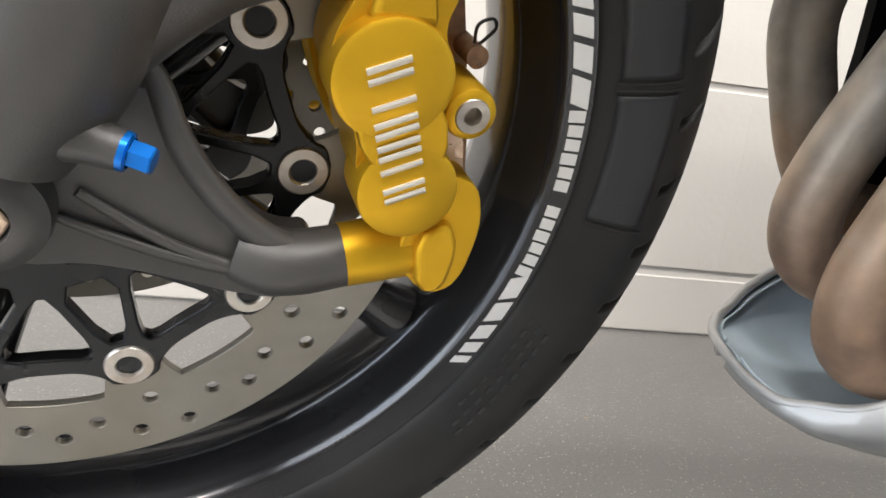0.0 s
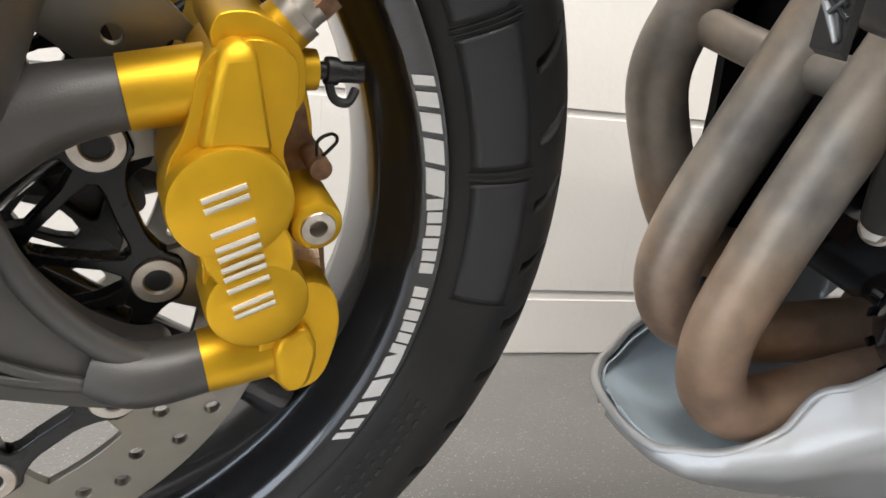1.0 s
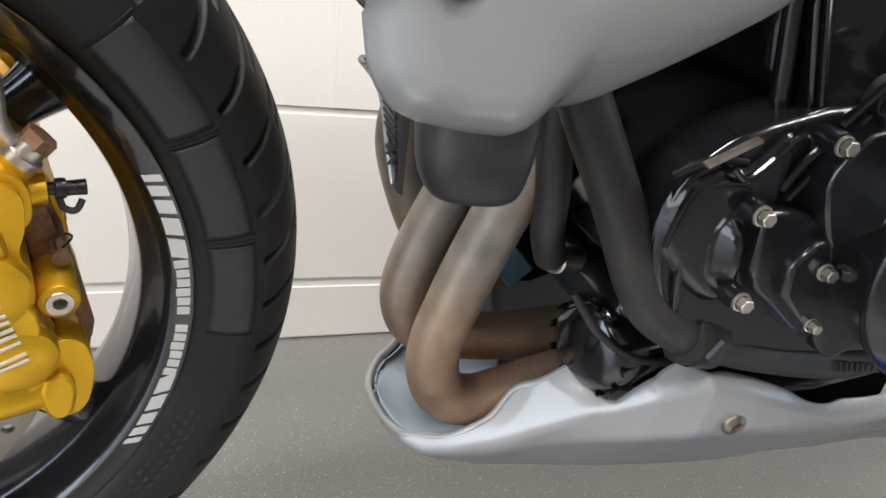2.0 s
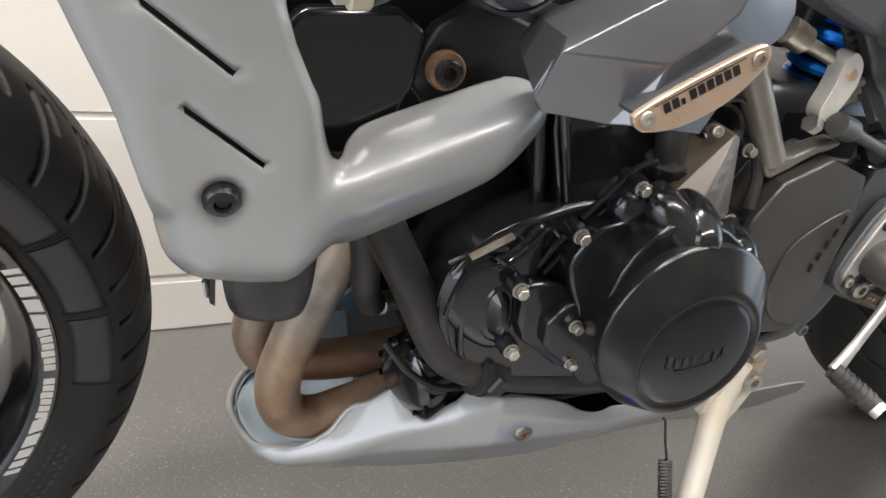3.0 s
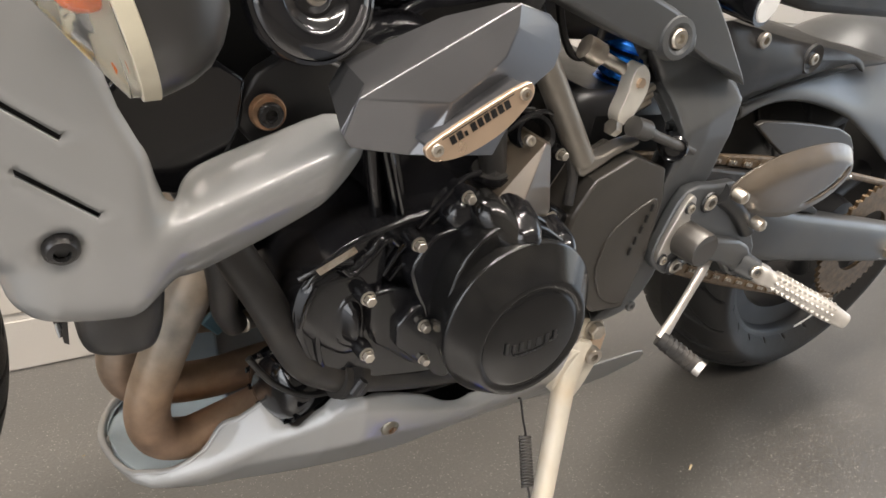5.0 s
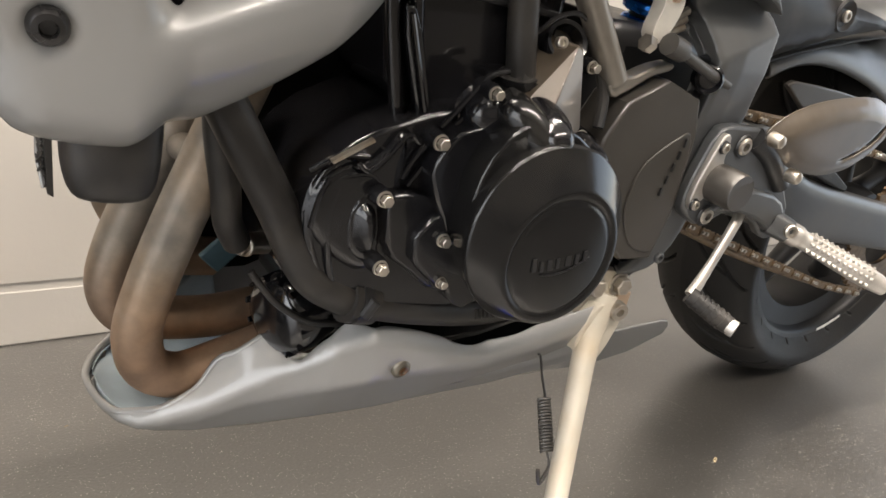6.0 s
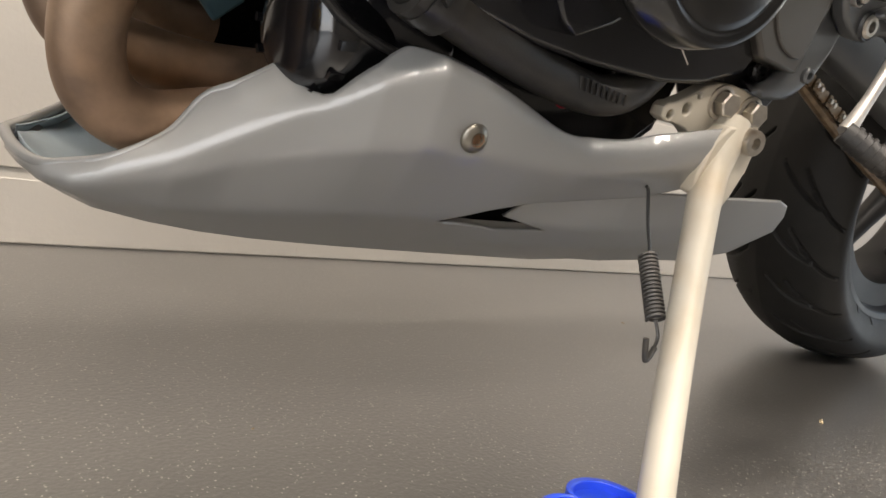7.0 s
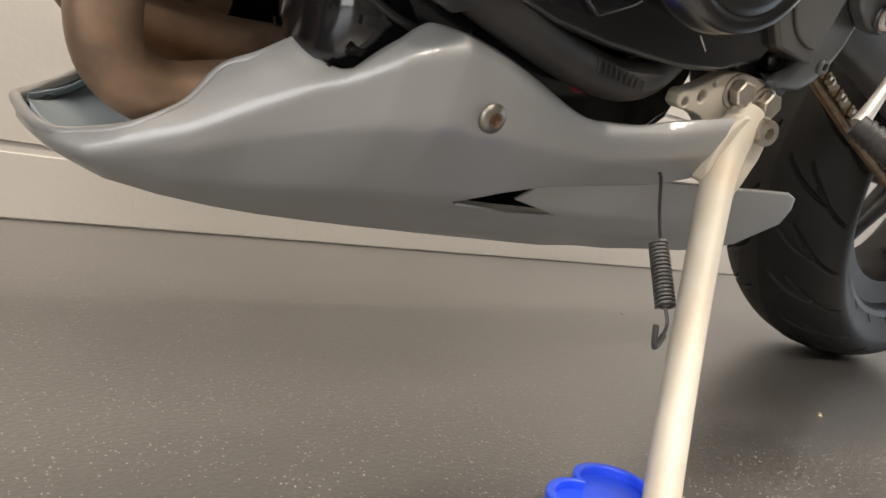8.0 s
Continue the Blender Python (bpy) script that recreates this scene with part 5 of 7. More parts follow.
    part("cover_boss", tube([(0.2720, -0.200, 0.489, 0.0190), (0.2690, -0.222, 0.484, 0.0180), (0.2660, -0.238, 0.479, 0.0140), (0.2645, -0.244, 0.4765, 0.0085)], around=24, steps=4), ENGINE, block)
    part("cover_boss", tube([(0.322, -0.200, 0.468, 0.0130), (0.322, -0.224, 0.462, 0.0125), (0.320, -0.234, 0.457, 0.0090)], around=24, steps=4), ENGINE, block)
    part("ledge_strip", slab([(0.1085, 0.4520), (0.1375, 0.4680), (0.1385, 0.4660), (0.110, 0.4500)], -0.2000, -0.1950, smooth=0), BOLT, block, "bare metal gasket edge")
    part("bracket_strip", slab([(0.153, 0.555), (0.167, 0.555), (0.198, 0.467), (0.186, 0.464)], -0.179, -0.171, smooth=1), BLACK, block, bevel=0.002)
    part("bracket_edge", tube([(0.160, -0.181, 0.550, 0.0022), (0.191, -0.181, 0.467, 0.0022)], around=8, steps=2), BLACK, block)
    # pump and clutch-release covers with their ribs
    housing = [(0.098, 0.404), (0.101, 0.427), (0.108, 0.440), (0.127, 0.452), (0.137, 0.447), (0.152, 0.459), (0.163, 0.474), (0.174, 0.468), (0.176, 0.432), (0.174, 0.410), (0.176, 0.366), (0.147, 0.356), (0.127, 0.368), (0.107, 0.386)]
    part("front_housing", dome(housing, -0.184, 0.009, 0.004, 0.02), ENGINE, block, sharp=50)
    for k in (1, 4, 6):
        (x0, z0), (x1, z1), (x2, z2) = housing[k - 1:k + 2]
        part("housing_lip", tube([(x0 + 0.004, -0.194, z0 - 0.003), (x1 + 0.004, -0.195, z1 - 0.004), (x2 + 0.003, -0.194, z2 - 0.004)], 0.0020, 8, 6), ENGINE, block)
    pump = part("pump_cover", dome([(0.1315, 0.400), (0.1325, 0.415), (0.141, 0.4235), (0.153, 0.417), (0.1585, 0.394), (0.155, 0.376), (0.144, 0.3745), (0.135, 0.384)], -0.192, 0.020, 0.010, 0.02), ENGINE, block, "black water pump cover", sharp=60)
    part("pump_flange", dome([(0.127, 0.398), (0.129, 0.419), (0.142, 0.431), (0.158, 0.426), (0.164, 0.394), (0.163, 0.368), (0.146, 0.366), (0.131, 0.378)], -0.186, 0.009, 0.003, 0.01), ENGINE, pump)
    part("clutch_plate", slab([(0.1560, 0.4270), (0.1810, 0.4280), (0.2030, 0.4190), (0.2130, 0.3990), (0.2210, 0.3840), (0.2290, 0.3480), (0.2130, 0.3400), (0.1830, 0.3640), (0.1640, 0.3770), (0.1580, 0.4050)], -0.2010, -0.180, smooth=1), ENGINE, block, bevel=0.0035)
    part("clutch_step", slab([(0.1800, 0.3950), (0.1930, 0.4110), (0.2025, 0.4140), (0.2110, 0.3975), (0.2180, 0.3850), (0.2250, 0.3500), (0.2140, 0.3450), (0.1960, 0.3620), (0.1830, 0.3750)], -0.2090, -0.195, smooth=0), ENGINE, block, bevel=0.0032)
    for pts in ([(0.100, -0.186, 0.440), (0.118, -0.196, 0.452), (0.140, -0.200, 0.452)], [(0.108, -0.186, 0.425), (0.125, -0.197, 0.438), (0.146, -0.203, 0.438), (0.156, -0.203, 0.424)], [(0.170, -0.198, 0.436), (0.180, -0.202, 0.455), (0.190, -0.205, 0.466)], [(0.176, -0.198, 0.430), (0.188, -0.203, 0.448), (0.198, -0.206, 0.462)], [(0.195, -0.200, 0.475), (0.213, -0.203, 0.497), (0.228, -0.203, 0.515), (0.244, -0.200, 0.520)], [(0.201, -0.200, 0.470), (0.219, -0.205, 0.490), (0.233, -0.206, 0.500)], [(0.118, -0.186, 0.360), (0.108, -0.186, 0.385), (0.104, -0.186, 0.415)], [(0.130, -0.186, 0.350), (0.122, -0.19, 0.37), (0.117, -0.192, 0.405), (0.122, -0.194, 0.430)]):
        part("casting_rib", tube([(x, max(y, -0.191), z) for x, y, z in pts], 0.0026, 10, 6), ENGINE, block)
    part("breather_dome", lathe([(0, 0.020), (0.010, 0.018), (0.017, 0.011), (0.019, 0.0), (0.023, -0.002)], aim((0.229, -0.192, 0.487), (-0.2, -0.95, 0.2)), 32), ENGINE, block)
    bm = bmesh.new()
    foot, ridge, heel, tip, top = (bm.verts.new(p) for p in ((0.2512, -0.203, 0.4947), (0.2690, -0.220, 0.4920), (0.3290, -0.196, 0.4720), (0.3000, -0.197, 0.5460), (0.3080, -0.195, 0.5430)))
    bm.faces.new((foot, ridge, tip)), bm.faces.new((ridge, top, tip)), bm.faces.new((ridge, heel, top))
    got = bmesh.ops.extrude_edge_only(bm, edges=[e for e in bm.edges if e.is_boundary])
    for g in got["geom"]:
        if isinstance(g, bmesh.types.BMVert):
            g.co.y = -0.150
    part("starter_cover", bm, SMOKE, block, "glossy dark wedge cover with tan reflection in its base colour", bevel=0.0022, sharp=25)
    m = aim((0.3040, -0.176, 0.5430), (-0.25, -0.85, 0.45))
    part("clamp_ring", lathe([(0.0140, 0.004), (0.0172, 0.005), (0.0186, 0.002), (0.0186, -0.010), (0.0140, -0.012)], m, 36, True), ENGINE, block)
    bolt_at(block, "clamp_bolt", (0.2860, -0.190, 0.5450), (-0.2, -0.95, 0.2), 0.0045, 0.006, BOLT)
    part("ring_edge", tube([(0.272, -0.178, 0.548), (0.285, -0.182, 0.562), (0.303, -0.184, 0.567), (0.322, -0.180, 0.560)], 0.0020, 8, 8), ENGINE, block)
    for x, y, z, r in ((0.189, -0.205, 0.468, 0.0068), (0.151, -0.206, 0.4255, 0.0068), (0.158, -0.206, 0.370, 0.0068), (0.2045, -0.212, 0.393, 0.0062), (0.2125, -0.210, 0.355, 0.0055), (0.327, -0.200, 0.474, 0.0068), (0.226, -0.206, 0.506, 0.0062), (0.332, -0.186, 0.528, 0.006)):
        r *= 0.68
        boss = part("bolt_boss", lathe([(r * 0.9, 0.0005), (r * 1.45, 0.0), (r * 1.6, -0.003), (r * 1.7, -0.02)], aim((x, y + 0.002, z), (0, -1, 0)), 20), ENGINE, block)
        bolt_at(block, "case_bolt", (x, y + 0.002, z), (-0.03, -1, 0.03), r, 0.0075, BOLT, "hex")
    # hanging under the head: spark lead, domed cover, brackets
    part("ignition_dome", ellipse_rows(Vector((0.155, -0.165, 0.605)), Vector((1, 0, 0.25)).normalized(), Vector((-0.25, 0, 1)).normalized(), Vector((0, -1, 0)), [(0, 0.043, 0.030), (0.016, 0.042, 0.029), (0.030, 0.036, 0.024), (0.040, 0.024, 0.015), (0.043, 0.008, 0.005)]), BLACK, block)
    part("stub_pipe", tube([(0.2690, -0.176, 0.503, 0.0180), (0.2680, -0.177, 0.512, 0.0185), (0.2675, -0.177, 0.514, 0.0125), (0.2600, -0.176, 0.545, 0.0118), (0.2500, -0.172, 0.60, 0.012)], around=20), HOSE, block)
    part("pipe_clip", lathe([(0.0182, -0.003), (0.0200, -0.003), (0.0200, 0.003), (0.0182, 0.003)], aim((0.2682, -0.177, 0.511), (-0.1, 0, 1)), 24), ENGINE, block)
    filt = part("oil_filter", lathe([(0.0, 0.060), (0.020, 0.060), (0.029, 0.057), (0.0345, 0.050), (0.036, 0.042), (0.036, 0.0), (0.030, -0.006)], aim((0.163, -0.112, 0.292), (-0.93, -0.36, -0.05)), 40), BLACK, block, "gloss black oil filter")
    for k in range(12):
        a = 2 * math.pi * k / 12
        part("filter_flute", box(-0.0025, -0.001, 0.040, 0.0025, 0.0012, 0.056, aim((0.163, -0.112, 0.292), (-0.93, -0.36, -0.05)) @ pose(0.0345 * math.cos(a), 0.0345 * math.sin(a), 0, 0, 0, math.degrees(a) + 90)), BLACK, filt)
    part("filter_base", slab([(0.135, 0.262), (0.205, 0.262), (0.205, 0.335), (0.140, 0.335)], -0.150, -0.055, smooth=1), ENGINE, block, bevel=0.004)
    part("plug_boss", tube([(0.098, -0.085, 0.335, 0.009), (0.12, -0.075, 0.33, 0.010)], around=16, steps=2), BOLT, block)
    bolt_at(block, "plug", (0.097, -0.086, 0.335), (-0.8, -0.5, 0), 0.008, 0.009, BOLT, "hex")
    # added sheet behind the headers, keeps their gaps as dark as deep shade
    part("header_shade_sheet", slab([(0.062, 0.245), (0.055, 0.40), (0.035, 0.52), (0.14, 0.56), (0.20, 0.30), (0.17, 0.245)], 0.040, 0.050, smooth=1), VOID, block)
    part("blue_plug", box(-0.013, -0.003, -0.013, 0.013, 0.003, 0.013, pose(0.098, -0.02, 0.292, 0, 45, 0)), PLUG, block, "dull teal plastic plug", bevel=0.002)
    return block


def build_hoses():
    upper = part("coolant_hose", tube([(0.028, -0.150, 0.510), (0.042, -0.158, 0.485), (0.058, -0.166, 0.455), (0.083, -0.170, 0.412), (0.1065, -0.174, 0.367), (0.122, -0.177, 0.347), (0.143, -0.178, 0.334), (0.160, -0.178, 0.3265)], 0.0150, 28, 8), HOSE, bike, "black rubber coolant hose")
    part("hose_collar", tube([(0.146, -0.180, 0.3305, 0.0182), (0.170, -0.178, 0.3240, 0.0182)], around=28, steps=3), HOSE, upper)
    part("hose_clamp", tube([(0.152, -0.180, 0.3290, 0.0190), (0.161, -0.179, 0.3265, 0.0190)], around=28, steps=2), SATIN, upper)
    part("clamp_screw", tube([(0.155, -0.199, 0.325, 0.0048), (0.163, -0.199, 0.3375, 0.0048)], around=10, steps=2), SATIN, upper)
    lower = part("coolant_pipe", tube([(0.160, -0.178, 0.3265), (0.205, -0.176, 0.314), (0.260, -0.173, 0.3025), (0.305, -0.171, 0.2985), (0.333, -0.170, 0.3060), (0.352, -0.169, 0.326), (0.366, -0.168, 0.348), (0.376, -0.164, 0.375)], 0.0138, 24, 8), HOSE, bike, "black rubber coolant pipe with worm clip")
    part("worm_clip", tube([(0.355, -0.169, 0.331, 0.0150), (0.361, -0.1685, 0.340, 0.0150)], around=24, steps=2), BOLT, lower, "bright steel worm clip")
    part("clip_screw", tube([(0.351, -0.184, 0.342, 0.0042), (0.362, -0.184, 0.334, 0.0042)], around=10, steps=2), BOLT, lower)
    for k in range(9):
        x = 0.276 + 0.0052 * k
        part("pipe_ridge", tube([(x, -0.1845 - 0.0002 * k, 0.3080 - 0.0005 * k), (x + 0.001, -0.186, 0.300 - 0.0004 * k)], 0.0013, 6, 2), HOSE, lower)
    part("coolant_hose", tube([(0.050, -0.125, 0.52), (0.056, -0.122, 0.45), (0.066, -0.118, 0.400), (0.072, -0.112, 0.370), (0.085, -0.10, 0.345)], 0.0115, 22, 8), HOSE, bike, "black rubber coolant hose")
    for pts, r in (([(0.330, -0.13, 0.66), (0.345, -0.135, 0.62), (0.362, -0.140, 0.60), (0.385, -0.140, 0.61), (0.395, -0.13, 0.66)], 0.0035), ([(0.345, -0.175, 0.535), (0.356, -0.182, 0.505), (0.352, -0.190, 0.480)], 0.005), ([(0.080, -0.150, 0.345), (0.10, -0.158, 0.320), (0.13, -0.160, 0.300), (0.17, -0.155, 0.290)], 0.003)):
        part("cable", tube(pts, r, 10, 8), PLASTIC, bike)
    part("red_cap", lathe([(0, 0.012), (0.010, 0.011), (0.012, 0.006), (0.012, -0.01)], aim((0.305, -0.135, 0.292), (-0.2, -0.95, 0.1)), 20), RED, bike, "red plastic cap")


def build_horn():
    m = aim((0.0560, -0.258, 0.6610), (0.06, -0.95, 0.28)) @ Matrix.Diagonal((0.86, 0.86, 1.1, 1))
    horn = part("horn", lathe([(0.0, 0.0030), (0.0085, 0.0030), (0.0110, 0.0010), (0.0150, 0.0012), (0.0205, 0.0045), (0.0240, 0.0065), (0.0330, 0.0050), (0.0375, 0.0030), (0.0395, 0.0010), (0.0405, -0.0030), (0.0400, -0.0085), (0.0375, -0.0110), (0.0300, -0.0125), (0.0240, -0.0300), (0.0, -0.0330)], m, 56), BLACK, bike, "gloss black disc horn", sharp=50)
    part("horn_rim", lathe([(0.0392, 0.0018), (0.0414, 0.0012), (0.0420, -0.0025), (0.0414, -0.0065), (0.0395, -0.0070)], m, 56), BLACK, horn)
    part("horn_nut", lathe([(0.0, 0.0095), (0.0048, 0.0095), (0.0056, 0.0085), (0.0056, 0.002)], m, 6), BOLT, horn, "steel centre nut")
    part("horn_stud", lathe([(0.0, 0.0112), (0.0025, 0.0110), (0.0030, 0.009)], m, 16), BOLT, horn)
    part("horn_washer", lathe([(0.0052, 0.0042), (0.0078, 0.0040), (0.0082, 0.002)], m, 28), BOLT, horn)
    part("horn_bracket", tube([(0.062, -0.225, 0.665, 0.006), (0.09, -0.195, 0.700, 0.006), (0.12, -0.15, 0.75, 0.006)], around=12, flat=0.4), SATIN, horn)
    arch = [(0.120 + 0.030 * math.cos(radians(a)), -0.17, 0.690 + 0.030 * math.sin(radians(a))) for a in range(-10, 200, 30)]
    part("cable_arch", tube(arch, 0.0045, 12, 6), SATIN, bike)
    part("cross_tube", tube([(0.105, -0.190, 0.655), (0.150, -0.192, 0.678), (0.20, -0.19, 0.705)], 0.0075, 16, 4), BLACK, bike)


def hull(points):
    bm = bmesh.new()
    for p in points:
        bm.verts.new(p)
    got = bmesh.ops.convex_hull(bm, input=bm.verts[:])
    bmesh.ops.delete(bm, geom=[v for v in bm.verts if not v.link_faces], context="VERTS")
    bmesh.ops.dissolve_limit(bm, angle_limit=radians(1.5), verts=bm.verts[:], edges=bm.edges[:])
    return bm


def build_slider():
    # milled block: upper strip, dark main face, lower bevel and a hollowed facet at the tail end
    corner = {"A": (0.0580, -0.3160, 0.6263), "B": (0.1390, -0.3200, 0.6766), "F": (0.0591, -0.3034, 0.6019), "D": (0.1783, -0.3071, 0.6647), "P": (0.1022, -0.3290, 0.6283), "C1": (0.1376, -0.3243, 0.6655), "C2": (0.1306, -0.3280, 0.6516), "C3": (0.1182, -0.3291, 0.6398), "G": (0.0652, -0.3020, 0.5951), "H": (0.0888, -0.3180, 0.5968), "W": (0.0972, -0.3291, 0.6006), "V": (0.1491, -0.3124, 0.5911), "K": (0.1678, -0.3085, 0.6284), "J": (0.1875, -0.3029, 0.6392), "E": (0.1891, -0.3030, 0.6502), "T": (0.1678, -0.3107, 0.6704), "L": (0.0666, -0.3030, 0.6286), "R": (0.1405, -0.3030, 0.6725), "Q": (0.0576, -0.3030, 0.6050)}
    bm = bmesh.new()
    v = {k: bm.verts.new(p) for k, p in corner.items()}
    for f in ("A P C3 C2 C1 B", "A F G H P", "H W P", "P W V K", "P K C3", "C3 K C2", "C2 K J", "C2 J C1", "C1 J E", "C1 E D", "C1 D B", "A B R L", "B T R", "B D T", "A L F", "L Q F", "F Q G"):
        bm.faces.new([v[k] for k in f.split()])
    edge = [e for e in bm.edges if e.is_boundary]
    got = bmesh.ops.extrude_edge_only(bm, edges=edge)
    deep = [g for g in got["geom"] if isinstance(g, bmesh.types.BMVert)]
    for q in deep:
        q.co = Vector((0.12 + 0.8 * (q.co.x - 0.12), -0.258, 0.625 + 0.6 * (q.co.z - 0.625)))
    bmesh.ops.holes_fill(bm, edges=[e for e in bm.edges if e.is_boundary], sides=0)
    block = part("crash_slider", bm, BLOCK, bike, "faceted grey alloy crash slider", bevel=0.0007, sharp=24)
    a, b = Vector((0.0925, -0.3330, 0.6075)), Vector((0.1375, -0.3360, 0.6375))
    along = (b - a).normalized()
    out = Vector((-0.05, -0.98, 0.12))
    out = (out - along * out.dot(along)).normalized()
    m = Matrix.Translation((a + b) / 2 + out * 0.0035) @ Matrix((along, out.cross(along), out)).transposed().to_4x4()
    L = (b - a).length / 2
    plate = part("name_plate", slab([(-L - 0.004, 0.0052), (L + 0.004, 0.0052), (L + 0.006, 0.0), (L + 0.003, -0.0055), (0.4 * L, -0.0125), (-0.5 * L, -0.0125), (-L - 0.003, -0.006), (-L - 0.006, 0.0)], -0.002, 0.0016, "z"), BRASS, block, "copper-toned name plate", m=m, bevel=0.0005)
    part("plate_pad", slab([(-L - 0.002, 0.0046), (L + 0.002, 0.0046), (L + 0.003, 0.0), (0.4 * L, -0.0110), (-0.5 * L, -0.0110), (-L - 0.003, 0.0)], -0.030, -0.0022, "z"), BLOCK, block, m=m, bevel=0.001)
    for s in (-1, 1):
        part("plate_screw", lathe([(0.0, 0.0012), (0.0012, 0.0012), (0.0014, 0.0028), (0.0030, 0.0024), (0.0034, 0.0012)], Matrix.Translation((s * (L - 0.0005), -0.0002, 0.001)), 20), BOLT, plate)
    part("plate_border", slab([(-L + 0.005, 0.0034), (L - 0.006, 0.0034), (L - 0.006, 0.0030), (-L + 0.005, 0.0030)], 0.0016, 0.0020, "z", smooth=0), BOLT_DARK, plate)
    for k in range(9):
        x = -L + 0.0085 + 0.0041 * k
        part("lettering_bar", box(x, -0.0022, 0.0014, x + (0.0030 if k != 2 else 0.0016), 0.0022 if k != 2 else 0.0004, 0.0021), BOLT_DARK, plate)
    part("slider_arm", tube([(0.125, -0.265, 0.612, 0.018), (0.125, -0.18, 0.600, 0.018)], around=24, steps=3), SATIN, block)
    mount = part("mount_plate", slab([(0.030, 0.572), (0.034, 0.606), (0.062, 0.625), (0.11, 0.610), (0.125, 0.575), (0.08, 0.555)], -0.232, -0.220, smooth=1), SATIN, block, bevel=0.002)
    m = aim((0.0455, -0.236, 0.5905), (-0.1, -0.98, 0.1))
    part("mount_washer", lathe([(0.0050, 0.006), (0.0092, 0.006), (0.0102, 0.004), (0.0102, 0.0)], m, 32), RUST, block)
    bolt_at(block, "mount_bolt", (0.0455, -0.240, 0.5905), (-0.1, -0.98, 0.1), 0.0072, 0.006, BOLT_DARK)
    return block



build_engine()
build_hoses()
build_horn()
build_slider()


# ---- frame, controls and stand ----
def build_frame():
    plate = [(0.395, 0.735), (0.455, 0.690), (0.500, 0.632), (0.520, 0.613), (0.5550, 0.5830), (0.5560, 0.556), (0.5560, 0.524), (0.5620, 0.487), (0.548, 0.455), (0.530, 0.415), (0.518, 0.363), (0.496, 0.334), (0.462, 0.326), (0.440, 0.330), (0.4680, 0.3487), (0.4740, 0.3752), (0.4785, 0.4397), (0.4820, 0.482), (0.4800, 0.5282), (0.4660, 0.5688), (0.4470, 0.5939), (0.4240, 0.6171), (0.406, 0.638)]
    loop = np.array(rounded(plate, 1))

    def place(p, d):
        x, z = p.T
        ridge = np.clip((x - 0.505 - 0.10 * (0.56 - z)) / 0.06, -1, 1)
        y = -0.196 + 0.008 * np.clip(ridge, 0, 1) + 0.003 * np.exp(-(d / 0.003) ** 2) + 0.010 * np.clip((z - 0.60) / 0.08, 0, 1)
        y += 0.16 * np.clip(0.540 - z, 0, 0.06) + 0.55 * np.clip(z - 0.547 - 0.42 * (x - 0.479), 0, 0.05)
        return np.stack([x, y, z], -1)

    frame_plate = part("frame_plate", sheet(plate, (), place, 0.0035, 1), GRAPHITE, bike, "graphite painted frame pivot plate", solid=0.035, sharp=30, offset=-1.0)
    part("frame_spar", slab([(0.160, 0.735), (0.193, 0.700), (0.249, 0.703), (0.324, 0.681), (0.418, 0.653), (0.434, 0.637), (0.430, 0.619), (0.389, 0.623), (0.336, 0.637), (0.255, 0.662), (0.222, 0.655), (0.200, 0.664), (0.150, 0.700)], -0.206, -0.165, smooth=1), GRAPHITE, bike, "graphite frame spar", bevel=0.010)
    part("frame_spar", slab([(0.294, 0.720), (0.375, 0.727), (0.460, 0.662), (0.538, 0.591), (0.517, 0.603), (0.450, 0.620), (0.408, 0.6475)], -0.199, -0.165, smooth=1), GRAPHITE, bike, "graphite frame spar", bevel=0.008)
    part("spar_gusset", slab([(0.245, 0.72), (0.30, 0.79), (0.41, 0.70), (0.42, 0.655), (0.33, 0.672)], -0.185, -0.165, smooth=1), GRAPHITE, bike, bevel=0.004)
    part("engine_hanger", tube([(0.250, -0.185, 0.70, 0.019), (0.250, -0.190, 0.672, 0.017), (0.256, -0.186, 0.650, 0.011)], around=16), SATIN, bike)
    part("hanger_washer", lathe([(0.006, 0.003), (0.0125, 0.003), (0.0133, 0.0)], aim((0.230, -0.206, 0.673), (-0.1, -0.98, 0.15)), 28), RUST, bike)
    bolt_at(bike, "frame_bolt", (0.232, -0.209, 0.672), (-0.1, -0.98, 0.15), 0.0110, 0.012, BOLT_DARK)
    part("bolt_pocket", lathe([(0.0095, 0.004), (0.0130, 0.006), (0.0175, 0.005), (0.0195, -0.004)], aim((0.402, -0.206, 0.637), (-0.1, -0.98, 0.1)), 32), GRAPHITE, bike)
    bolt_at(bike, "frame_bolt", (0.402, -0.206, 0.637), (-0.1, -0.98, 0.1), 0.0085, 0.007, BOLT)
    part("frame_tube", tube([(0.2760, -0.180, 0.624), (0.2941, -0.180, 0.6034), (0.3300, -0.180, 0.5600), (0.3640, -0.180, 0.5190)], 0.0118, 20, 4), DUSTY, bike, "brown-grey steel frame tube")
    part("tube_end", slab([(0.352, 0.515), (0.362, 0.530), (0.376, 0.5225), (0.4005, 0.5345), (0.424, 0.540), (0.424, 0.533), (0.400, 0.526), (0.376, 0.511), (0.362, 0.504)], -0.188, -0.172, smooth=1), DUSTY, bike, bevel=0.002)
    bolt_at(frame_plate, "plate_bolt", (0.480, -0.197, 0.352), (0, -1, 0), 0.006, 0.004, GRAPHITE)
    bolt_at(bike, "lower_bolt", (0.457, -0.172, 0.346), (-0.1, -1, 0), 0.0085, 0.006, BOLT_DARK)
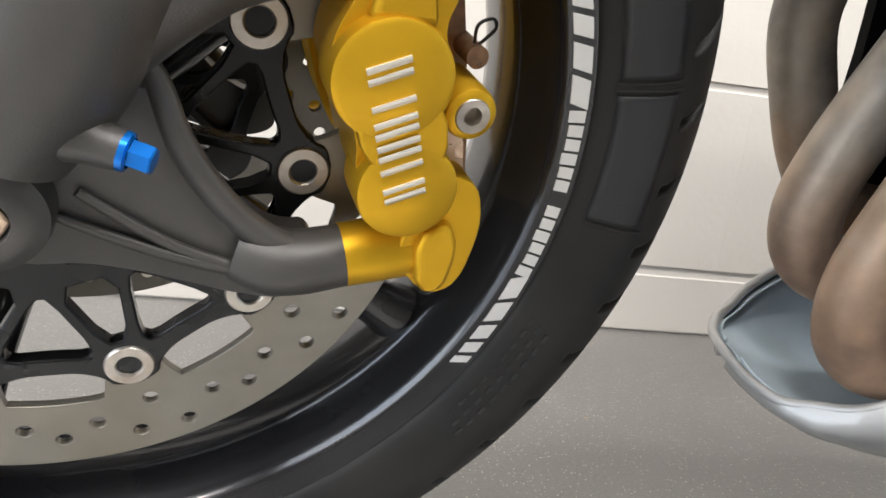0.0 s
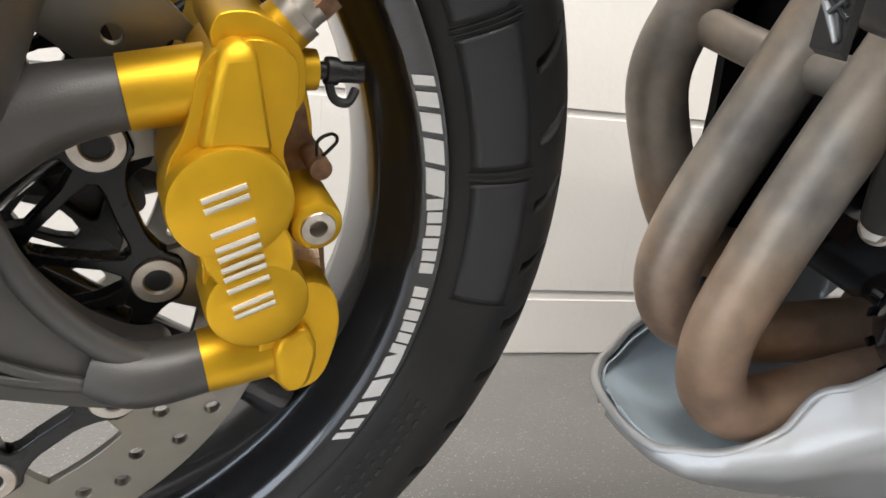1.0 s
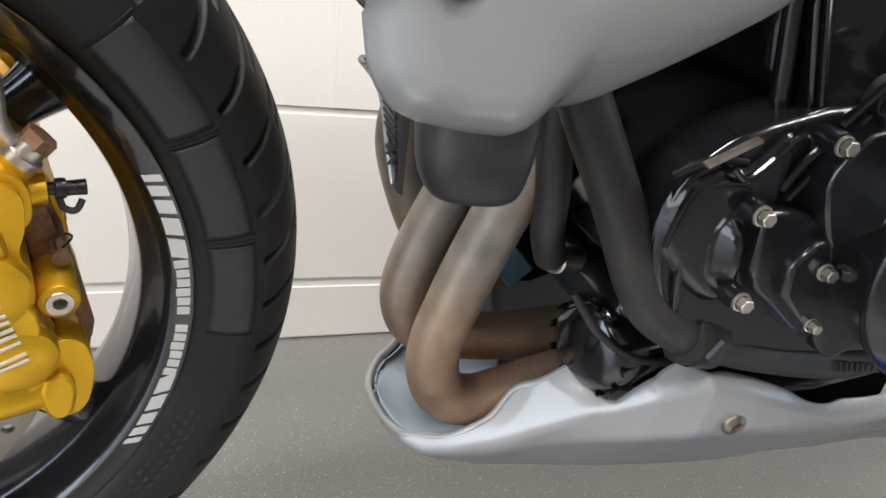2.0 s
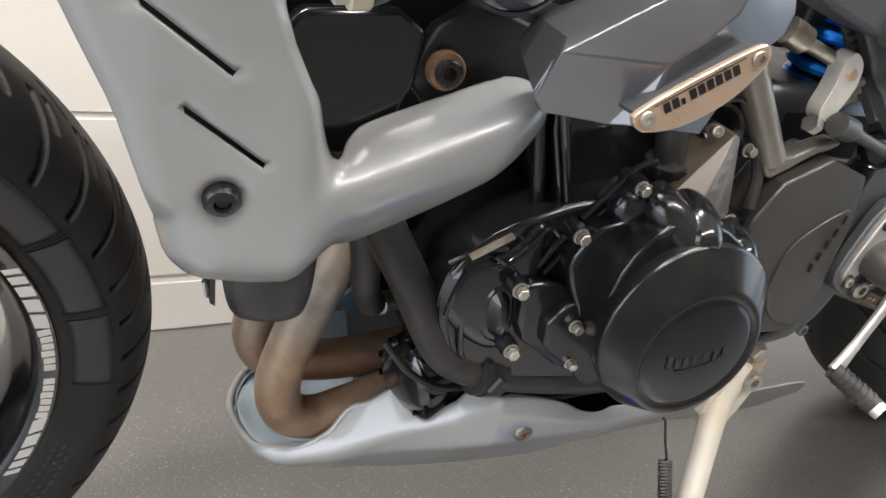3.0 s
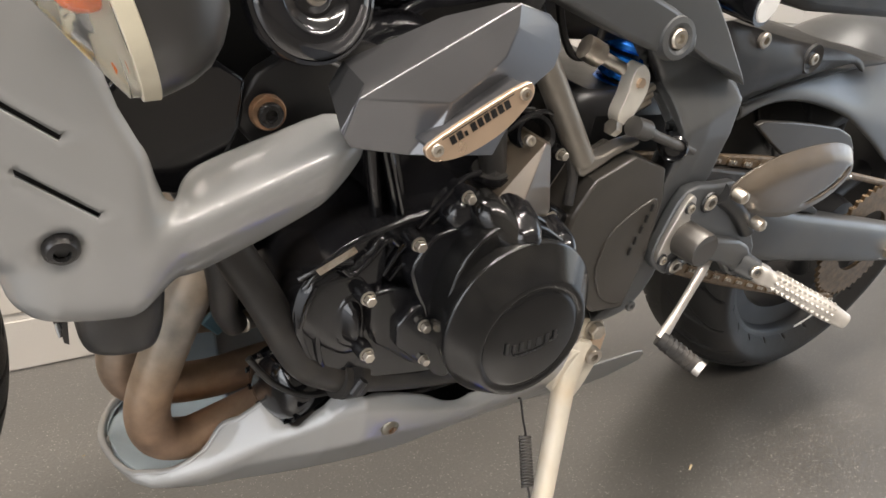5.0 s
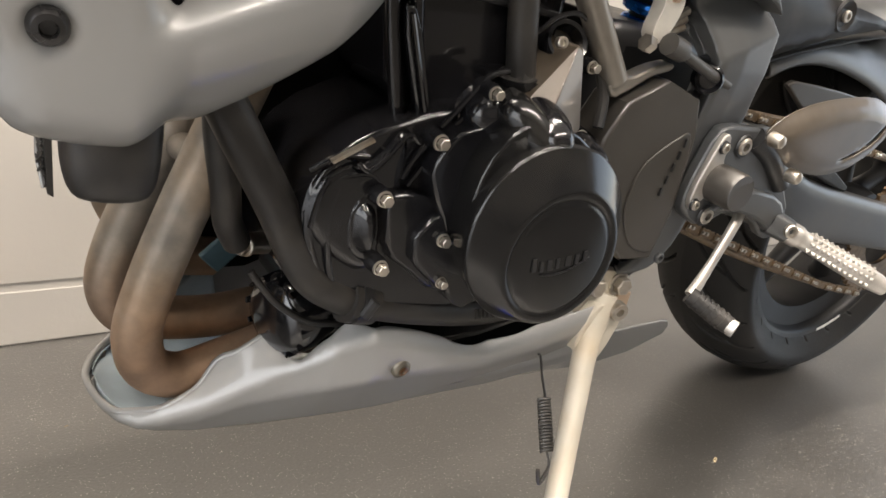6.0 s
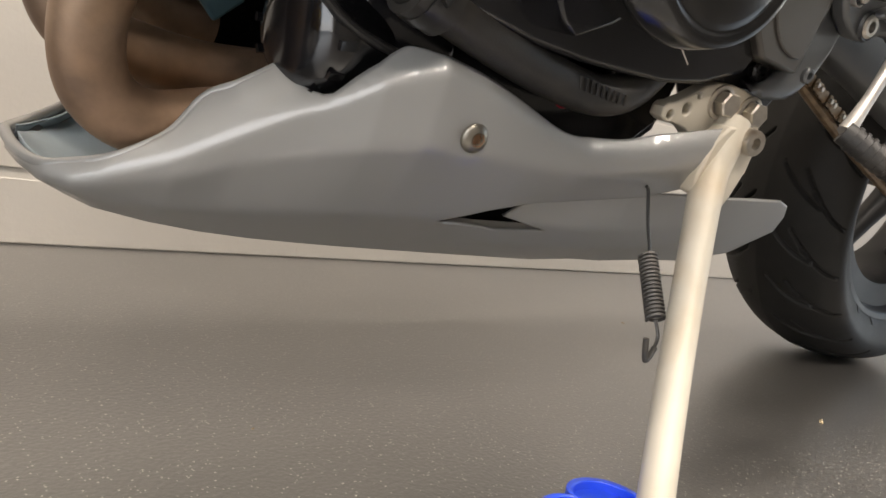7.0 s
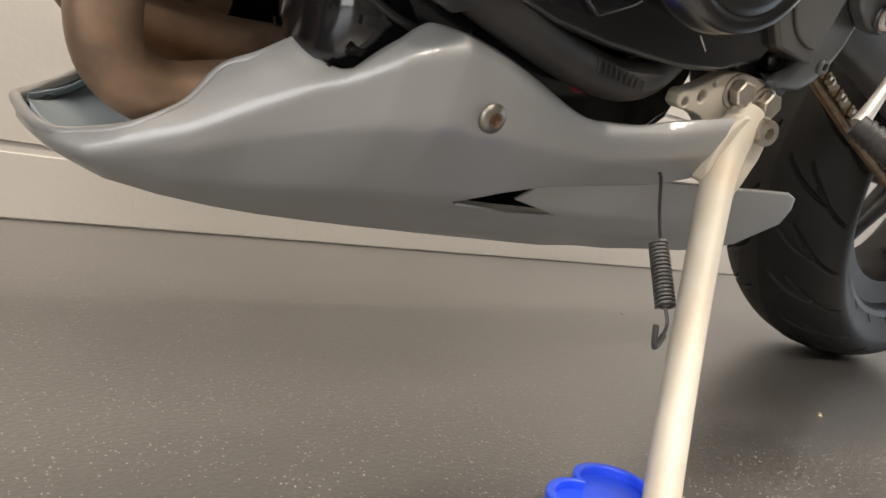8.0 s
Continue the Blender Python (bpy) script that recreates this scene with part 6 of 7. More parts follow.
    bolt_at(bike, "lower_bolt", (0.478, -0.165, 0.290), (-0.1, -1, 0), 0.0075, 0.006, BOLT_DARK)
    part("lower_crosspiece", slab([(0.425, 0.33), (0.43, 0.375), (0.50, 0.400), (0.515, 0.35), (0.49, 0.305), (0.45, 0.300)], -0.166, -0.12, smooth=1), SATIN, bike, bevel=0.006)
    cover = [(0.3540, 0.4400), (0.3585, 0.4720), (0.3740, 0.5040), (0.4150, 0.5265), (0.4640, 0.5110), (0.4760, 0.4770), (0.4800, 0.4000), (0.4700, 0.3500), (0.425, 0.352), (0.390, 0.385)]
    guard = part("sprocket_cover", slab(cover, -0.1960, -0.150, smooth=0), COVER_GREY, bike, "satin black sprocket cover", bevel=0.0030)
    part("cover_panel", slab([(0.4700, 0.4870), (0.4370, 0.4690), (0.4110, 0.4470), (0.4060, 0.4050), (0.430, 0.366), (0.4680, 0.3560), (0.4740, 0.4000)], -0.1978, -0.190), COVER_GREY, guard, bevel=0.0012)
    for k in range(5):
        part("warning_bar", box(0.458 - 0.003 * k, -0.2005, 0.468 - 0.012 * k, 0.460 - 0.003 * k, -0.1985, 0.476 - 0.012 * k), PLASTIC, bike)
    part("swingarm_block", box(0.40, -0.13, 0.36, 0.56, 0.10, 0.56), SATIN, bike, bevel=0.02)
    part("cross_brace", box(0.30, -0.10, 0.60, 0.56, 0.08, 0.78), PLASTIC, bike, bevel=0.02)
    shock = part("shock_absorber", tube([(0.470, -0.075, 0.70), (0.520, -0.075, 0.44)], 0.018, 20, 2), SATIN, bike, "shock absorber with blue spring")
    coil = [(0.485 + 0.00007 * k * 2.4 + 0.029 * math.cos(k * 0.52), -0.085 + 0.029 * math.sin(k * 0.52), 0.640 - 0.00125 * k) for k in range(120)]
    part("spring", tube(coil, 0.0055, 8, 2), BLUE, shock, "blue coil spring")


def build_controls():
    hanger = [(0.486, 0.402), (0.482, 0.424), (0.498, 0.486), (0.520, 0.492), (0.545, 0.490), (0.585, 0.492), (0.622, 0.462), (0.640, 0.430), (0.668, 0.398), (0.662, 0.368), (0.640, 0.364), (0.612, 0.388), (0.560, 0.402), (0.520, 0.384)]
    arm = part("footrest_hanger", slab(hanger, -0.202, -0.188, smooth=1), GRAPHITE, bike, "graphite footrest hanger", bevel=0.004)
    part("hanger_rib", slab([(0.512, 0.405), (0.560, 0.432), (0.625, 0.420), (0.652, 0.392), (0.640, 0.372), (0.600, 0.395), (0.545, 0.408)], -0.214, -0.200, smooth=1), GRAPHITE, arm, bevel=0.004)
    part("pivot_plate", slab([(0.487, 0.408), (0.482, 0.424), (0.498, 0.478), (0.505, 0.486), (0.513, 0.480), (0.512, 0.455), (0.528, 0.432), (0.500, 0.420), (0.497, 0.406)], -0.208, -0.201, smooth=1), PEG, arm, "bare alloy pivot plate", bevel=0.0015)
    pivot = part("swingarm_pivot", tube([(0.513, -0.190, 0.436, 0.0195), (0.514, -0.232, 0.436, 0.0190), (0.514, -0.235, 0.436, 0.0165)], around=32, steps=2), COVER_GREY, arm, "brown-black pivot cap")
    for x, y, z, r in ((0.503, -0.209, 0.472, 0.0050), (0.489, -0.209, 0.414, 0.0050), (0.541, -0.203, 0.472, 0.0090), (0.522, -0.203, 0.399, 0.0088)):
        part("bolt_ring", lathe([(r * 0.9, 0.0015), (r * 1.2, 0.002), (r * 1.35, 0.0)], aim((x, y, z), (0, -1, 0)), 24), SATIN, arm)
        bolt_at(arm, "hanger_bolt", (x, y, z), (-0.03, -1, 0), r, 0.004, BOLT)
    guard = [(0.556, 0.482), (0.584, 0.506), (0.638, 0.524), (0.728, 0.534), (0.776, 0.522), (0.790, 0.488), (0.748, 0.452), (0.686, 0.441), (0.616, 0.452)]
    hole = rounded([(0.684, 0.462), (0.712, 0.466), (0.752, 0.486), (0.765, 0.506), (0.755, 0.506), (0.735, 0.484), (0.710, 0.472)], 1)

    def place(p, d):
        return np.stack([p[:, 0], -0.206 - 0.012 * (1 - np.exp(-(d / 0.010) ** 1.5)), p[:, 1]], -1)

    heel = part("heel_guard", sheet(guard, [hole], place, 0.0045, 2, rims=(0.001, 0.0025, 0.005)), SMOKE, arm, "glossy smoked heel guard", solid=0.003, sharp=60)
    part("guard_arm", tube([(0.556, -0.200, 0.480, 0.012), (0.590, -0.201, 0.462, 0.011), (0.628, -0.203, 0.430, 0.010)], around=12), SATIN, arm)
    for x, y, z in ((0.569, -0.218, 0.483), (0.620, -0.220, 0.446)):
        part("guard_screw", lathe([(0, 0.0075), (0.003, 0.0072), (0.0062, 0.005), (0.0075, 0.001), (0.0075, -0.008)], aim((x, y, z), (0, -1, 0)), 24), BOLT, heel, "bright domed screw")
    # footrest: tapered grip with rows of points
    a, b = Vector((0.643, -0.214, 0.386)), Vector((0.733, -0.302, 0.350))
    way = (b - a).normalized()
    side = way.cross(Vector((0, 0, 1))).normalized()
    up = side.cross(way)
    peg = part("footrest", tube([(*a, 0.0120), (*(a + way * 0.022), 0.0125), (*(a + way * 0.03), 0.0105), (*(a + way * 0.10), 0.0120), (*b, 0.0095)], around=16, steps=4, flat=1.0), PEG, bike, "grey cast folding footrest")
    part("peg_clevis", tube([(*(a - way * 0.014), 0.015), (*(a + way * 0.010), 0.0135)], around=16, steps=2), GRAPHITE, peg)
    bolt_at(peg, "pivot_bolt", a + Vector((-0.004, -0.014, 0.002)), (-0.35, -0.9, 0.1), 0.0078, 0.005, BOLT)
    stud = lathe([(0.0, 0.0032), (0.0010, 0.0030), (0.0034, 0.0)], None, 4)
    me = finish(stud, "grip_point", PEG, 20)
    for row in range(5):
        ang = radians(-40 + 40 * row)
        for k in range(12):
            n = (up * math.cos(ang) + side * math.sin(ang)).normalized()
            ob = new("grip_point", me)
            ob.parent = peg
            ob.matrix_basis = aim(a + way * (0.036 + 0.0066 * k) + n * 0.0108, n) @ Matrix.Rotation(radians(45), 4, "Z")
    # gear lever
    lever = part("gear_lever", tube([(0.590, -0.196, 0.402, 0.0065), (0.574, -0.205, 0.388, 0.0060), (0.541, -0.217, 0.350, 0.0052), (0.5130, -0.2260, 0.3205, 0.0072)], around=14, flat=0.7), PEG, bike, "bare alloy gear lever")
    part("lever_rubber", tube([(0.5130, -0.2240, 0.3210, 0.0092), (0.5240, -0.240, 0.3130, 0.0096), (0.5395, -0.2620, 0.3030, 0.0095)], around=18, steps=4), HOSE, lever, "ribbed black toe rubber")
    part("lever_tip", tube([(0.5383, -0.2615, 0.3036, 0.0090), (0.5412, -0.2690, 0.3022, 0.0088)], around=18, steps=2), PEG, lever)
    for k in range(6):
        t = 0.15 + 0.13 * k
        part("rubber_ring", tube([(0.513 + 0.0265 * t, -0.224 - 0.038 * t, 0.321 - 0.018 * t, 0.0106), (0.513 + 0.0265 * (t + 0.06), -0.224 - 0.038 * (t + 0.06), 0.321 - 0.018 * (t + 0.06), 0.0106)], around=18, steps=1), HOSE, lever)
    # selector linkage
    link = part("selector_arm", slab([(0.390, 0.602), (0.398, 0.610), (0.412, 0.600), (0.415, 0.582), (0.404, 0.556), (0.392, 0.552), (0.386, 0.562), (0.391, 0.582)], -0.186, -0.172), SILVER, bike, "bare alloy selector arm", bevel=0.002)
    part("selector_bolt", lathe([(0, 0.003), (0.0045, 0.003), (0.005, 0)], aim((0.401, -0.186, 0.592), (0, -1, 0)), 6), BRASS, link)
    rod = part("selector_rod", tube([(0.398, -0.196, 0.556, 0.0095), (0.418, -0.195, 0.551, 0.0095), (0.420, -0.195, 0.5505, 0.0055), (0.448, -0.194, 0.541, 0.005), (0.500, -0.19, 0.526, 0.005)], around=16, steps=3), FORK, bike, "selector rod with ball joint")
    part("locknut", lathe([(0.0, -0.004), (0.0075, -0.004), (0.0075, 0.004), (0.0, 0.004)], aim((0.380, -0.190, 0.553), (1, 0, -0.3)), 6), BOLT, rod)
    part("rod_socket", lathe([(0.0, 0.002), (0.008, 0.002), (0.0115, 0.006), (0.0135, 0.004), (0.0135, -0.01)], aim((0.4735, -0.188, 0.5290), (-0.6, -0.8, 0)), 24), BLACK, rod)
    part("spindle", tube([(0.360, -0.15, 0.612, 0.011), (0.376, -0.155, 0.606, 0.011), (0.378, -0.156, 0.605, 0.006), (0.398, -0.175, 0.597, 0.006)], around=16, steps=2), BOLT, rod)
    for k in range(3):
        part("finned_cap", tube([(0.420, -0.165, 0.556 + 0.006 * k, 0.004), (0.445, -0.165, 0.568 + 0.007 * k, 0.004)], around=8, steps=2), BOLT, rod)


def build_stand():
    stand = part("side_stand", tube([(0.440, -0.180, 0.306, 0.017), (0.434, -0.184, 0.288, 0.0175), (0.421, -0.195, 0.258, 0.0150), (0.391, -0.231, 0.200, 0.0135), (0.350, -0.2775, 0.140, 0.0130), (0.3150, -0.3185, 0.089, 0.0130), (0.3048, -0.3312, 0.0740, 0.0130)], around=24, steps=5, flat=0.85), STAND, bike, "cream-silver painted side stand leg")
    part("stand_foot", slab([(-0.027, -0.010), (-0.008, -0.019), (0.015, -0.017), (0.023, 0.0), (0.015, 0.016), (-0.010, 0.018)], -0.003, 0.003, "z"), STAND, stand, m=Matrix.Translation((0.2980, -0.335, 0.0750)) @ Matrix.Rotation(-LEAN, 4, "X"), bevel=0.002)
    holes = [np.array(ring(0.3745, 0.2985, 0.0034, 14)), np.array(ring(0.3895, 0.3055, 0.0046, 16)), np.array(ring(0.398, 0.3165, 0.0022, 12))]
    brk = part("stand_bracket", slab([(0.366, 0.293), (0.366, 0.305), (0.379, 0.309), (0.408, 0.328), (0.438, 0.331), (0.464, 0.326), (0.482, 0.306), (0.476, 0.293), (0.445, 0.284), (0.430, 0.278), (0.405, 0.286), (0.392, 0.293)], -0.178, -0.166, "y", holes, 1), STAND, stand, "cream-silver stand bracket", bevel=0.0012)
    part("bracket_cheek", slab([(0.402, 0.250), (0.412, 0.300), (0.450, 0.306), (0.462, 0.285), (0.448, 0.240), (0.432, 0.228), (0.425, 0.245)], -0.196, -0.180, smooth=1), STAND, stand, bevel=0.002)
    for x, y, z, r in ((0.4220, -0.178, 0.3160, 0.0112), (0.4585, -0.178, 0.3145, 0.0112)):
        bolt_at(stand, "bracket_bolt", (x, y, z), (-0.1, -1, 0), r * 0.86, 0.012, BOLT, "hex")
    m = aim((0.446, -0.194, 0.295), (-0.1, -1, 0))
    part("pivot_bolt", lathe([(0.0, 0.004), (0.004, 0.004), (0.0045, 0.010), (0.0092, 0.010), (0.0100, 0.008), (0.0100, 0.0)], m, 28), BOLT, stand)
    part("bracket_tab", box(0.462, -0.180, 0.268, 0.482, -0.170, 0.302), BRASS, stand, bevel=0.001)
    top, end = Vector((0.372, -0.186, 0.243)), Vector((0.362, -0.243, 0.160))
    c0, c1 = Vector((0.381, -0.198, 0.200)), Vector((0.3655, -0.236, 0.1665))
    spring = part("stand_spring", tube([top + Vector((-0.004, 0, 0.004)), top, (top + c0) / 2, c0 + Vector((0, 0, 0.004)), c0], 0.0013, 8, 6), SATIN, stand, "coiled steel return spring")
    way = (c1 - c0)
    ax = way.normalized()
    p1 = ax.orthogonal().normalized()
    p2 = ax.cross(p1)
    turns = 17
    part("coil", tube([c0 + way * (k / (turns * 10)) + 0.0062 * (p1 * math.cos(k * 0.628) + p2 * math.sin(k * 0.628)) for k in range(turns * 10 + 1)], 0.00135, 6, 1), FORK, spring)
    part("spring_hook", tube([c1, c1 + Vector((0.001, -0.006, -0.010)), c1 + Vector((-0.004, -0.010, -0.018))], 0.0013, 8, 5), FORK, spring)
    part("hook_peg", tube([Vector((0.362, -0.246, 0.150)), Vector((0.352, -0.250, 0.143)), Vector((0.348, -0.247, 0.158))], 0.0022, 8, 4), FORK, spring)


# ---- rear end ----
def build_rear():
    wheel = part("rear_wheel", hoop(0.2323, 0.178, 0.072), REAR_PAINT, bike, "black cast rear wheel", REAR, sharp=50)
    tyre("tyre", REAR_HALF, rear_grooves, wheel, "wide black grooved rear tyre")
    for k in range(5):
        a = radians(20 + 72 * k)
        c, s = math.cos(a), math.sin(a)
        part("spoke", tube([(0.03 * c, 0.03 * s, 0.02, 0.024), (0.09 * c, 0.09 * s, 0.015, 0.017), (0.15 * c, 0.15 * s, 0.01, 0.015), (0.19 * c, 0.19 * s, 0.0, 0.022)], around=14), REAR_PAINT, wheel)
    part("hub", lathe([(0.012, 0.08), (0.045, 0.08), (0.05, 0.06), (0.05, -0.06), (0.045, -0.08), (0.012, -0.08)], None, 40), SATIN, wheel)
    part("rim_tape", arc_sheet(0.2200, 0.2275, -78, -62, 0.0715, 0, 12), WHITE, wheel, "white rim tape")
    teeth = [((0.098 if k % 4 < 2 else 0.104) * math.cos(2 * math.pi * k / 180), (0.098 if k % 4 < 2 else 0.104) * math.sin(2 * math.pi * k / 180)) for k in range(180)]
    part("sprocket", slab(teeth, 0.122, 0.128, "z", [np.array(ring(0, 0, 0.055, 40))], 0), CHAIN, wheel, "oily rear sprocket")
    # chain: two runs of links
    outer = finish(slab([(-0.0085, 0.0), (-0.006, 0.0062), (0.0, 0.0042), (0.006, 0.0062), (0.0085, 0.0), (0.006, -0.0062), (0.0, -0.0042), (-0.006, -0.0062)], 0, 0.0016, "z", smooth=1), "chain_link", CHAIN)
    pin = finish(lathe([(0, 0.0026), (0.0022, 0.0024), (0.0026, 0.0), (0.0026, -0.018)], None, 10), "chain_pin", BOLT)
    chain = part("chain", tube([(0.455, -0.130, 0.398), (0.70, -0.130, 0.311), (0.953, -0.130, 0.241), (1.08, -0.130, 0.214)], 0.0052, 10, 6), CHAIN, bike, "oily brown drive chain")
    part("upper_run", tube([(0.46, -0.130, 0.498), (0.66, -0.130, 0.4835), (0.79, -0.130, 0.470), (1.08, -0.130, 0.420)], 0.0052, 10, 6), CHAIN, chain)
    for a, b, n in (((0.455, 0.398), (0.953, 0.241), 33), ((0.953, 0.241), (1.08, 0.214), 8), ((0.60, 0.490), (0.95, 0.443), 22)):
        d = Vector((b[0] - a[0], 0, b[1] - a[1]))
        turn = Matrix.Rotation(-math.atan2(d.z, d.x), 4, "Y") @ Matrix.Rotation(radians(90), 4, "X")
        for k in range(n):
            t = (k + 0.5) / n
            x, z = a[0] + d.x * t, a[1] + d.z * t
            ob = new("chain_link", outer)
            ob.parent = chain
            ob.matrix_basis = Matrix.Translation((x, -0.1362 - 0.0014 * (k % 2), z)) @ turn
            for s in (-0.004, 0.004):
                if k % 2:
                    ob = new("chain_pin", pin)
                    ob.parent = chain
                    ob.matrix_basis = Matrix.Translation((x + s, -0.1395, z + s * d.z / d.x)) @ turn
    arm = [[(x, y - 0.018, z + h), (x, y - 0.024, z), (x, y - 0.018, z - h), (x, y + 0.018, z - h), (x, y + 0.024, z), (x, y + 0.018, z + h)] for x, y, z, h in ((0.56, -0.125, 0.435, 0.048), (0.66, -0.128, 0.415, 0.046), (0.78, -0.134, 0.375, 0.036), (0.92, -0.140, 0.353, 0.032), (1.05, -0.145, 0.334, 0.030), (1.17, -0.146, 0.316, 0.026))]
    sw = part("swingarm", loft(arm, 4, True, 5), GRAPHITE, bike, "graphite swingarm", sharp=40)
    part("axle_nut", lathe([(0, 0.014), (0.013, 0.014), (0.015, 0.012), (0.015, 0.0), (0.022, 0.0), (0.022, -0.004)], aim((1.11, -0.168, 0.322), (0, -1, 0)), 6), BOLT, sw)
    part("chain_adjuster", box(1.13, -0.162, 0.306, 1.18, -0.13, 0.334), BOLT, sw, bevel=0.003)
    part("chain_slider", slab([(0.56, 0.488), (0.74, 0.462), (0.88, 0.405), (0.88, 0.392), (0.72, 0.440), (0.56, 0.470)], -0.150, -0.11, smooth=1), PLASTIC, sw, bevel=0.003)
    hug = []
    for x, z in ((0.685, 0.5270), (0.7255, 0.5440), (0.780, 0.5505), (0.849, 0.5440), (0.934, 0.5250), (1.030, 0.4870), (1.110, 0.4500), (1.20, 0.42)):
        tyre_top = 0.313 + math.sqrt(max(0.313 ** 2 - (x - 1.11) ** 2, 0))
        crown = max(z + 0.055, tyre_top + 0.014)
        hug.append([(x, -0.104, z - 0.006), (x, -0.108, z), (x, -0.100, z + 0.3 * (crown - z)), (x, -0.070, z + 0.8 * (crown - z)), (x, 0.0, crown), (x, 0.070, z + 0.8 * (crown - z)), (x, 0.104, z)])
    part("rear_hugger", loft(hug, 5, False, 4), GRAPHITE, bike, "dusty dark grey rear hugger", solid=0.003, sharp=50)
    tail = [(0.565, 0.640), (0.640, 0.630), (0.720, 0.620), (0.8488, 0.6095), (0.885, 0.600), (0.8978, 0.584), (0.870, 0.597), (0.845, 0.598), (0.7495, 0.5764), (0.6828, 0.5583), (0.600, 0.530), (0.575, 0.570)]
    panel = part("tail_panel", sheet(tail, (), lambda p, d: np.stack([p[:, 0], -0.118 - 0.012 * (1 - np.exp(-(d / 0.012) ** 2)), p[:, 1]], -1), 0.012), PLASTIC, bike, "matt black tail side panel", solid=0.004, sharp=50)
    part("panel_dish", lathe([(0.008, -0.002), (0.013, 0.001), (0.017, 0.003), (0.019, 0.0)], aim((0.748, -0.1285, 0.604), (0, -1, 0)), 32), PLASTIC, panel)
    bolt_at(panel, "panel_screw", (0.748, -0.130, 0.604), (0, -1, 0), 0.007, 0.004, BOLT)
    part("under_tray", loft([[(0.60, y, 0.52), (0.72, y, 0.555), (0.86, y, 0.585), (0.98, y, 0.60)] for y in (-0.11, 0.0, 0.11)], 5), PLASTIC, bike, solid=0.003)
    part("chain_guard", slab([(0.690, 0.5265), (0.800, 0.5210), (0.920, 0.5080), (0.965, 0.470), (0.790, 0.4740), (0.745, 0.4960)], -0.124, -0.116, smooth=1), COVER_GREY, bike, "satin black chain guard", bevel=0.002)
    rail = part("seat_rail", tube([(0.440, -0.165, 0.690), (0.495, -0.165, 0.695), (0.60, -0.165, 0.720), (0.80, -0.16, 0.775)], 0.0135, 20, 5), GRAPHITE, bike, "graphite seat rail")
    part("rail_lug", lathe([(0.008, 0.006), (0.017, 0.006), (0.019, 0.003), (0.019, -0.02)], aim((0.466, -0.176, 0.687), (-0.1, -1, 0)), 28), GRAPHITE, rail)
    bolt_at(rail, "rail_bolt", (0.468, -0.184, 0.687), (-0.1, -1, 0), 0.0095, 0.010, BOLT)
    part("seat_panel", slab([(0.56, 0.72), (0.80, 0.79), (0.95, 0.80), (0.95, 0.66), (0.62, 0.655)], -0.14, 0.12, smooth=1), PLASTIC, bike, bevel=0.01)
    cup = part("pillion_peg", tube([(0.520, -0.110, 0.676, 0.0205), (0.5270, -0.150, 0.672, 0.0212), (0.5335, -0.190, 0.668, 0.0212)], around=28, steps=3), BLACK, bike, "black tubular bobbin with white end")
    part("bobbin_end", lathe([(0.0, 0.0012), (0.0165, 0.001), (0.0180, -0.002)], aim((0.5336, -0.1908, 0.6679), (0.15, -0.98, -0.1)), 32), WHITE, cup, "white plastic end")
    bolt_at(bike, "tail_bolt", (0.640, -0.128, 0.622), (0, -1, 0), 0.009, 0.006, BOLT)


build_frame()
build_controls()
build_stand()
build_rear()


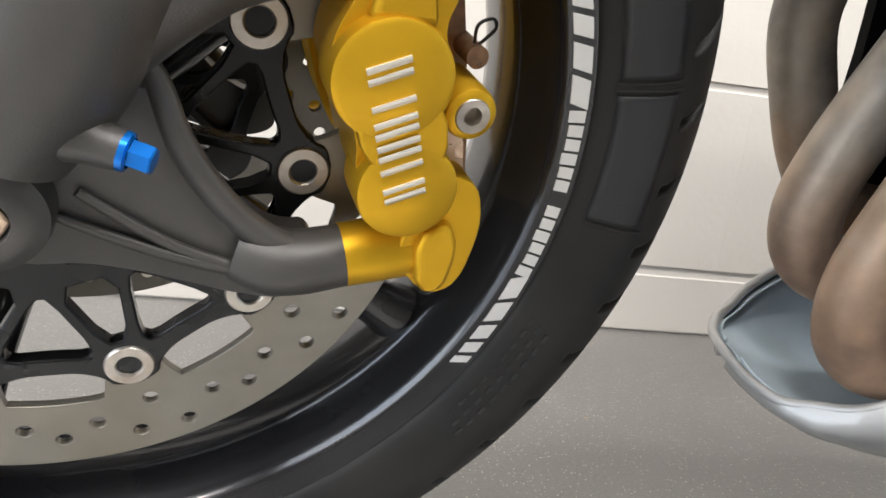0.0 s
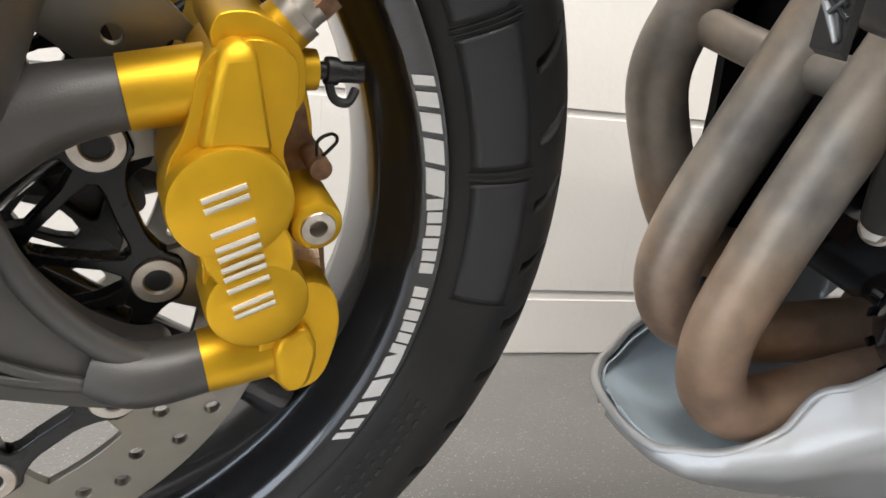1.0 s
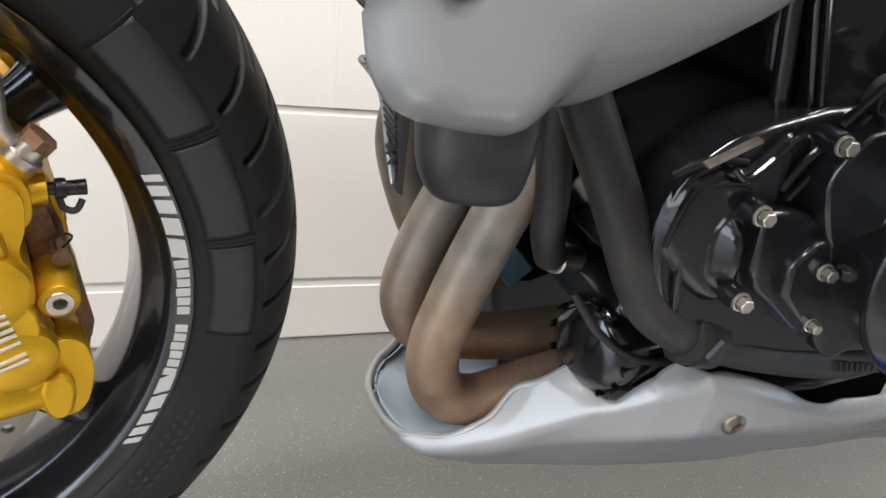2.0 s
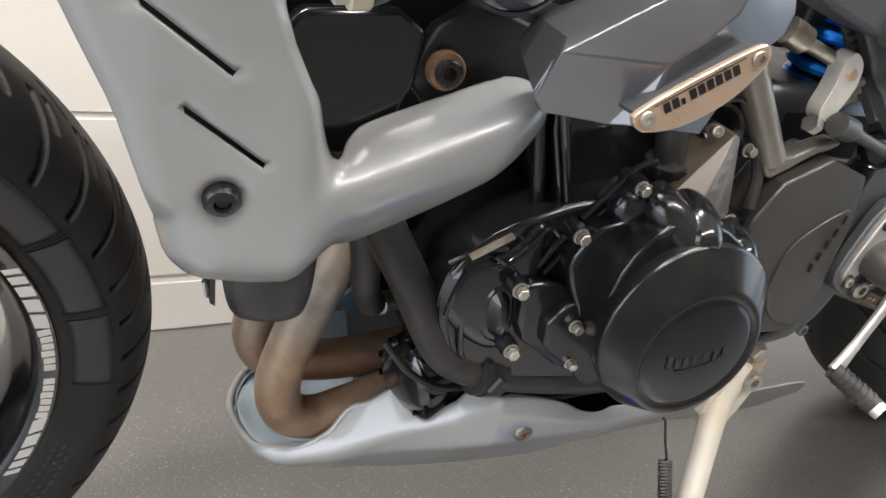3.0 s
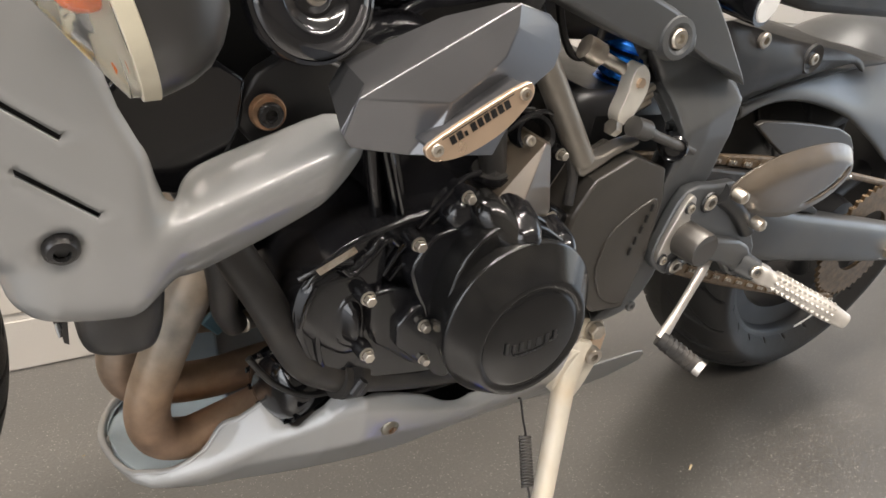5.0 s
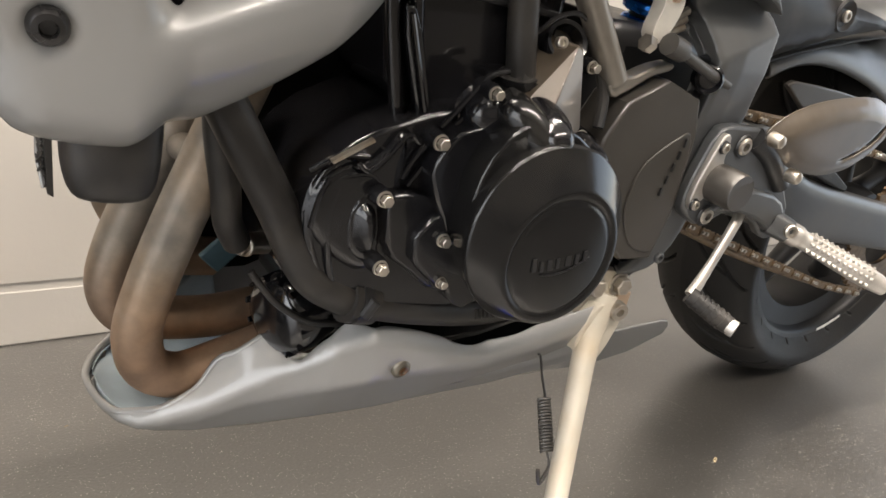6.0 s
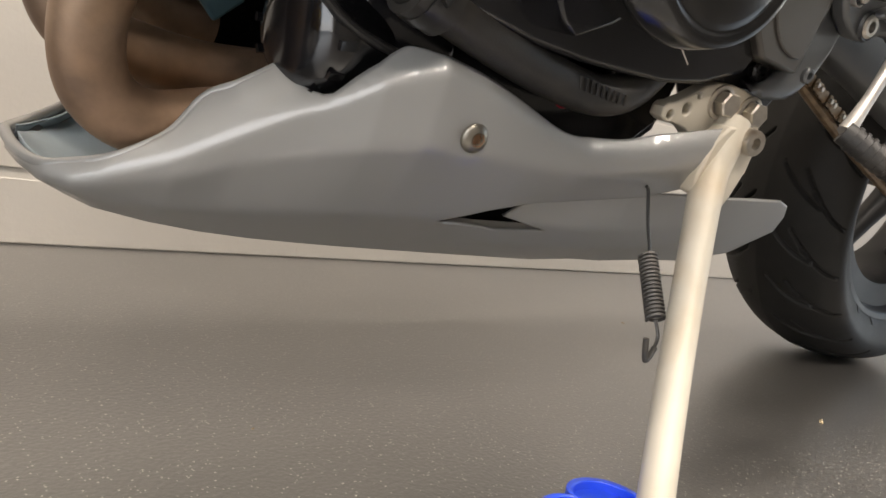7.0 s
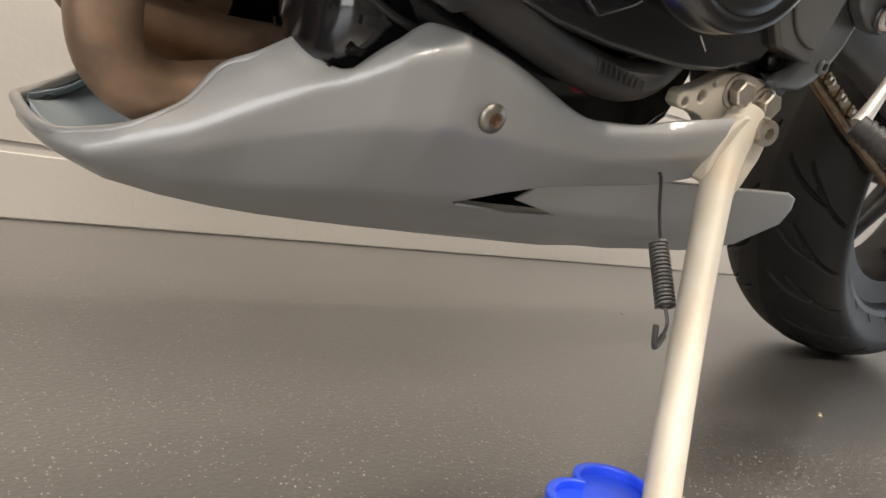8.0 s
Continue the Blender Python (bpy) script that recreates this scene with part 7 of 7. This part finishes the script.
# ---- loose things on the floor ----
def build_puck():
    lobes = []
    for k in range(120):
        a = 2 * math.pi * k / 120
        r = 0.0255 + 0.0215 * abs(math.cos(1.5 * (a - radians(163)))) ** 0.75
        lobes.append((r * math.cos(a), r * math.sin(a)))
    puck = tagged(new("stand_puck"), "bright blue three-lobed plastic stand pad under the side stand", "stand pad")
    puck.location = (0.2790, -0.3830, 0.0)
    part("base", slab(lobes, 0.0, 0.0065, "z", smooth=0), PUCK, puck, bevel=0.001)
    inner = [np.array([(x * (1 - 0.0055 / math.hypot(x, y)), y * (1 - 0.0055 / math.hypot(x, y))) for x, y in lobes])]
    part("rim", slab([(1.004 * x, 1.004 * y) for x, y in lobes], 0.0004, 0.0125, "z", inner, smooth=0), PUCK, puck, "raised blue rim", bevel=0.0016)
    return puck


def build_chip(name, x, y, size, turn, label):
    bm = hull([(-size, -0.3 * size, 0), (size, -0.2 * size, 0), (0.8 * size, 0.3 * size, 0), (-0.9 * size, 0.25 * size, 0), (-0.7 * size, 0, 0.3 * size), (0.6 * size, 0.05 * size, 0.25 * size)])
    ob = new(name, finish(bm, name, WOOD))
    ob.matrix_world = pose(x, y, 0.0005, 0, 0, turn)
    return tagged(ob, label, "debris")


build_puck()
build_chip("wood_chip", 0.7071, -0.3424, 0.0075, 20, "small pale wood chip lying on the floor")
build_chip("wood_chip", 0.8330, -0.0030, 0.004, 70, "small dark crumb lying on the floor")
build_chip("paint_flake", 0.0327, 0.1377, 0.0026, 10, "tiny white paint flake on the floor")
build_chip("paint_flake", 0.1428, -0.1830, 0.0020, 40, "tiny white paint flake on the floor")


# ---- wall blocks: cut bricks along the floor, large blocks above, upright joints filled with paint ----
def build_blocks(wall):
    def block_mesh(w, h):
        bm = box(-w / 2, 0, -h / 2, w / 2, 0.03, h / 2)
        lying = [e for e in bm.edges if all(v.co.y < 0.01 for v in e.verts) and abs(e.verts[0].co.z - e.verts[1].co.z) < 1e-6]
        bmesh.ops.bevel(bm, geom=lying, offset=0.0028, segments=3, affect="EDGES")
        return finish(bm, "block", WALL)

    rnd = random.Random(3)
    low, high = block_mesh(0.2489, 0.0850), block_mesh(0.4459, 0.2500)
    for k in range(28):
        ob = new("block", low)
        ob.parent = wall
        ob.matrix_basis = pose(-2.115 + 0.2490 * k, rnd.uniform(-0.0004, 0.0004), 0.0425, rnd.uniform(-0.3, 0.3), 0, rnd.uniform(-0.05, 0.05))
    for row in range(5):
        for k in range(14):
            ob = new("block", high)
            ob.parent = wall
            ob.matrix_basis = pose(-2.13 + 0.446 * k + 0.223 * (row % 2), rnd.uniform(-0.0004, 0.0004), 0.0915 + 0.2558 * row + 0.128, rnd.uniform(-0.15, 0.15), 0, rnd.uniform(-0.04, 0.04))


build_blocks(wall_north)
